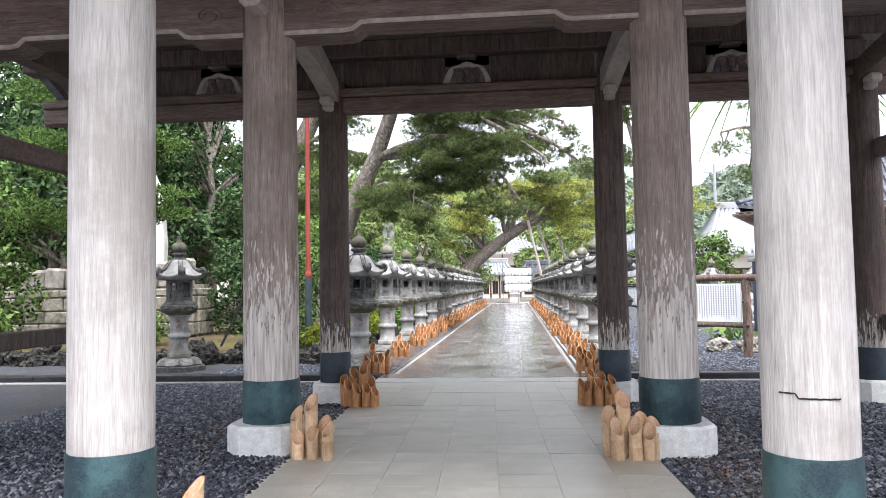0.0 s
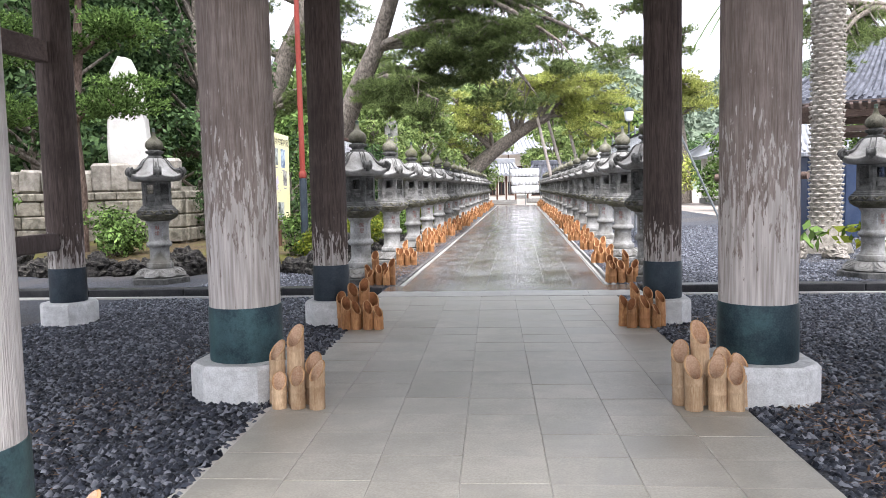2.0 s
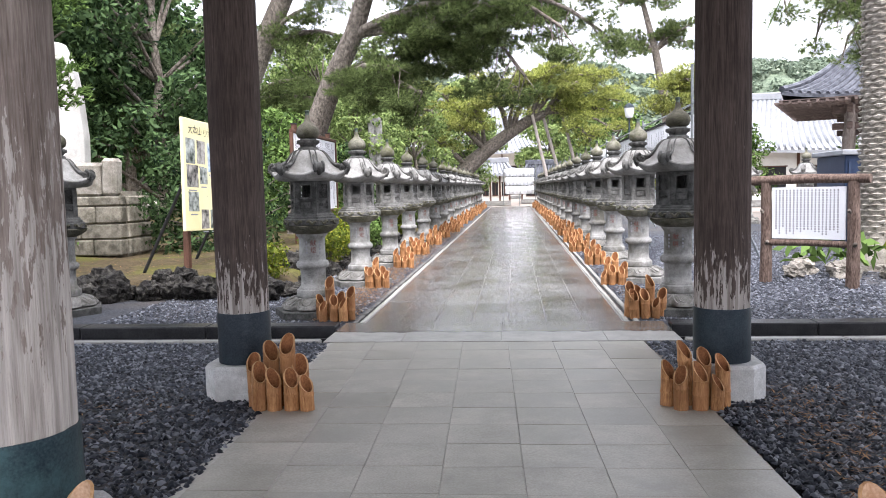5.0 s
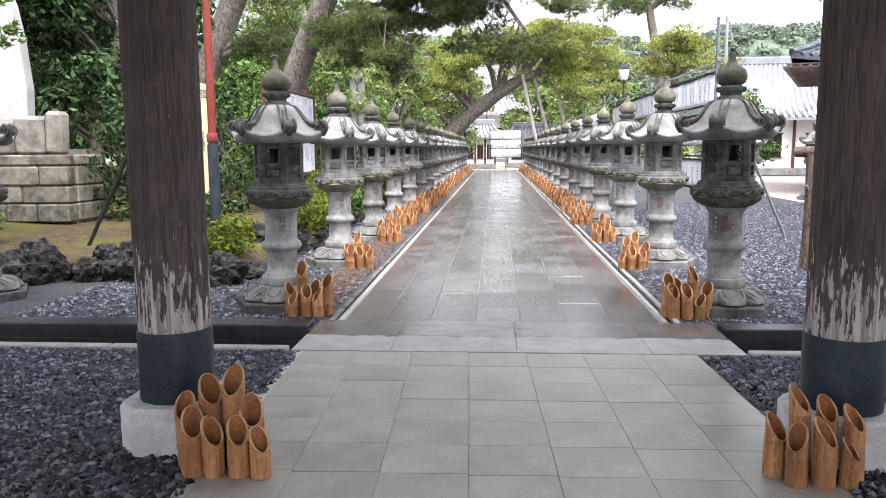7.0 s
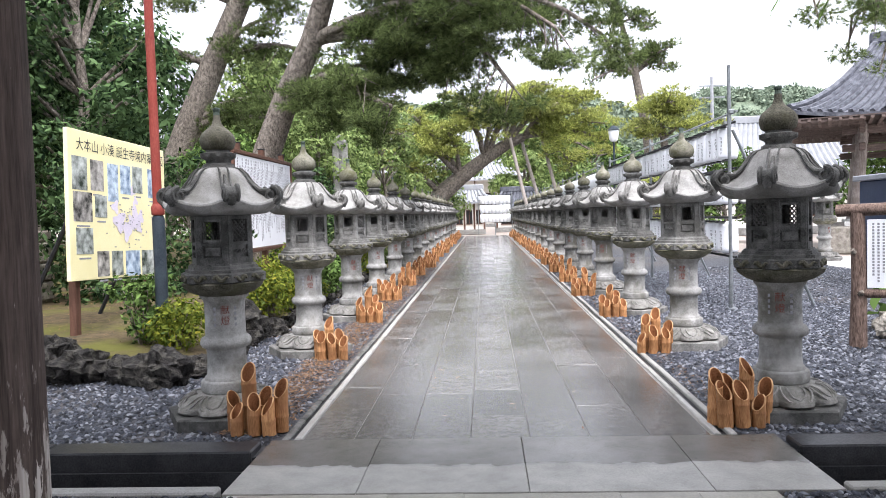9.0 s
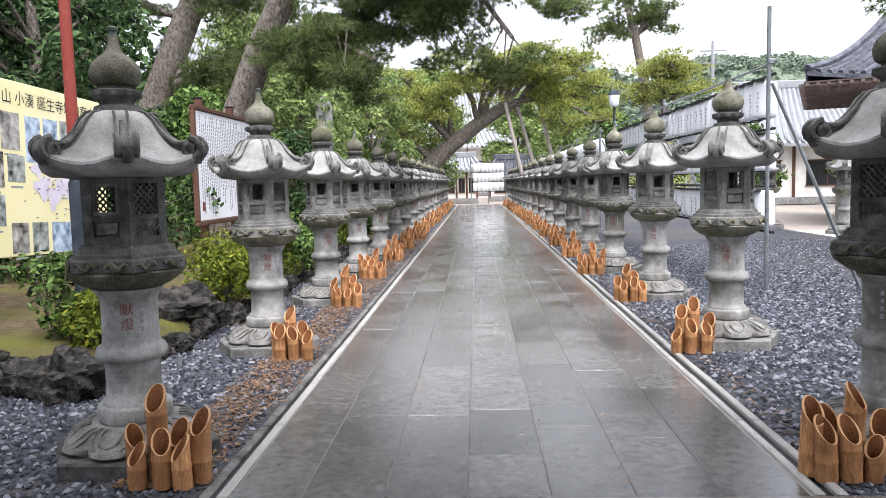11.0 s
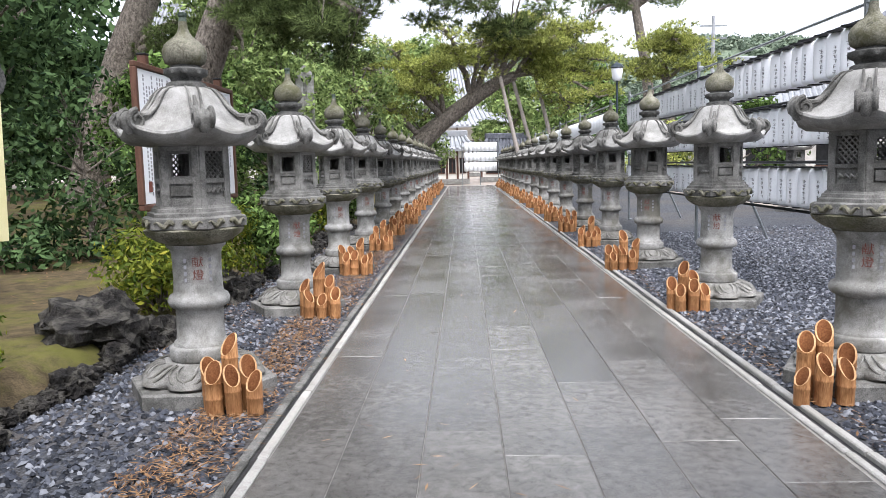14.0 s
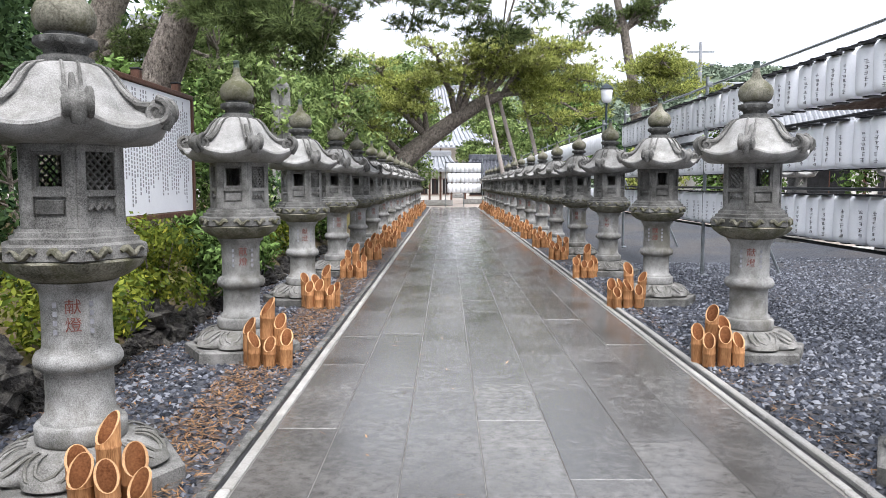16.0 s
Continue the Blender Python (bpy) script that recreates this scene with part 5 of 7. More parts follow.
# ---- old stone wall with a standing monument ----
def old_wall():
    w = thing("old_stone_wall", "old coursed stone block wall with rough capstones", "wall", pose(0, 0, 0.3))
    rr = random.Random(4)
    x0, x1, y = -17.0, -8.7, 19.2
    part("core", Build().box((x0 + x1) / 2, y + 0.55, 0.65, x1 - x0 - 0.1, 0.8, 1.5).mesh("core", BLOCK), w)
    z = 0.0
    for hgt in (0.36, 0.34, 0.38, 0.22):
        x = x1
        k = 0
        while x > x0:
            l = rr.uniform(0.55, 1.0)
            part("wall_block", Build().box(0, 0, 0, l - 0.015, 0.3, hgt - 0.014, chamfer=0.03).mesh("wall_block", BLOCK), w, m=pose(x - l / 2, y + rr.uniform(-0.02, 0.02), z + hgt / 2, 0, 0, rr.uniform(-1, 1)))
            x -= l
        for k in range(2):
            part("wall_block", Build().box(0, 0, 0, 0.28, 0.5, hgt - 0.014, chamfer=0.03).mesh("wall_block", BLOCK), w, m=pose(x1 - 0.12, y + 0.42 + 0.5 * k, z + hgt / 2))
        z += hgt
    x = x1 - 0.1
    while x > x0:
        l = rr.uniform(0.35, 0.65)
        hh = rr.uniform(0.55, 0.85)
        part("capstone", Build().box(0, 0, 0, l - 0.02, 0.35, hh, chamfer=0.07).mesh("capstone", PALEROCK), w, m=pose(x - l / 2, y + 0.1, z + hh / 2 - 0.01, rr.uniform(-4, 4), rr.uniform(-3, 3), rr.uniform(-6, 6)))
        x -= l
    o = thing("stone_monument", "tall pale natural stone slab standing on the old wall", "monument", pose(-10.6, 20.2, 2.0, 0, 0, 6))
    vs, fs = [], []
    outline = [(-0.5, 0), (0.5, 0), (0.54, 0.9), (0.46, 1.9), (0.34, 2.6), (0.12, 3.1), (-0.12, 3.15), (-0.36, 2.75), (-0.47, 1.7), (-0.52, 0.8)]
    for y, k in ((-0.14, 0.92), (-0.2, 0.84), (0.16, 0.9)):
        vs += [(x * (1 if y > -0.19 else k), y, z if y > -0.19 else z * 0.98 + 0.03) for x, z in outline]
    m = len(outline)
    for i in range(m):
        j = (i + 1) % m
        fs += [(i, j, m + j, m + i), (i, 2 * m + i, 2 * m + j, j)]
    fs += [tuple(range(m, 2 * m)), tuple(range(2 * m, 3 * m))[::-1]]
    part("slab", Build().add(vs, fs).mesh("slab", MONUMENT), o)
    part("foot_stone", Build().box(0, 0, 0.05, 1.5, 0.8, 0.5, chamfer=0.12).mesh("foot_stone", PALEROCK), o)


old_wall()


# ---- notice boards ----
def map_board():
    (xa, ya), (xb, yb) = (-5.93, 16.03), (-5.8, 18.6)
    w = math.hypot(xb - xa, yb - ya)
    turn = math.degrees(math.atan2(yb - ya, xb - xa))
    o = thing("map_board", "cream-yellow map board of the temple grounds on brown posts", "sign", pose((xa + xb) / 2, (ya + yb) / 2, -0.22, 0, 2.2, turn) @ Matrix.Diagonal((1.117, 1, 1.152, 1)))
    w, h0, h1 = 2.3, 0.98, 2.69
    part("panel", Build().box(0, 0.0, (h0 + h1) / 2, w, 0.06, h1 - h0, chamfer=0.006).mesh("panel", YELLOW), o)
    part("title", lettering("\u5927\u672c\u5c71 \u5c0f\u6e4a \u8a95\u751f\u5bfa\u5883\u5185\u6848\u5185\u56f3", 0.155, INK, "title"), o, "dark title lettering", pose(0.06, -0.034, h1 - 0.17))
    tones = [grained("photo_print", a, b, 5, 0.4, 0, fine=11) for a, b in (((0.015, 0.025, 0.015), (0.55, 0.58, 0.55)), ((0.05, 0.10, 0.18), (0.62, 0.72, 0.82)), ((0.02, 0.02, 0.018), (0.55, 0.52, 0.48)))]
    spots = [(-0.93, 2.2, 0.3, 0.38, 0), (-0.57, 2.2, 0.28, 0.36, 2), (-0.22, 2.14, 0.24, 0.46, 1), (0.08, 2.2, 0.25, 0.36, 1), (0.38, 2.22, 0.26, 0.34, 0), (0.78, 2.2, 0.24, 0.38, 1), (-0.88, 1.82, 0.38, 0.34, 2), (-0.5, 1.84, 0.26, 0.26, 0),
             (-0.86, 1.43, 0.34, 0.30, 0), (0.88, 1.8, 0.2, 0.3, 2), (-0.48, 1.16, 0.26, 0.3, 2), (-0.16, 1.16, 0.26, 0.3, 0), (0.22, 1.15, 0.36, 0.32, 1), (0.62, 1.15, 0.34, 0.32, 0)]
    for x, z, a, b, k in spots:
        part("photo", Build().box(x, -0.032, z, a, 0.004, b).mesh("photo", tones[k]), o)
        part("caption", Build().box(x, -0.0315, z - b / 2 - 0.05, a * 0.7, 0.002, 0.02).mesh("caption", GREYINK), o)
    rr = random.Random(8)
    for k in range(13):
        x, z, r = 0.18 + rr.gauss(0, 0.2), 1.66 + rr.gauss(0, 0.16), rr.uniform(0.06, 0.15)
        part("map_area", Build().lathe([(r, -0.001), (r, 0.001)], 14, wobble=lambda a, q: 0.8 + 0.3 * math.sin(3 * a + x * 9), m=pose(x, -0.0325 - 0.0003 * k, z, 90)).mesh("map_area", LILAC), o)
    marks = Build()
    for k in range(60):
        marks.box(0.18 + rr.gauss(0, 0.22), -0.0385, 1.66 + rr.gauss(0, 0.17), rr.uniform(0.012, 0.05), 0.002, 0.012)
    tagged(part("map_marks", marks.mesh("map_marks", GREYINK), o), kind="stuff")
    for x in (-0.93, 0.72):
        part("post", Build().box(x, 0.085, 0.78, 0.1, 0.1, 1.3, chamfer=0.008).mesh("post", BROWNPAINT), o, "red-brown wooden post")
    for x in (-0.93, 0.72):
        part("brace", Build().tube([(x, 0.13, 1.7), (x, 1.0, 0.2)], 0.028, 6).mesh("brace", BLACK), o, "dark slanting brace")


map_board()


def text_board():
    (xa, ya), (xb, yb) = (-5.65, 21.65), (-5.62, 26.0)
    w = math.hypot(xb - xa, yb - ya)
    turn = math.degrees(math.atan2(yb - ya, xb - xa))
    o = thing("text_board", "white lettered donor board in a dark wooden frame", "sign", pose((xa + xb) / 2, (ya + yb) / 2, 0, 0, 0, turn))
    h0, h1 = 1.02, 3.08
    part("panel", Build().box(0, 0, (h0 + h1) / 2, w - 0.1, 0.04, h1 - h0 - 0.1).mesh("panel", BOARDWHITE), o)
    for z in (h0, h1):
        part("frame_rail", Build().box(0, -0.01, z, w + 0.06, 0.09, 0.08, chamfer=0.01).mesh("frame_rail", BROWNPAINT), o, "dark frame rail")
    for x in (-w / 2, w / 2):
        part("frame_stile", Build().box(x, -0.01, (h0 + h1) / 2, 0.08, 0.088, h1 - h0 - 0.084, chamfer=0.01).mesh("frame_stile", BROWNPAINT), o, "dark frame stile")
    for x in (-1.6, 0.1, 1.75):
        part("post", Build().box(x, 0.09, 1.68, 0.13, 0.13, 3.2, chamfer=0.012).mesh("post", BROWNPAINT), o, "dark wooden post")
        part("post_cap", Build().box(x, 0.09, 3.29, 0.15, 0.15, 0.03, chamfer=0.008).mesh("post_cap", BLACK), o)
    rr = random.Random(6)
    b = Build()
    x = w / 2 - 0.25
    while x > -w / 2 + 0.2:
        z = h1 - rr.choice((0.14, 0.14, 0.3))
        low = h0 + rr.uniform(0.12, 0.7)
        while z > low:
            hh = rr.uniform(0.03, 0.055)
            b.box(x, -0.0225, z, 0.04, 0.003, hh)
            z -= hh + 0.022
        x -= 0.098
    tagged(part("lettering", b.mesh("lettering", GREYINK), o, "columns of small grey writing"), kind="stuff")
    part("red_seal", Build().box(-w / 2 + 0.3, -0.024, h0 + 0.3, 0.12, 0.004, 0.16).mesh("red_seal", REDINK), o, "small red seal")


text_board()


def log_sign():
    p0, p1 = Vector((3.66, 15.75, 0)), Vector((4.62, 14.95, 0))
    mid, d = (p0 + p1) / 2, (p1 - p0)
    w = d.length
    o = thing("log_sign", "white lettered notice in a rustic bark log frame", "sign", pose(mid.x, mid.y, 0, 0, 0, math.degrees(math.atan2(d.y, d.x))))
    wood = LOGWOOD
    for s in (-1, 1):
        part("log_post", Build().tube([(s * w / 2, 0, -0.05), (s * w / 2 + 0.01, 0.01, 0.7), (s * w / 2, 0, 1.55)], [0.095, 0.085, 0.08], 12, 0.08, 3 + s).mesh("log_post", wood, True, 70), o, "brown bark post")
        for z, a in ((0.62, 0.5), (1.1, 2.0)):
            part("knot", Build().tube([(s * w / 2 + 0.05 * math.cos(a), -0.06, z), (s * w / 2 + 0.08 * math.cos(a), -0.105, z + 0.03)], [0.035, 0.022], 8).mesh("knot", BARK, True), o)
    for z, r, e in ((1.58, 0.07, 0.22), (0.62, 0.05, 0.0)):
        part("log_rail", Build().tube([(-w / 2 - e, 0, z), (0, 0.01, z + 0.015), (w / 2 + e, 0, z)], r, 12, 0.08, 9).mesh("log_rail", wood, True, 70), o, "brown bark rail")
    part("panel", Build().box(0, 0, 1.08, w - 0.2, 0.04, 0.78, chamfer=0.004).mesh("panel", BOARDWHITE), o)
    rr = random.Random(12)
    b = Build()
    x = w / 2 - 0.2
    while x > -w / 2 + 0.15:
        z, low = 1.42, 0.74 + rr.uniform(0, 0.12)
        while z > low:
            b.box(x, -0.022, z, 0.022, 0.003, 0.024)
            z -= 0.036
        x -= 0.052
    tagged(part("lettering", b.mesh("lettering", GREYINK), o, "columns of small dark writing"), kind="stuff")


log_sign()


def red_pole():
    o = thing("flag_pole", "tall red painted steel pole with a dark sleeve at its foot", "pole", pose(-4.56, 15.7, 0.1))
    part("shaft", Build().lathe([(0.055, 1.5), (0.052, 4), (0.045, 8.5)], 16).mesh("shaft", REDPAINT, True), o)
    part("sleeve", Build().lathe([(0.075, -0.1), (0.075, 1.62), (0.06, 1.66)], 16).mesh("sleeve", TEALDARK, True, 50), o, "dark steel sleeve")
    part("band", Build().lathe([(0.07, 1.665), (0.078, 1.68), (0.078, 1.76), (0.06, 1.80)], 16).mesh("band", REDPAINT, True, 50), o)


red_pole()
ob = thing("stone_pillar", "pale square inscribed stone pillar with a pointed top", "pillar", pose(-6.4, 37.0, 0.2, 0, 0, 12))
part("shaft", Build().box(0, 0, 2.2, 0.62, 0.62, 4.6, chamfer=0.02).mesh("shaft", STONE), ob)
part("point", Build().lathe([(0.43, 4.5), (0.0, 4.85)], 4, phase=math.pi / 4).mesh("point", STONE), ob)
part("carved_column", Build().box(0, -0.312, 2.6, 0.12, 0.006, 3.2).mesh("carved_column", STONE_DARK), ob)
part("pedestal", Build().box(0, 0, 0.0, 1.1, 1.1, 0.4, chamfer=0.03).mesh("pedestal", STONE), ob)


# ---- paper lantern racks ----
def brush_column(seed):
    """A column of unreadable brush marks."""
    rr = random.Random(seed)
    col = Build()
    z = 0.365
    while z > 0.08:
        h = rr.uniform(0.03, 0.055)
        for k in range(rr.choice((2, 3, 3))):
            col.box(rr.uniform(-0.008, 0.008), 0.0004 * k, z - h * (k + 0.5) / 3, rr.uniform(0.014, 0.042), 0.002, 0.004)
        for k in range(rr.choice((1, 1, 2))):
            col.box(rr.uniform(-0.014, 0.014), -0.0004 - 0.0004 * k, z - h * 0.5, 0.0045, 0.002, h * rr.uniform(0.5, 1.0))
        z -= h + 0.012
    return col.mesh("brush_lettering", BRUSHINK)


def paper_lantern():
    o = thing("paper_lantern", "white cylindrical paper lantern with black brush lettering", "paper lantern", group="paper lanterns on the rack")
    prof = [(0.09, 0), (0.14, 0.012), (0.16, 0.045)]
    for i in range(1, 9):
        z = 0.045 + i * 0.051
        prof += [(0.160, z - 0.026), (0.165, z)]
    prof += [(0.16, 0.475), (0.14, 0.508), (0.09, 0.52)]
    part("paper", Build().lathe(prof, 20).mesh("paper", PAPER, True, 70), o)
    for z in (-0.012, 0.512):
        part("ring", Build().lathe([(0.088, z), (0.09, z + 0.02)], 16).mesh("ring", BLACK), o, "black rim")
    ring = Build().tube([(0.04 * math.cos(a), 0, 0.43 + 0.04 * math.sin(a)) for a in [i * math.pi / 6 for i in range(13)]], 0.006, 4)
    part("crest", ring.mesh("crest", GREYINK), o, "ring-shaped crest", pose(0, 0, 0, 0, 0, 0))
    o.children[-1].matrix_basis = pose(-0.166 * math.sin(radians(60)), -0.166 * math.cos(radians(60)), 0, 0, 0, -60)
    part("brush_lettering", brush_column(0), o, "column of black brush strokes", pose(-0.166 * math.sin(radians(60)), -0.166 * math.cos(radians(60)), 0, 0, 0, -60))
    return o


def racks():
    proto = paper_lantern()
    rows = (2.44, 1.70, 0.90)
    writings = [brush_column(k) for k in range(6)]
    rr = random.Random(21)
    firstone = True
    for z in rows:
        for k in range(35):
            m = pose(3.42 + rr.uniform(-0.01, 0.01), 19.55 + 0.325 * k, z, 0, rr.uniform(-2, 2), rr.uniform(-14, 14))
            if firstone:
                proto.matrix_basis = m
                firstone = False
            else:
                o = copy_thing(proto, m)
                for c in o.children:
                    if c.name.startswith("brush_lettering"):
                        c.data = rr.choice(writings)
    far = Build()
    for z in rows:
        for k in range(86):
            far.lathe([(0.09, z), (0.133, z + 0.04), (0.133, z + 0.47), (0.09, z + 0.52)], 10, 3.42, 33.6 + 0.268 * k)
    tagged(new("far_paper_lanterns", far.mesh("far_paper_lanterns", PAPER, True, 60)), "rows of white paper lanterns far along the rack", "paper lantern", kind="stuff")
    for y0, y1 in ((19.2, 31.0), (33.2, 57.0)):
        o = thing("pipe_rack", "grey steel pipe rack carrying rows of paper lanterns", "rack")
        for z in (3.18, 3.02, 2.28, 1.48, 0.84):
            part("rail", Build().tube([(3.42, y0 - (0.1 if z > 3.1 else 0), z), (3.42, y1, z)], 0.02, 8).mesh("rail", STEEL if z > 3.1 else BLACK, True), o, "steel pipe rail")
        n = 3 if y0 < 20 else 5
        for k in range(n):
            y = y0 + (y1 - y0) * k / (n - 1) * 0.97
            part("upright", Build().tube([(3.33, y, -0.05), (3.33, y, 3.92 if (k == 0 and y0 < 20) else 3.3)], 0.03, 8).mesh("upright", STEEL, True), o, "grey steel upright")
            part("brace", Build().tube([(3.40, y + 0.06, 2.9), (4.75, y + 0.25, 0.0)], 0.026, 8).mesh("brace", STEEL, True), o, "slanting steel brace")
            part("clamp", Build().box(3.36, y, 3.18, 0.1, 0.1, 0.08, chamfer=0.015).mesh("clamp", STEEL), o)
            part("foot", Build().lathe([(0.07, 0.0), (0.07, 0.012), (0.035, 0.03)], 12, 3.36, y).mesh("foot", STEEL), o)
    o = thing("end_rack", "three tiers of white paper lanterns facing down the walk", "rack", pose(0.2, 65.0, 0))
    for z in (0.95, 1.66, 2.37):
        b = Build()
        for k in range(8):
            b.lathe([(0.09, z), (0.16, z + 0.05), (0.16, z + 0.6), (0.09, z + 0.66)], 10, -1.0 + 0.29 * k, 0)
        tagged(part("lantern_tier", b.mesh("lantern_tier", PAPER, True, 60), o), kind="stuff")
    for z in (0.92, 1.635, 2.345, 3.06):
        part("rail", Build().tube([(-1.3, 0.02, z), (1.3, 0.02, z)], 0.018, 6).mesh("rail", BLACK), o)
    for x in (-1.3, 0, 1.3):
        part("upright", Build().tube([(x, 0.08, -0.05), (x, 0.08, 3.3)], 0.035, 6).mesh("upright", STEEL), o)


racks()


# ---- buildings ----
def hip_roof(o, hx, hy, z0, z1, rx, ry, mat, ribs=0.32, curve=0.55, lift=0.35, thick=0.16):
    """Concave hipped roof with lifted corners: four slopes under a ridge."""
    for name, (ax, ay, bx, by) in (("front", (-1, -1, 1, -1)), ("back", (1, 1, -1, 1)), ("east", (1, -1, 1, 1)), ("west", (-1, 1, -1, -1))):
        n, k = 18, 8
        vs, fs = [], []
        for j in range(k + 1):
            v = j / k
            for i in range(n + 1):
                u = i / n
                ex, ey = hx * (ax + (bx - ax) * u), hy * (ay + (by - ay) * u)
                tx, ty = rx * (ax + (bx - ax) * u), ry * (ay + (by - ay) * u)
                x, y = ex + (tx - ex) * v, ey + (ty - ey) * v
                z = z0 + (z1 - z0) * (curve * v * v + (1 - curve) * v) + lift * abs(2 * u - 1) ** 3 * (1 - v) ** 2
                vs.append((x, y, z))
        m = (n + 1) * (k + 1)
        vs += [(x, y, z - thick) for x, y, z in vs]
        for j in range(k):
            for i in range(n):
                a = j * (n + 1) + i
                fs += [(a, a + 1, a + n + 2, a + n + 1), (m + a + n + 1, m + a + n + 2, m + a + 1, m + a)]
        for i in range(n):
            fs.append((i + 1, i, m + i, m + i + 1))
        s = part("roof_slope", Build().add(vs, fs).mesh("roof_slope", mat, True, 50), o, "tiled roof slope")
        span = 2 * (hx if ay == by else hy)
        cnt = max(4, int(span / ribs))
        b = Build()
        for i in range(cnt + 1):
            u = i / cnt
            line = []
            for j in range(k + 1):
                v = j / k
                uu = u
                ex, ey = hx * (ax + (bx - ax) * uu), hy * (ay + (by - ay) * uu)
                tx, ty = rx * (ax + (bx - ax) * uu), ry * (ay + (by - ay) * uu)
                line.append((ex + (tx - ex) * v, ey + (ty - ey) * v, 0.03 + z0 + (z1 - z0) * (curve * v * v + (1 - curve) * v) + lift * abs(2 * uu - 1) ** 3 * (1 - v) ** 2))
            b.tube(line, 0.1 * ribs / 0.32, 5)
        tagged(part("tile_row", b.mesh("tile_row", mat, True, 60), s), kind="stuff")
    for sx in (-1, 1):
        for sy in (-1, 1):
            line = []
            for j in range(9):
                v = j / 8
                line.append((sx * (hx + (rx - hx) * v), sy * (hy + (ry - hy) * v), 0.1 + z0 + (z1 - z0) * (curve * v * v + (1 - curve) * v) + lift * (1 - v) ** 2))
            part("hip_ridge", Build().tube(line, 0.13, 7).mesh("hip_ridge", mat, True), o)
    part("main_ridge", Build().box(0, 0, z1 + 0.2, 2 * rx + 0.5, 2 * ry + 0.4, 0.5, chamfer=0.06).mesh("main_ridge", mat), o)


def bell_tower():
    o = thing("bell_tower", "open timber bell tower with a grey tiled roof", "bell tower", pose(15.9, 35.2, 0, 0, 0, -24) @ Matrix.Diagonal((1, 1, 0.85, 1)))
    part("stone_platform", Build().box(0, 0, 0.45, 7.4, 7.4, 1.1, chamfer=0.05).mesh("stone_platform", PALEROCK), o)
    hip_roof(o, 4.7, 4.7, 5.35, 8.9, 1.9, 0.15, TILE, 0.3)
    for sx in (-1, 1):
        for sy in (-1, 1):
            part("post", Build().tube([(sx * 2.7, sy * 2.7, 1.0), (sx * 2.45, sy * 2.45, 5.3)], 0.2, 14).mesh("post", POSTWOOD, True), o)
            part("post_base", Build().box(sx * 2.7, sy * 2.7, 1.08, 0.7, 0.7, 0.2, chamfer=0.03).mesh("post_base", PLINTH), o)
    for z, h in ((4.2, 0.3), (4.95, 0.35)):
        for s in (-1, 1):
            part("tie_beam", Build().box(0, s * 2.5, z, 6.2, 0.2, h, chamfer=0.02).mesh("tie_beam", BEAMWOOD), o)
            part("tie_beam", Build().box(s * 2.5, 0, z + 0.02, 0.2, 6.2, h, chamfer=0.02).mesh("tie_beam", BEAMWOOD), o)
    for s in (-1, 1):
        for k in range(9):
            for ax in (0, 1):
                t = -2.6 + 0.65 * k
                x, y = (t, s * 2.75) if ax else (s * 2.75, t)
                part("bracket_block", Build().box(x, y, 5.1, 0.22, 0.22, 0.2, chamfer=0.03).mesh("bracket_block", BEAMWOOD), o)
    for k in range(32):
        t = -4.7 + 9.4 * k / 31
        for s in (-1, 1):
            part("rafter", Build().box(t, s * 3.7, 5.18, 0.1, 2.5, 0.1).mesh("rafter", BEAMWOOD), o)
            part("rafter", Build().box(s * 3.7, t, 5.17, 2.5, 0.1, 0.1).mesh("rafter", BEAMWOOD), o)
    part("ceiling", Build().box(0, 0, 5.28, 9.6, 9.6, 0.05).mesh("ceiling", DARKWOOD), o)
    part("bell", Build().lathe([(0.62, 2.6), (0.64, 2.7), (0.56, 2.9), (0.54, 3.7), (0.4, 3.95), (0.1, 4.05)], 24).mesh("bell", TEALDARK, True, 50), o, "dark bronze bell")


bell_tower()


def house(x, y, w, d, wall, ridge, roof, label, turn=0, windows=4, eave=0.9, hall=False):
    o = thing("temple_hall" if hall else "house", label, "building", pose(x, y, 0, 0, 0, turn))
    part("wall", Build().box(0, 0, wall / 2, w, d, wall).mesh("wall", PLASTER), o)
    part("plinth", Build().box(0, 0, 0.15, w + 0.2, d + 0.2, 0.4).mesh("plinth", STONE), o)
    hip_roof(o, w / 2 + eave, d / 2 + eave, wall - 0.1, ridge, w / 2 * 0.8, 0.15, roof, 0.4 if not hall else 0.6)
    for k in range(windows + 1):
        px = -w / 2 + w * k / windows
        part("timber", Build().box(px, -d / 2 - 0.03, wall / 2, 0.16, 0.1, wall).mesh("timber", BROWNPAINT), o)
    for k in range(windows):
        px = -w / 2 + w * (k + 0.5) / windows
        wi = part("window", Build().box(px, -d / 2 - 0.01, wall * 0.5, w / windows * 0.62, 0.06, wall * 0.42).mesh("window", BLACK), o, "dark window")
        part("window_frame", Build().box(px, -d / 2 - 0.045, wall * 0.5, 0.05, 0.04, wall * 0.42).box(px, -d / 2 - 0.045, wall * 0.71, w / windows * 0.66, 0.05, 0.07).box(px, -d / 2 - 0.045, wall * 0.29, w / windows * 0.66, 0.05, 0.07).mesh("window_frame", BROWNPAINT), wi)
    return o


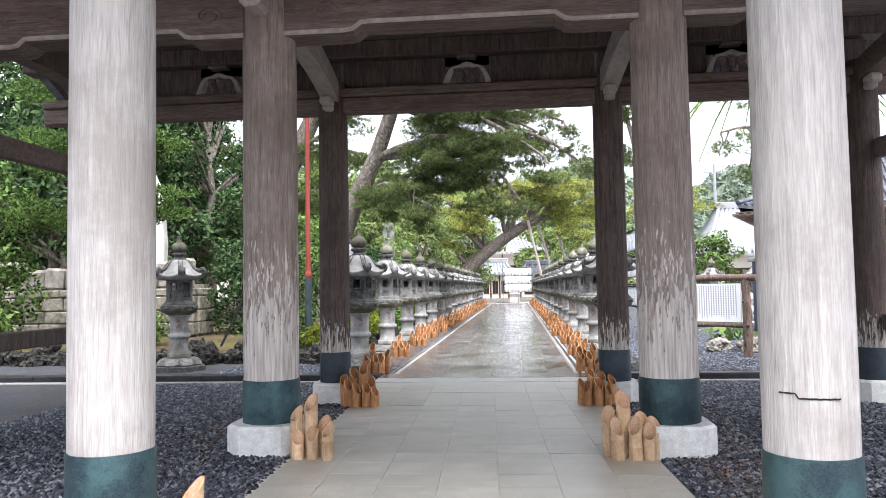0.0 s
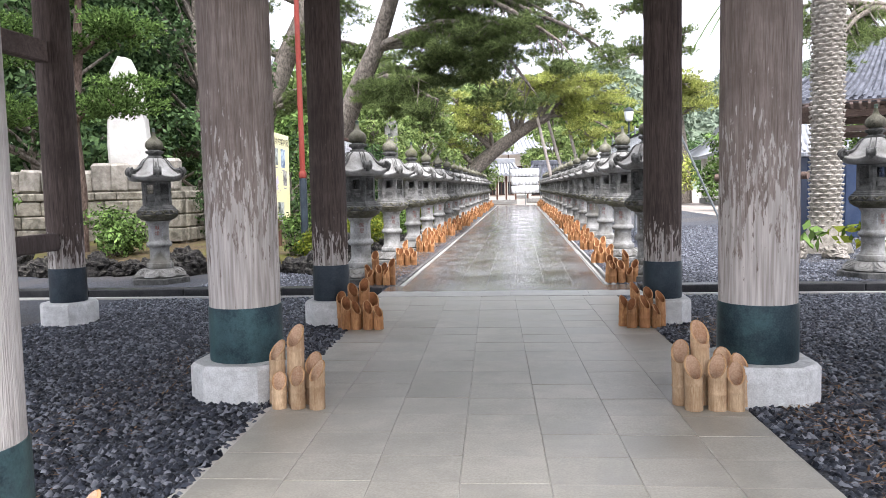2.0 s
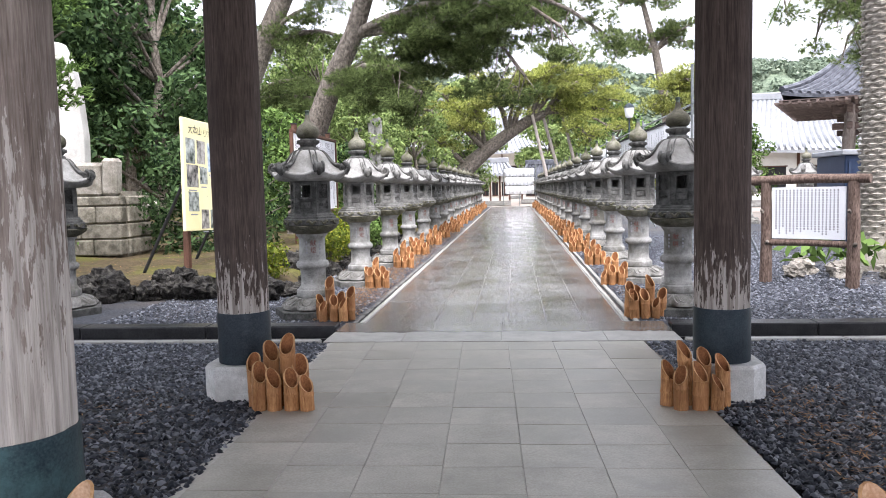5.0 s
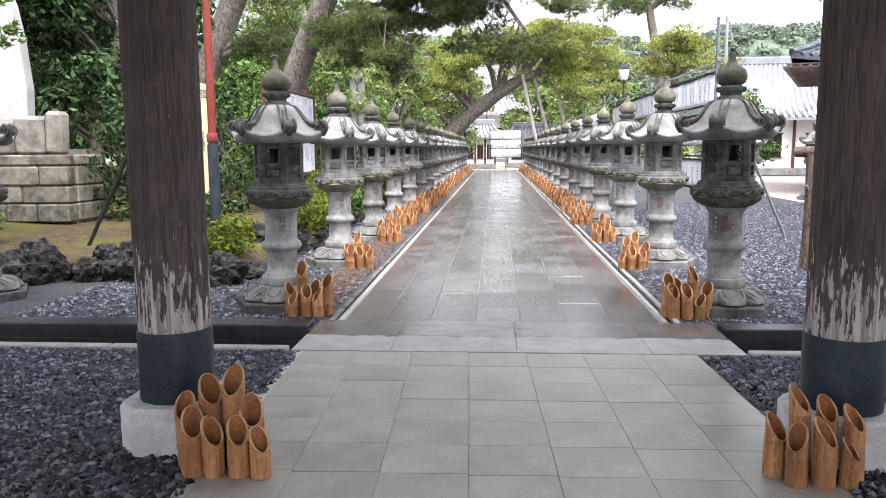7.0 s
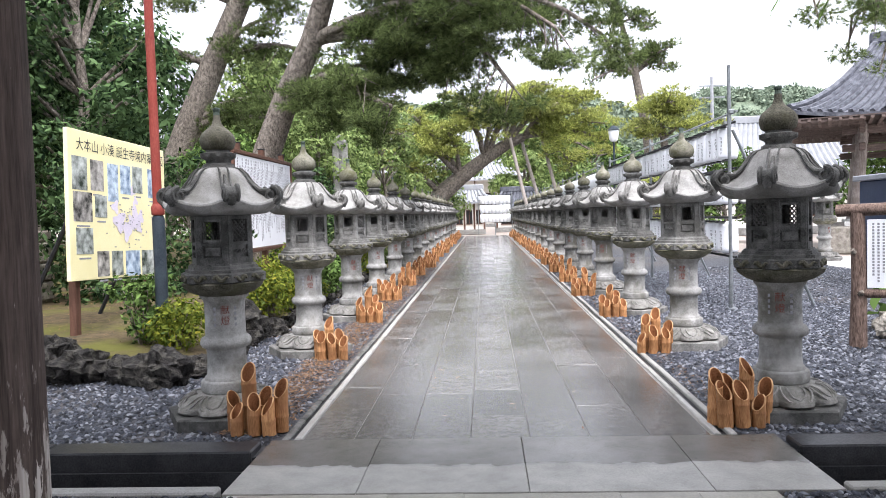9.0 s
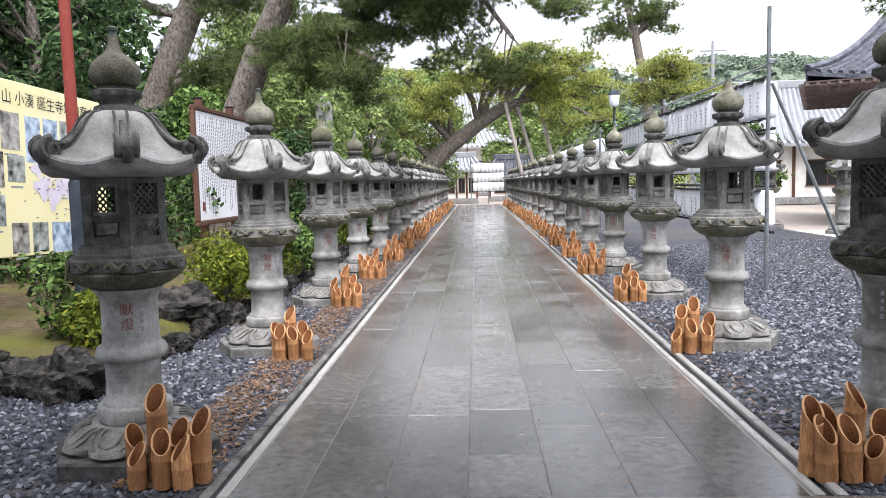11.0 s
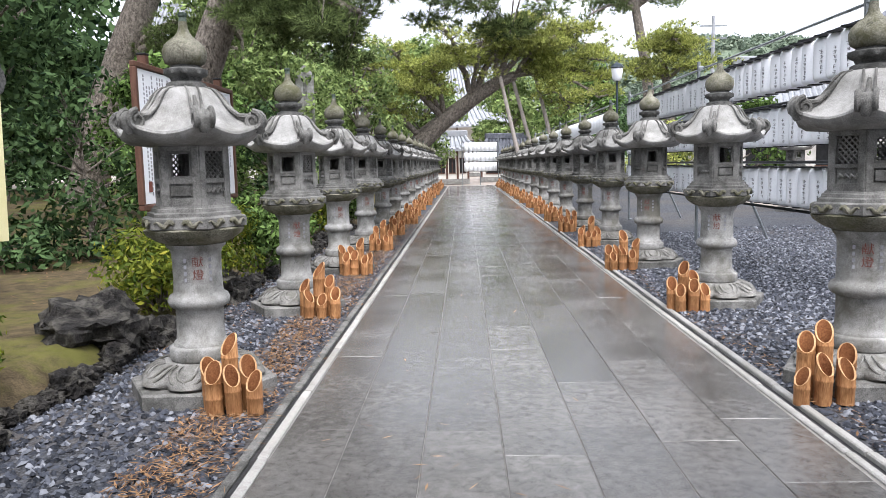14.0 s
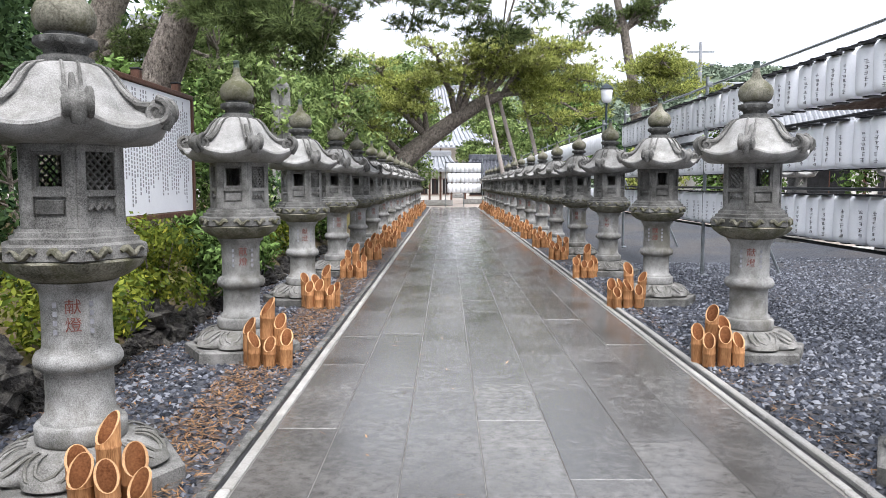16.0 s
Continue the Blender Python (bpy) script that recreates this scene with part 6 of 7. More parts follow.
house(21.0, 56, 15, 8, 3.4, 6.9, PALETILE, "long low house with a pale grey tiled roof")
house(-1.9, 71, 2.5, 2.4, 2.75, 3.7, PALETILE, "small white-walled gate hut with a tiled roof", windows=3, eave=0.5)
house(3.5, 76, 6.0, 3.0, 2.2, 3.6, TILE, "low white-walled building with a tiled roof", windows=3, eave=0.5)
house(-5.0, 112, 26, 18, 6.0, 14.0, PALETILE, "great temple hall with a broad pale tiled roof", windows=8, eave=3.0, hall=True)
house(-26.0, 84, 14, 12, 9.5, 17.0, PALETILE, "tall temple hall among trees with a pale tiled roof", windows=5, eave=2.2, hall=True)


def storage_box():
    o = thing("storage_container", "navy blue sheet metal container with a pale flat lid", "container", pose(8.95, 22.0, 0, 0, 0, -3))
    part("body", Build().box(0, 0, 1.05, 3.6, 1.8, 2.1, chamfer=0.02).mesh("body", NAVY), o)
    for k in range(9):
        part("rib", Build().box(-1.7 + 0.42 * k, -0.915, 1.0, 0.05, 0.03, 1.9).mesh("rib", NAVY), o)
    part("lid", Build().box(0, 0, 2.16, 3.8, 2.0, 0.12, chamfer=0.02).mesh("lid", PALETILE), o, "pale lid")


storage_box()


def lamp_post(x, y):
    o = thing("street_lamp", "dark green lamp post with a pale lantern head", "street lamp", pose(x, y, 0))
    part("post", Build().lathe([(0.12, 0), (0.09, 0.5), (0.06, 0.6), (0.05, 5.2)], 12).mesh("post", TEALDARK, True), o)
    part("head", Build().lathe([(0.12, 5.2), (0.22, 5.3), (0.28, 5.75), (0.2, 5.8)], 8).mesh("head", PAPER, True, 50), o, "pale glazed head")
    part("cap", Build().lathe([(0.34, 5.8), (0.2, 5.95), (0.03, 6.05)], 8).mesh("cap", TEALDARK), o)


lamp_post(6.2, 46.5)
o = thing("utility_pole", "pale concrete utility pole with cross arms", "pole", pose(19.5, 74, 0))
part("shaft", Build().lathe([(0.2, 0), (0.13, 13)], 12).mesh("shaft", PALETILE, True), o)
for z in (11.2, 12.2):
    part("cross_arm", Build().box(0, 0, z, 2.2, 0.12, 0.12).mesh("cross_arm", STEEL), o)
part("insulators", Build().box(-0.9, 0, 12.36, 0.12, 0.12, 0.2).box(0.9, 0, 12.36, 0.12, 0.12, 0.2).mesh("insulators", PAPER), o)


# ---- palm and planting by the log sign ----
def palm():
    x, y = 6.05, 17.3
    o = thing("palm_tree", "thick-trunked palm with diamond leaf scars", "palm tree", pose(x, y, 0.1))
    b = Build()
    b.lathe([(0.55, -0.1), (0.46, 0.12), (0.32, 0.42), (0.29, 0.8), (0.28, 6.6)], 20)
    trunk = part("trunk", b.mesh("trunk", PALEROCK, True), o)
    sc = Build()
    for row in range(66):
        for c in range(9):
            a = 2 * math.pi * (c + 0.5 * (row % 2)) / 9
            zz = 0.45 + row * 0.094
            p = Vector((0.30 * math.cos(a), 0.30 * math.sin(a), zz))
            t = Vector((-math.sin(a), math.cos(a), 0))
            up, n = Vector((0, 0, 1)), Vector((math.cos(a), math.sin(a), 0))
            sc.add([p - t * 0.11 - n * 0.02, p - up * 0.05 + n * 0.02, p + t * 0.11 - n * 0.02, p + up * 0.035 - n * 0.02, p + n * 0.055 + up * 0.012], [(0, 1, 4), (1, 2, 4), (2, 3, 4), (3, 0, 4)])
    tagged(part("leaf_scars", sc.mesh("leaf_scars", PALEROCK), trunk), kind="stuff")
    rr = random.Random(3)
    for k in range(22):
        a, lean = 2 * math.pi * k / 22 + rr.uniform(-0.1, 0.1), rr.uniform(-0.1, 0.9)
        line = [Vector((math.cos(a) * 2.6 * t, math.sin(a) * 2.6 * t, 6.6 + lean * 2 * t - 2.2 * t * t)) for t in [i / 10 for i in range(11)]]
        fr = Build().tube(line, [0.04 * (1 - 0.08 * i) for i in range(11)], 5)
        for i in range(1, 11):
            for s in (-1, 1):
                for q in (0, 0.5):
                    p = line[i - 1].lerp(line[i], q)
                    side = Vector((-math.sin(a), math.cos(a), 0)) * s
                    e = p + side * 0.42 * math.sin(0.3 + i * 0.25) + (line[i] - line[i - 1]) * 1.2 + Vector((0, 0, -0.12))
                    fr.add([p, p + Vector((0, 0, 0.03)), e], [(0, 1, 2)])
        part("frond", fr.mesh("frond", LEAF), o)
    for i, (dx, dy, s) in enumerate(((-1.0, -1.1, 0.3), (-0.3, -1.3, 0.26), (0.5, -1.2, 0.3), (-1.5, -0.6, 0.25), (1.1, -0.8, 0.35), (-1.75, -1.0, 0.2))):
        rock(x + dx, y + dy, 0.1, s, s * 0.8, s * 0.65, 500 + i, PALEROCK, "pale rounded rock round the palm bed", "rocks of the palm bed")
    for i, (dx, dy, mt) in enumerate(((-0.75, -0.75, LEAF), (-1.35, -0.4, LEAF), (0.2, -0.95, AZALEA), (0.9, -0.6, LEAF))):
        v, f = leaf_arrays([(x + dx, y + dy, 0.42, 0.42, 0.4, 0.26)], 260, 0.15, 40 + i)
        tagged(new("bed_plant", soup("bed_plant", v, f, mt)), "broad-leaved green plant at the palm's foot", "plant")


palm()


# ---- trees ----
T = [(-6.95, 26.5, 0.1), (-6.75, 26.4, 2.0), (-6.25, 26.3, 3.5), (-5.7, 26.2, 4.75), (-4.95, 26.1, 6.2), (-4.2, 25.6, 8.0), (-3.2, 25.2, 9.8)]
pine("leaning grey-brown pine with drooping needle boughs over the walk", T, [0.44, 0.39, 0.35, 0.33, 0.29, 0.24, 0.16],
     [(4, (-0.4, 23.6, 6.2), (0, 0, 0.5)), (5, (0.8, 25.0, 6.8), (0, 0, 0.6)), (5, (-1.6, 27.5, 5.9), (0, 0, 0.5)), (6, (1.8, 23.2, 8.2), (0, 0, 0.4)),
      (3, (-3.3, 24.3, 4.9), (0, 0, 0.3)), (4, (-1.4, 25.0, 5.0), (0, 0, 0.5)), (5, (1.9, 26.5, 7.4), (0, 0, 0.5)), (6, (-0.6, 22.0, 8.0), (0, 0, 0.4)), (6, (-5.0, 22.4, 8.8), (0, 0, 0.4)), (3, (-3.1, 26.6, 5.6), (0, 0, 0.3)),
      (5, (2.1, 24.0, 5.6), (0, 0, 0.7)), (5, (0.1, 24.0, 4.5), (0, 0, 0.9)), (5, (1.0, 23.2, 5.6), (0, 0, 0.6)), (3, (-2.7, 24.2, 4.2), (0, 0, 0.4)), (4, (-0.6, 24.6, 5.6), (0, 0, 0.5))],
     NEEDLE, 31, per=330, length=0.17, pad=(0.48, 0.15), pads_each=27, hang=0.85, width=0.042, needles=15, twig_r=0.022)
T = [(-14.0, 36, 0.1), (-13.2, 36, 3.0), (-12.2, 36, 5.3), (-11.15, 36, 7.7), (-10.0, 36, 10.1), (-9.2, 35.8, 12.6)]
pine("tall leaning pine with a thick fissured trunk behind the boards", T, [0.62, 0.56, 0.53, 0.50, 0.44, 0.3],
     [(3, (-7.0, 35.5, 8.0), (0, 0, 0.5)), (4, (-13.6, 34.0, 10.2), (0, 0, 0.4)), (4, (-6.6, 34.4, 10.6), (0, 0, 0.6)), (5, (-12.5, 34.0, 12.4), (0, 0, 0.4)), (3, (-14.5, 35.5, 8.6), (0, 0, 0.3)), (5, (-6.0, 34.0, 12.6), (0, 0, 0.4)), (2, (-9.0, 35.5, 6.4), (0, 0, 0.4)), (3, (-8.4, 35.0, 9.3), (0, 0, 0.4)), (4, (-7.8, 35.2, 9.8), (0, 0, 0.4)), (2, (-8.2, 35.4, 5.4), (0, 0, 0.4))],
     NEEDLE, 32, per=150, length=0.2, pad=(0.65, 0.2), pads_each=14, hang=0.8, width=0.045, needles=16, twig_r=0.025)
T = [(-4.2, 50, 0.0), (-3.8, 50, 1.6), (-3.1, 50, 2.8), (-1.9, 50, 3.8), (-0.5, 49.8, 4.8), (0.8, 49.6, 5.6), (1.7, 49.5, 5.9)]
CENTRE = pine("great leaning old pine propped over the end of the avenue", T, [0.62, 0.58, 0.52, 0.46, 0.40, 0.32, 0.24],
     [(6, (6.0, 48.5, 6.4), (0, 0, 0.4)), (5, (4.4, 48.0, 7.9), (0, 0, 0.8)), (6, (4.6, 51.0, 5.9), (0, 0, 0.5)), (4, (2.2, 47.5, 8.4), (0, 0, 0.7)), (3, (-4.9, 49.0, 7.6), (0, 0, 0.4)), (3, (-5.9, 49.0, 6.4), (0, 0, 0.6)),
      (2, (-6.2, 48.0, 5.0), (0, 0, 0.5)), (5, (0.6, 48.0, 8.0), (0, 0, 0.4)), (6, (3.4, 47.0, 7.4), (0, 0, 0.4)), (4, (-1.8, 47.2, 7.9), (0, 0, 0.5)), (6, (6.4, 49.8, 7.2), (0, 0, 0.6)), (3, (-4.6, 47.6, 5.6), (0, 0, 0.4)),
      (6, (5.6, 48.0, 4.6), (0, 0, 0.6)), (6, (4.3, 48.6, 4.2), (0, 0, 0.7)), (6, (6.2, 49.0, 5.5), (0, 0, 0.5)), (3, (-2.6, 48.0, 6.6), (0, 0, 0.5)), (4, (0.0, 47.5, 7.3), (0, 0, 0.4)), (5, (2.6, 47.6, 8.5), (0, 0, 0.5)), (6, (5.0, 48.0, 7.8), (0, 0, 0.5))],
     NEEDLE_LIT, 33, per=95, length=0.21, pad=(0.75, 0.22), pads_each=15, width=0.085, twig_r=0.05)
for k, (x0, y0, x1, z1) in enumerate(((3.1, 49.3, 1.5, 6.0), (2.2, 48.6, 0.9, 5.8), (4.1, 49.0, 2.6, 6.2))):
    ob = thing("tree_prop", "grey wooden prop holding up the leaning pine", "prop", data=Build().tube([(x0, y0, -0.1), (x1, y0 + 0.3, z1)], [0.11, 0.09], 8).mesh("tree_prop", PALEWOOD, True), group="props of the old pine")
T = [(11.6, 61, 0), (11.3, 61, 4.5), (11.0, 61, 7.5), (10.3, 61, 11.2), (9.4, 61, 14.8), (8.9, 61, 17.2)]
pine("tall thin pine with separate needle pads against the sky", T, [0.42, 0.38, 0.34, 0.27, 0.18, 0.08],
     [(5, (9.9, 60, 17.4), (0, 0, 0.2)), (4, (11.0, 60, 14.2), (0, 0, 0.4)), (4, (7.7, 60.5, 14.6), (0, 0, 0.3)), (3, (7.3, 60, 10.8), (0, 0, 0.4)), (3, (12.8, 61, 11.7), (0, 0, 0.5)), (4, (8.0, 60, 16.4), (0, 0, 0.2)), (3, (12.2, 60, 12.6), (0, 0, 0.3)), (3, (8.2, 60.4, 12.0), (0, 0, 0.3)), (3, (11.6, 60.4, 12.9), (0, 0, 0.3))],
     NEEDLE, 34, per=170, length=0.24, pad=(0.55, 0.34), pads_each=11, width=0.085, twig_r=0.06)
T = [(12.0, 58, 0), (11.8, 58, 3.5), (11.5, 58, 6.3), (11.3, 58, 8.0)]
pine("rounded dark green pine before the hills", T, [0.42, 0.36, 0.26, 0.12],
     [(3, (13.0, 57, 8.0), (0, 0, 0.3)), (3, (9.9, 57, 8.0), (0, 0, 0.3)), (2, (13.4, 57, 7.2), (0, 0, 0.3)), (2, (9.4, 57, 7.0), (0, 0, 0.3)), (3, (11.4, 56, 8.5), (0, 0, 0.2))],
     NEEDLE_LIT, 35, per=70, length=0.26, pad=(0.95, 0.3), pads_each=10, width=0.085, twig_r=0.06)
pine("pine leaning over the palm, needle sprays at its tips", [(11.5, 25.5, 0), (11.4, 25.5, 3.5), (11.0, 25.2, 6.5), (10.4, 25.0, 9.0)], [0.3, 0.26, 0.2, 0.12],
     [(2, (7.8, 24.6, 5.9), (0, 0, 0.4)), (3, (7.0, 24.0, 7.4), (0, 0, 0.4)), (2, (8.6, 23.5, 5.3), (0, 0, 0.4)), (3, (8.6, 23.0, 7.6), (0, 0, 0.3)), (2, (9.4, 24.5, 6.2), (0, 0, 0.3)), (2, (6.7, 24.0, 6.3), (0, 0, 0.3)), (2, (8.3, 24.0, 5.2), (0, 0, 0.5)), (3, (8.2, 24.2, 6.0), (0, 0, 0.3))],
     NEEDLE, 36, per=300, length=0.17, pad=(0.40, 0.15), pads_each=11, hang=1.1, width=0.035, needles=16)
# cloud-pruned evergreen by the old wall
T = [(-9.6, 16.1, 0.2), (-9.5, 16.0, 1.6), (-9.55, 16.0, 3.0), (-9.35, 16.0, 4.4), (-9.2, 15.9, 5.6)]
PRUNED = pine("cloud-pruned evergreen with flat green pads by the wall", T, [0.17, 0.15, 0.13, 0.1, 0.06],
     [(2, (-8.2, 15.6, 3.5), (0, 0, 0.2)), (3, (-8.0, 15.8, 4.7), (0, 0, 0.2)), (3, (-10.8, 15.4, 4.6), (0, 0, 0.2)), (4, (-8.9, 15.6, 6.0), (0, 0, 0.2)), (2, (-10.9, 15.7, 3.2), (0, 0, 0.2)), (4, (-10.2, 15.9, 5.9), (0, 0, 0.2))],
     LEAF, 37, per=480, length=0.1, pad=(0.72, 0.22), pads_each=5, width=0.16, twig_r=0.03)

for c in PRUNED.children:
    if c.name.startswith(("trunk", "limb")):
        c.data.materials[0] = LOGWOOD
broadleaf("large glossy evergreen bush beside the gate", -13.2, 15.2, 4.6, 2.3, 51, LEAF, 520, 0.075, 0.1, low=0.1, blobs=20)
broadleaf("dense evergreen tree behind the old wall", -14.5, 22.5, 9.0, 3.4, 52, LEAF_DARK, 260, 0.11, 0.2, 0.25, blobs=22)
broadleaf("dense dark evergreen tree", -11.7, 27.0, 10.5, 3.3, 53, LEAF_DARK, 260, 0.11, 0.2, 0.25, blobs=24)
broadleaf("dense dark evergreen tree", -18.5, 28.0, 12.5, 4.2, 54, LEAF_DARK, 170, 0.14, 0.2, 0.3, blobs=24)
broadleaf("broad evergreen tree behind the notice boards", -9.4, 32.5, 4.4, 2.2, 55, LEAF, 240, 0.11, 0.2, 0.2, blobs=18)
broadleaf("light green maple among the trees", -10.8, 44.0, 9.8, 3.2, 56, LEAF_LIGHT, 200, 0.13, 0.2, 0.2, blobs=20)
broadleaf("light green tree beside the avenue", -7.4, 42.0, 5.6, 2.2, 57, LEAF_LIGHT, 220, 0.12, 0.2, 0.15, blobs=16)
broadleaf("light green tree beside the avenue", -6.6, 55.0, 7.6, 2.6, 58, LEAF_LIGHT, 170, 0.15, 0.1, 0.2, blobs=18)
# the next two bushes use dark leaves in place of overhead tree shade
broadleaf("leafy green bush behind the map board", -8.0, 20.8, 2.7, 1.5, 59, LEAF_DARK, 520, 0.07, 0.2, 0.06, low=0.05, blobs=16)
broadleaf("leafy green bush behind the map board", -6.9, 22.6, 2.9, 1.2, 60, LEAF_DARK, 520, 0.07, 0.2, 0.06, low=0.05, blobs=14)
broadleaf("light green tree behind the lantern row", -7.2, 37.0, 5.4, 2.0, 71, LEAF_LIGHT, 260, 0.11, 0.2, 0.15, low=0.1, blobs=18)
broadleaf("light green maple behind the lantern row", -5.6, 45.5, 6.6, 2.1, 72, LEAF_LIGHT, 240, 0.12, 0.2, 0.15, low=0.1, blobs=18)
broadleaf("green tree near the old pine", -9.4, 50.0, 10.5, 3.2, 73, LEAF_LIGHT, 170, 0.15, 0.1, 0.2, low=0.1, blobs=22)
broadleaf("green tree behind the old pine", -3.6, 60.5, 9.6, 3.0, 74, LEAF_LIGHT, 150, 0.16, 0, 0.2, blobs=20)
broadleaf("green tree behind the old pine", 3.6, 84.0, 10.0, 4.0, 75, LEAF_LIGHT, 110, 0.2, 0, 0.25, blobs=20)
broadleaf("dense bush behind the text board", -7.6, 28.5, 3.4, 1.6, 76, LEAF, 420, 0.08, 0.2, 0.06, low=0.05, blobs=16)
broadleaf("dense bush behind the text board", -6.4, 31.5, 3.0, 1.3, 77, LEAF_DARK, 420, 0.08, 0.2, 0.06, low=0.05, blobs=14)
broadleaf("dark evergreen tree beyond the wall", -22.0, 20.0, 11.0, 4.2, 61, LEAF_DARK, 150, 0.14, 0.2, 0.3, blobs=24)
broadleaf("tall evergreen tree beyond the halls", -20.5, 42.0, 14.0, 5.0, 62, LEAF_DARK, 110, 0.18, 0.1, 0.35, blobs=26)
broadleaf("tall evergreen tree beyond the halls", -17.0, 62.0, 11.0, 5.0, 63, LEAF, 100, 0.2, 0.1, 0.35, blobs=26)
broadleaf("green tree at the end of the avenue", 5.5, 64.0, 7.0, 2.6, 64, LEAF_LIGHT, 130, 0.17, 0, 0.2, blobs=16)
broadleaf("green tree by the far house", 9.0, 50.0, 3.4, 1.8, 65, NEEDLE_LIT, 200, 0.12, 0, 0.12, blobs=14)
broadleaf("clipped green tree by the bell tower", 11.2, 44.0, 4.2, 2.0, 66, LEAF, 200, 0.12, 0, 0.12, blobs=14)
broadleaf("green tree beyond the bell tower", 20.0, 46.0, 7.0, 3.2, 67, LEAF, 130, 0.16, 0, 0.2, blobs=16)
broadleaf("green tree beyond the bell tower", 8.5, 72.0, 9.0, 3.6, 68, LEAF, 100, 0.2, 0, 0.2, blobs=18)


# ---- far woods and hills ----
def far_woods():
    rr = random.Random(14)
    bl = []
    for k in range(90):
        x, y = rr.uniform(-62, -24), rr.uniform(8, 130)
        s = rr.uniform(2.5, 4.5)
        for q in range(3):
            bl.append((x + rr.uniform(-1.5, 1.5), y, rr.uniform(2, 13), s, s, s * 0.7))
    for k in range(70):
        x, y = rr.uniform(-50, 40), rr.uniform(128, 150)
        s = rr.uniform(3, 6)
        bl.append((x, y, rr.uniform(3, 9 if x > 2 else 17), s, s, s * 0.7))
    v, f = leaf_arrays(bl, 26, 0.42, 15)
    tagged(new("far_woods", soup("far_woods", v, f, LEAF_DARK)), "dense dark green woods behind the temple grounds", "woods", kind="stuff")


far_woods()


def hills():
    n, k = 170, 46
    vs, fs = [], []
    for j in range(k + 1):
        for i in range(n + 1):
            x, y = -260 + 620 * i / n, 190 + 190 * j / k
            ridge = 36 + 11 * math.exp(-((x - 30) / 24) ** 2) + 10 * math.exp(-((x - 88) / 14) ** 2) + 11 * math.exp(-((x - 116) / 20) ** 2) + 10 * math.exp(-((x + 40) / 60) ** 2) + 8 * math.exp(-((x - 190) / 40) ** 2)
            t = j / k
            z = ridge * math.sin(min(1.0, t * 1.5) * math.pi / 2) - 3
            z += 3.2 * noise.noise(Vector((x * 0.05, y * 0.05, 1))) * t + 2.6 * abs(noise.noise(Vector((x * 0.17, y * 0.17, 5)))) + 1.3 * noise.noise(Vector((x * 0.45, y * 0.45, 3)))
            vs.append((x, y, z))
    for j in range(k):
        for i in range(n):
            a = j * (n + 1) + i
            fs.append((a, a + 1, a + n + 2, a + n + 1))
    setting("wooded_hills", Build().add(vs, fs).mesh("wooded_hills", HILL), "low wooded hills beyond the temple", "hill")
    rr = np.random.default_rng(8)
    bl = []
    for q in range(900):
        x, t = rr.uniform(-60, 210), rr.uniform(0.05, 0.72)
        ridge = 36 + 11 * math.exp(-((x - 30) / 24) ** 2) + 10 * math.exp(-((x - 88) / 14) ** 2) + 11 * math.exp(-((x - 116) / 20) ** 2) + 10 * math.exp(-((x + 40) / 60) ** 2) + 8 * math.exp(-((x - 190) / 40) ** 2)
        z = ridge * math.sin(min(1.0, t * 1.5) * math.pi / 2) - 2
        s = rr.uniform(2.2, 4.5)
        bl.append((x, 190 + 190 * t, z, s, s, s * 0.75))
    # crowns in the haze-paled leaf colour
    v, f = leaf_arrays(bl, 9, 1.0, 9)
    tagged(new("hill_trees", soup("hill_trees", v, f, HAZY_HILLLEAF)), "tree crowns covering the far hills", "woods", kind="stuff")


hills()


# ---- fallen needles and leaves ----
def litter():
    g = np.random.default_rng(17)
    vs = []
    for x0, x1, y0, y1, k in ((-2.8, -2.1, 12.5, 34, 15000), (-4.4, -2.3, 17, 30, 2600), (1.18, 1.5, 12.5, 30, 700), (-10, -4, 15, 24, 2500), (1.3, 2.4, 3.2, 9.5, 1500), (-3.6, -2.3, 3.2, 9.5, 500), (-2.0, 1.0, 12.5, 30, 110)):
        p = np.stack([g.beta(2, 3, k) * (x1 - x0) + x0, g.uniform(y0, y1, k), np.full(k, 0.02)], 1)
        if x0 < -6:
            p[:, 2] = 0.30
        a = g.uniform(0, 2 * math.pi, k)
        l = g.uniform(0.015, 0.05, k)
        d = np.stack([np.cos(a) * l, np.sin(a) * l, g.uniform(-0.004, 0.012, k)], 1)
        s = np.stack([-np.sin(a), np.cos(a), np.zeros(k)], 1) * g.uniform(0.0015, 0.008, (k, 1))
        vs.append(np.stack([p - d - s * 0.3, p - s, p + d, p + s], 1).reshape(-1, 3))
    v = np.concatenate(vs)
    tagged(new("fallen_needles", soup("fallen_needles", v, np.arange(len(v)).reshape(-1, 4), LITTER)), "brown fallen pine needles and leaf scraps", "leaf litter", kind="stuff")


litter()



# ---- paving, laid last ----
def slab_mesh(w, l, mat, name):
    return Build().box(0, 0, -0.05, w, l, 0.1, chamfer=0.0025).mesh(name, mat)


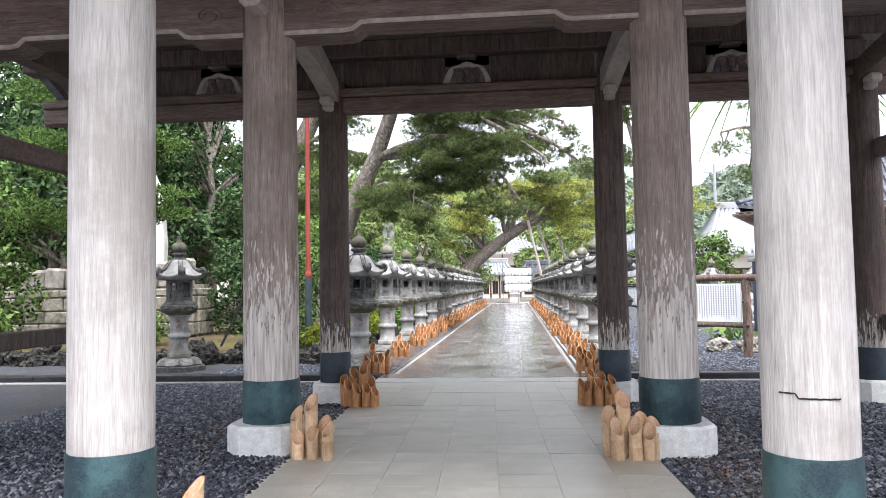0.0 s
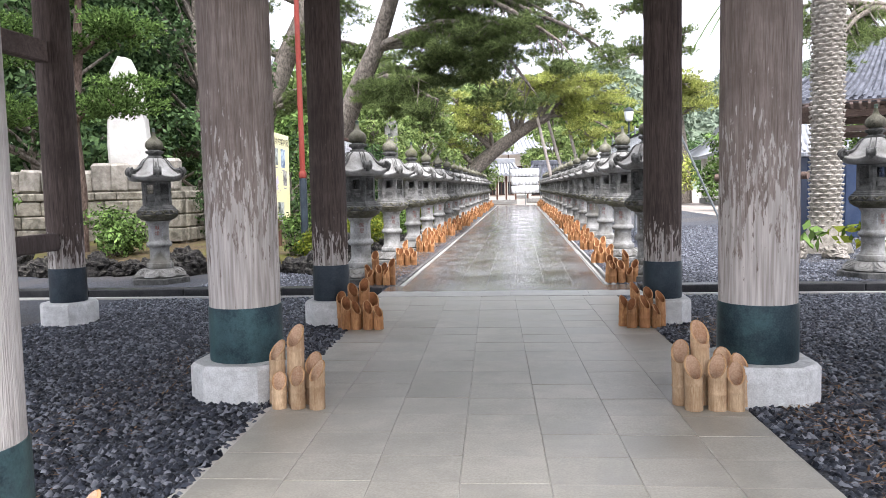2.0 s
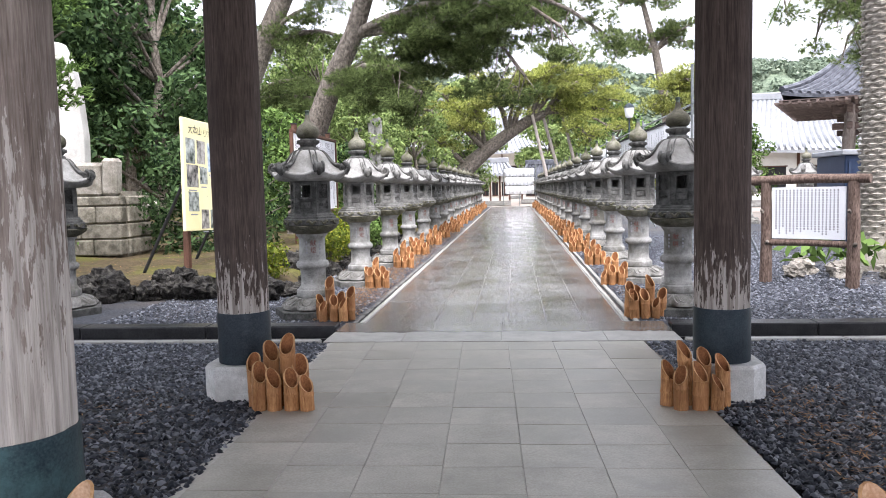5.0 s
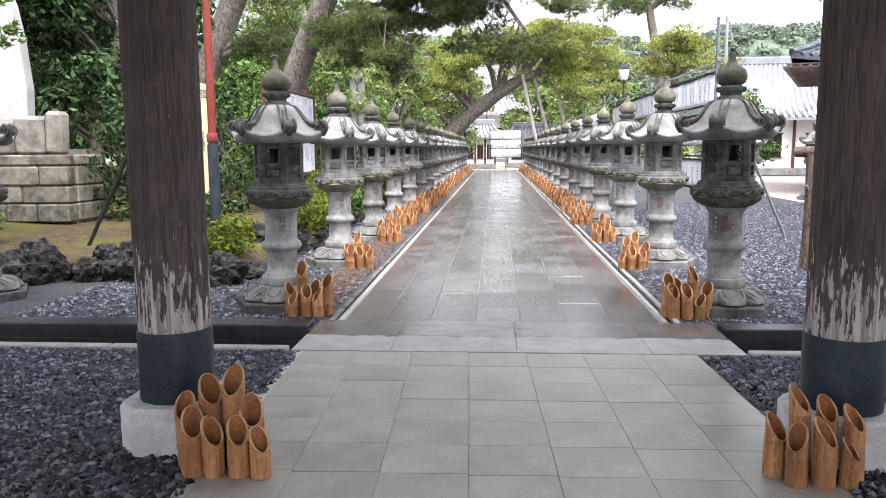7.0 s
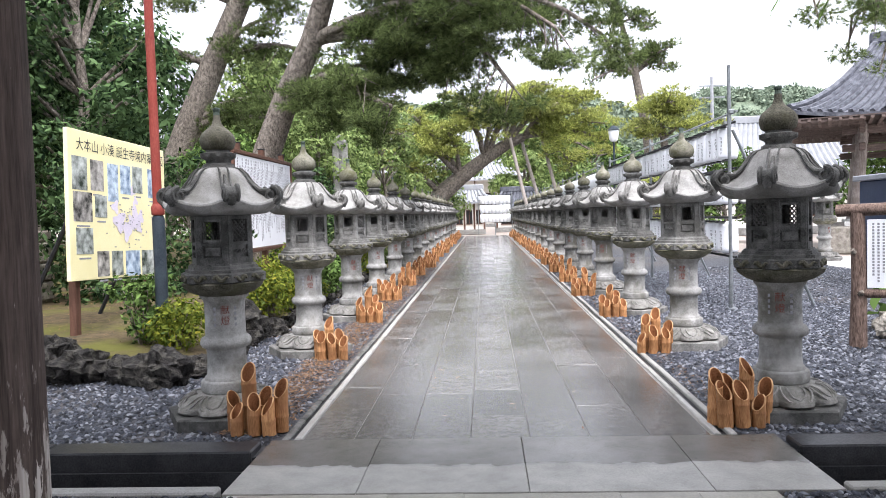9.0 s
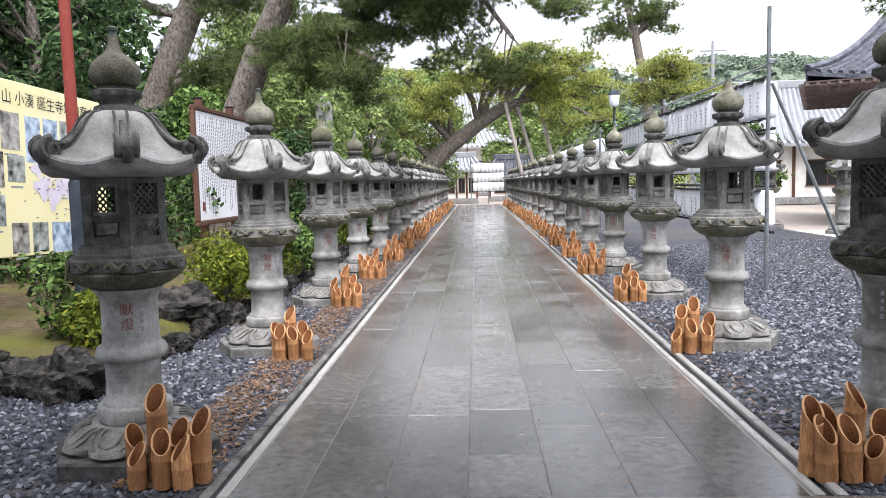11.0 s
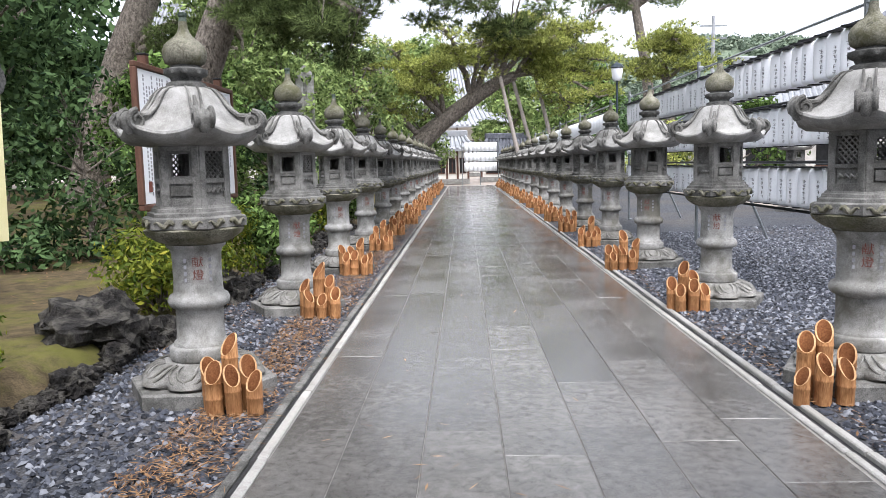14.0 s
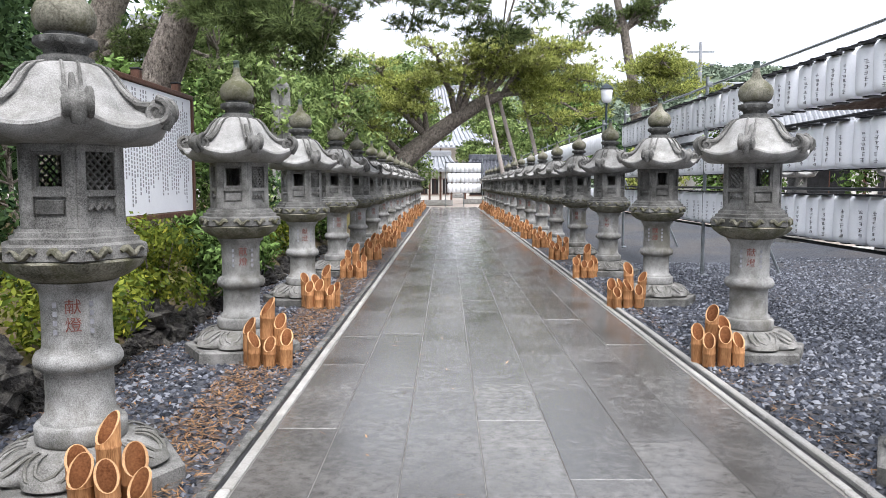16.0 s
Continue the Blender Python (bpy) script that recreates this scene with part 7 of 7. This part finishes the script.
def paving():
    rr = random.Random(11)
    walk_bed = Build()
    walk_bed.add([(gate_x(-10) - 1.62, -10, -0.006), (gate_x(-10) + 1.62, -10, -0.006), (gate_x(11.3) + 1.62, 11.3, -0.006), (gate_x(11.3) - 1.62, 11.3, -0.006)], [(0, 1, 2, 3)])
    floor = setting("gate_paving", walk_bed.mesh("gate_paving", JOINT), "pale dry square stone paving under the gate", "paving")
    tile = slab_mesh(0.4565, 0.3835, DRY, "paving_tile")
    rest = Build()
    for r in range(56):
        y = 11.08 - 0.385 * r
        for c in range(7):
            x = gate_x(y) + 0.055 + (c - 3) * 0.459
            if y > 0.2:
                part("paving_tile", tile, floor, m=pose(x, y, rr.uniform(-0.002, 0.001), 0, 0, 2.0))
            else:
                rest.box(x, y, -0.05, 0.453, 0.376, 0.1)
    tagged(part("far_tiles", rest.mesh("far_tiles", DRY), floor), kind="stuff")
    step = setting("threshold_slabs", Build().box(-0.43, 11.83, -0.12, 3.66, 1.08, 0.2).mesh("threshold_bed", JOINT), "wide wet grey stone slabs bridging the drain", "paving")
    for k, (x, w) in enumerate(((-1.87, 0.82), (-0.93, 1.04), (0.14, 1.08), (1.06, 0.74))):
        part("threshold_slab", Build().box(0, 0, -0.1, w + 0.006, 1.09, 0.2, chamfer=0.003).mesh("threshold_slab", THRESHOLD), step, m=pose(x, 11.83, 0.004))
    bed = Build()
    bed.add([(-2.06, 12.37, -0.006), (1.012, 12.37, -0.006), (1.012, 64, -0.006), (-2.06, 64, -0.006)], [(0, 1, 2, 3)])
    ave = setting("avenue_paving", bed.mesh("avenue_paving", JOINT_WET), "long wet grey stone slabs of the lantern avenue", "paving")
    meshes = {(l, w, m): slab_mesh(w - 0.0045, l - 0.003, m, "paving_slab") for l in (0.62, 0.9, 1.15, 1.4, 1.7, 2.05) for w in (0.39, 0.441) for m in (WET, WET_MIXED)}
    rest = Build()
    edges = [-2.05, -1.66] + [-1.66 + 0.441 * k for k in range(1, 7)]
    for c in range(7):
        x, w = (edges[c] + edges[c + 1]) / 2, 0.39 if c == 0 else 0.441
        y = 12.38
        while y < 62:
            l = rr.choice((0.62, 0.9, 1.15)) if c == 3 else rr.choice((0.9, 1.15, 1.4, 1.7, 2.05))
            if y < 50:
                part("paving_slab", meshes[l, w, WET_MIXED if c == 3 or rr.random() < 0.15 else WET], ave, m=pose(x, y + l / 2, rr.uniform(-0.002, 0.002), rr.uniform(-0.12, 0.12), rr.uniform(-0.22, 0.22), 0))
            else:
                rest.box(x, y + l / 2, -0.05, w - 0.008, l - 0.008, 0.1)
            y += l
    tagged(part("far_slabs", rest.mesh("far_slabs", WET), ave), kind="stuff")


paving()
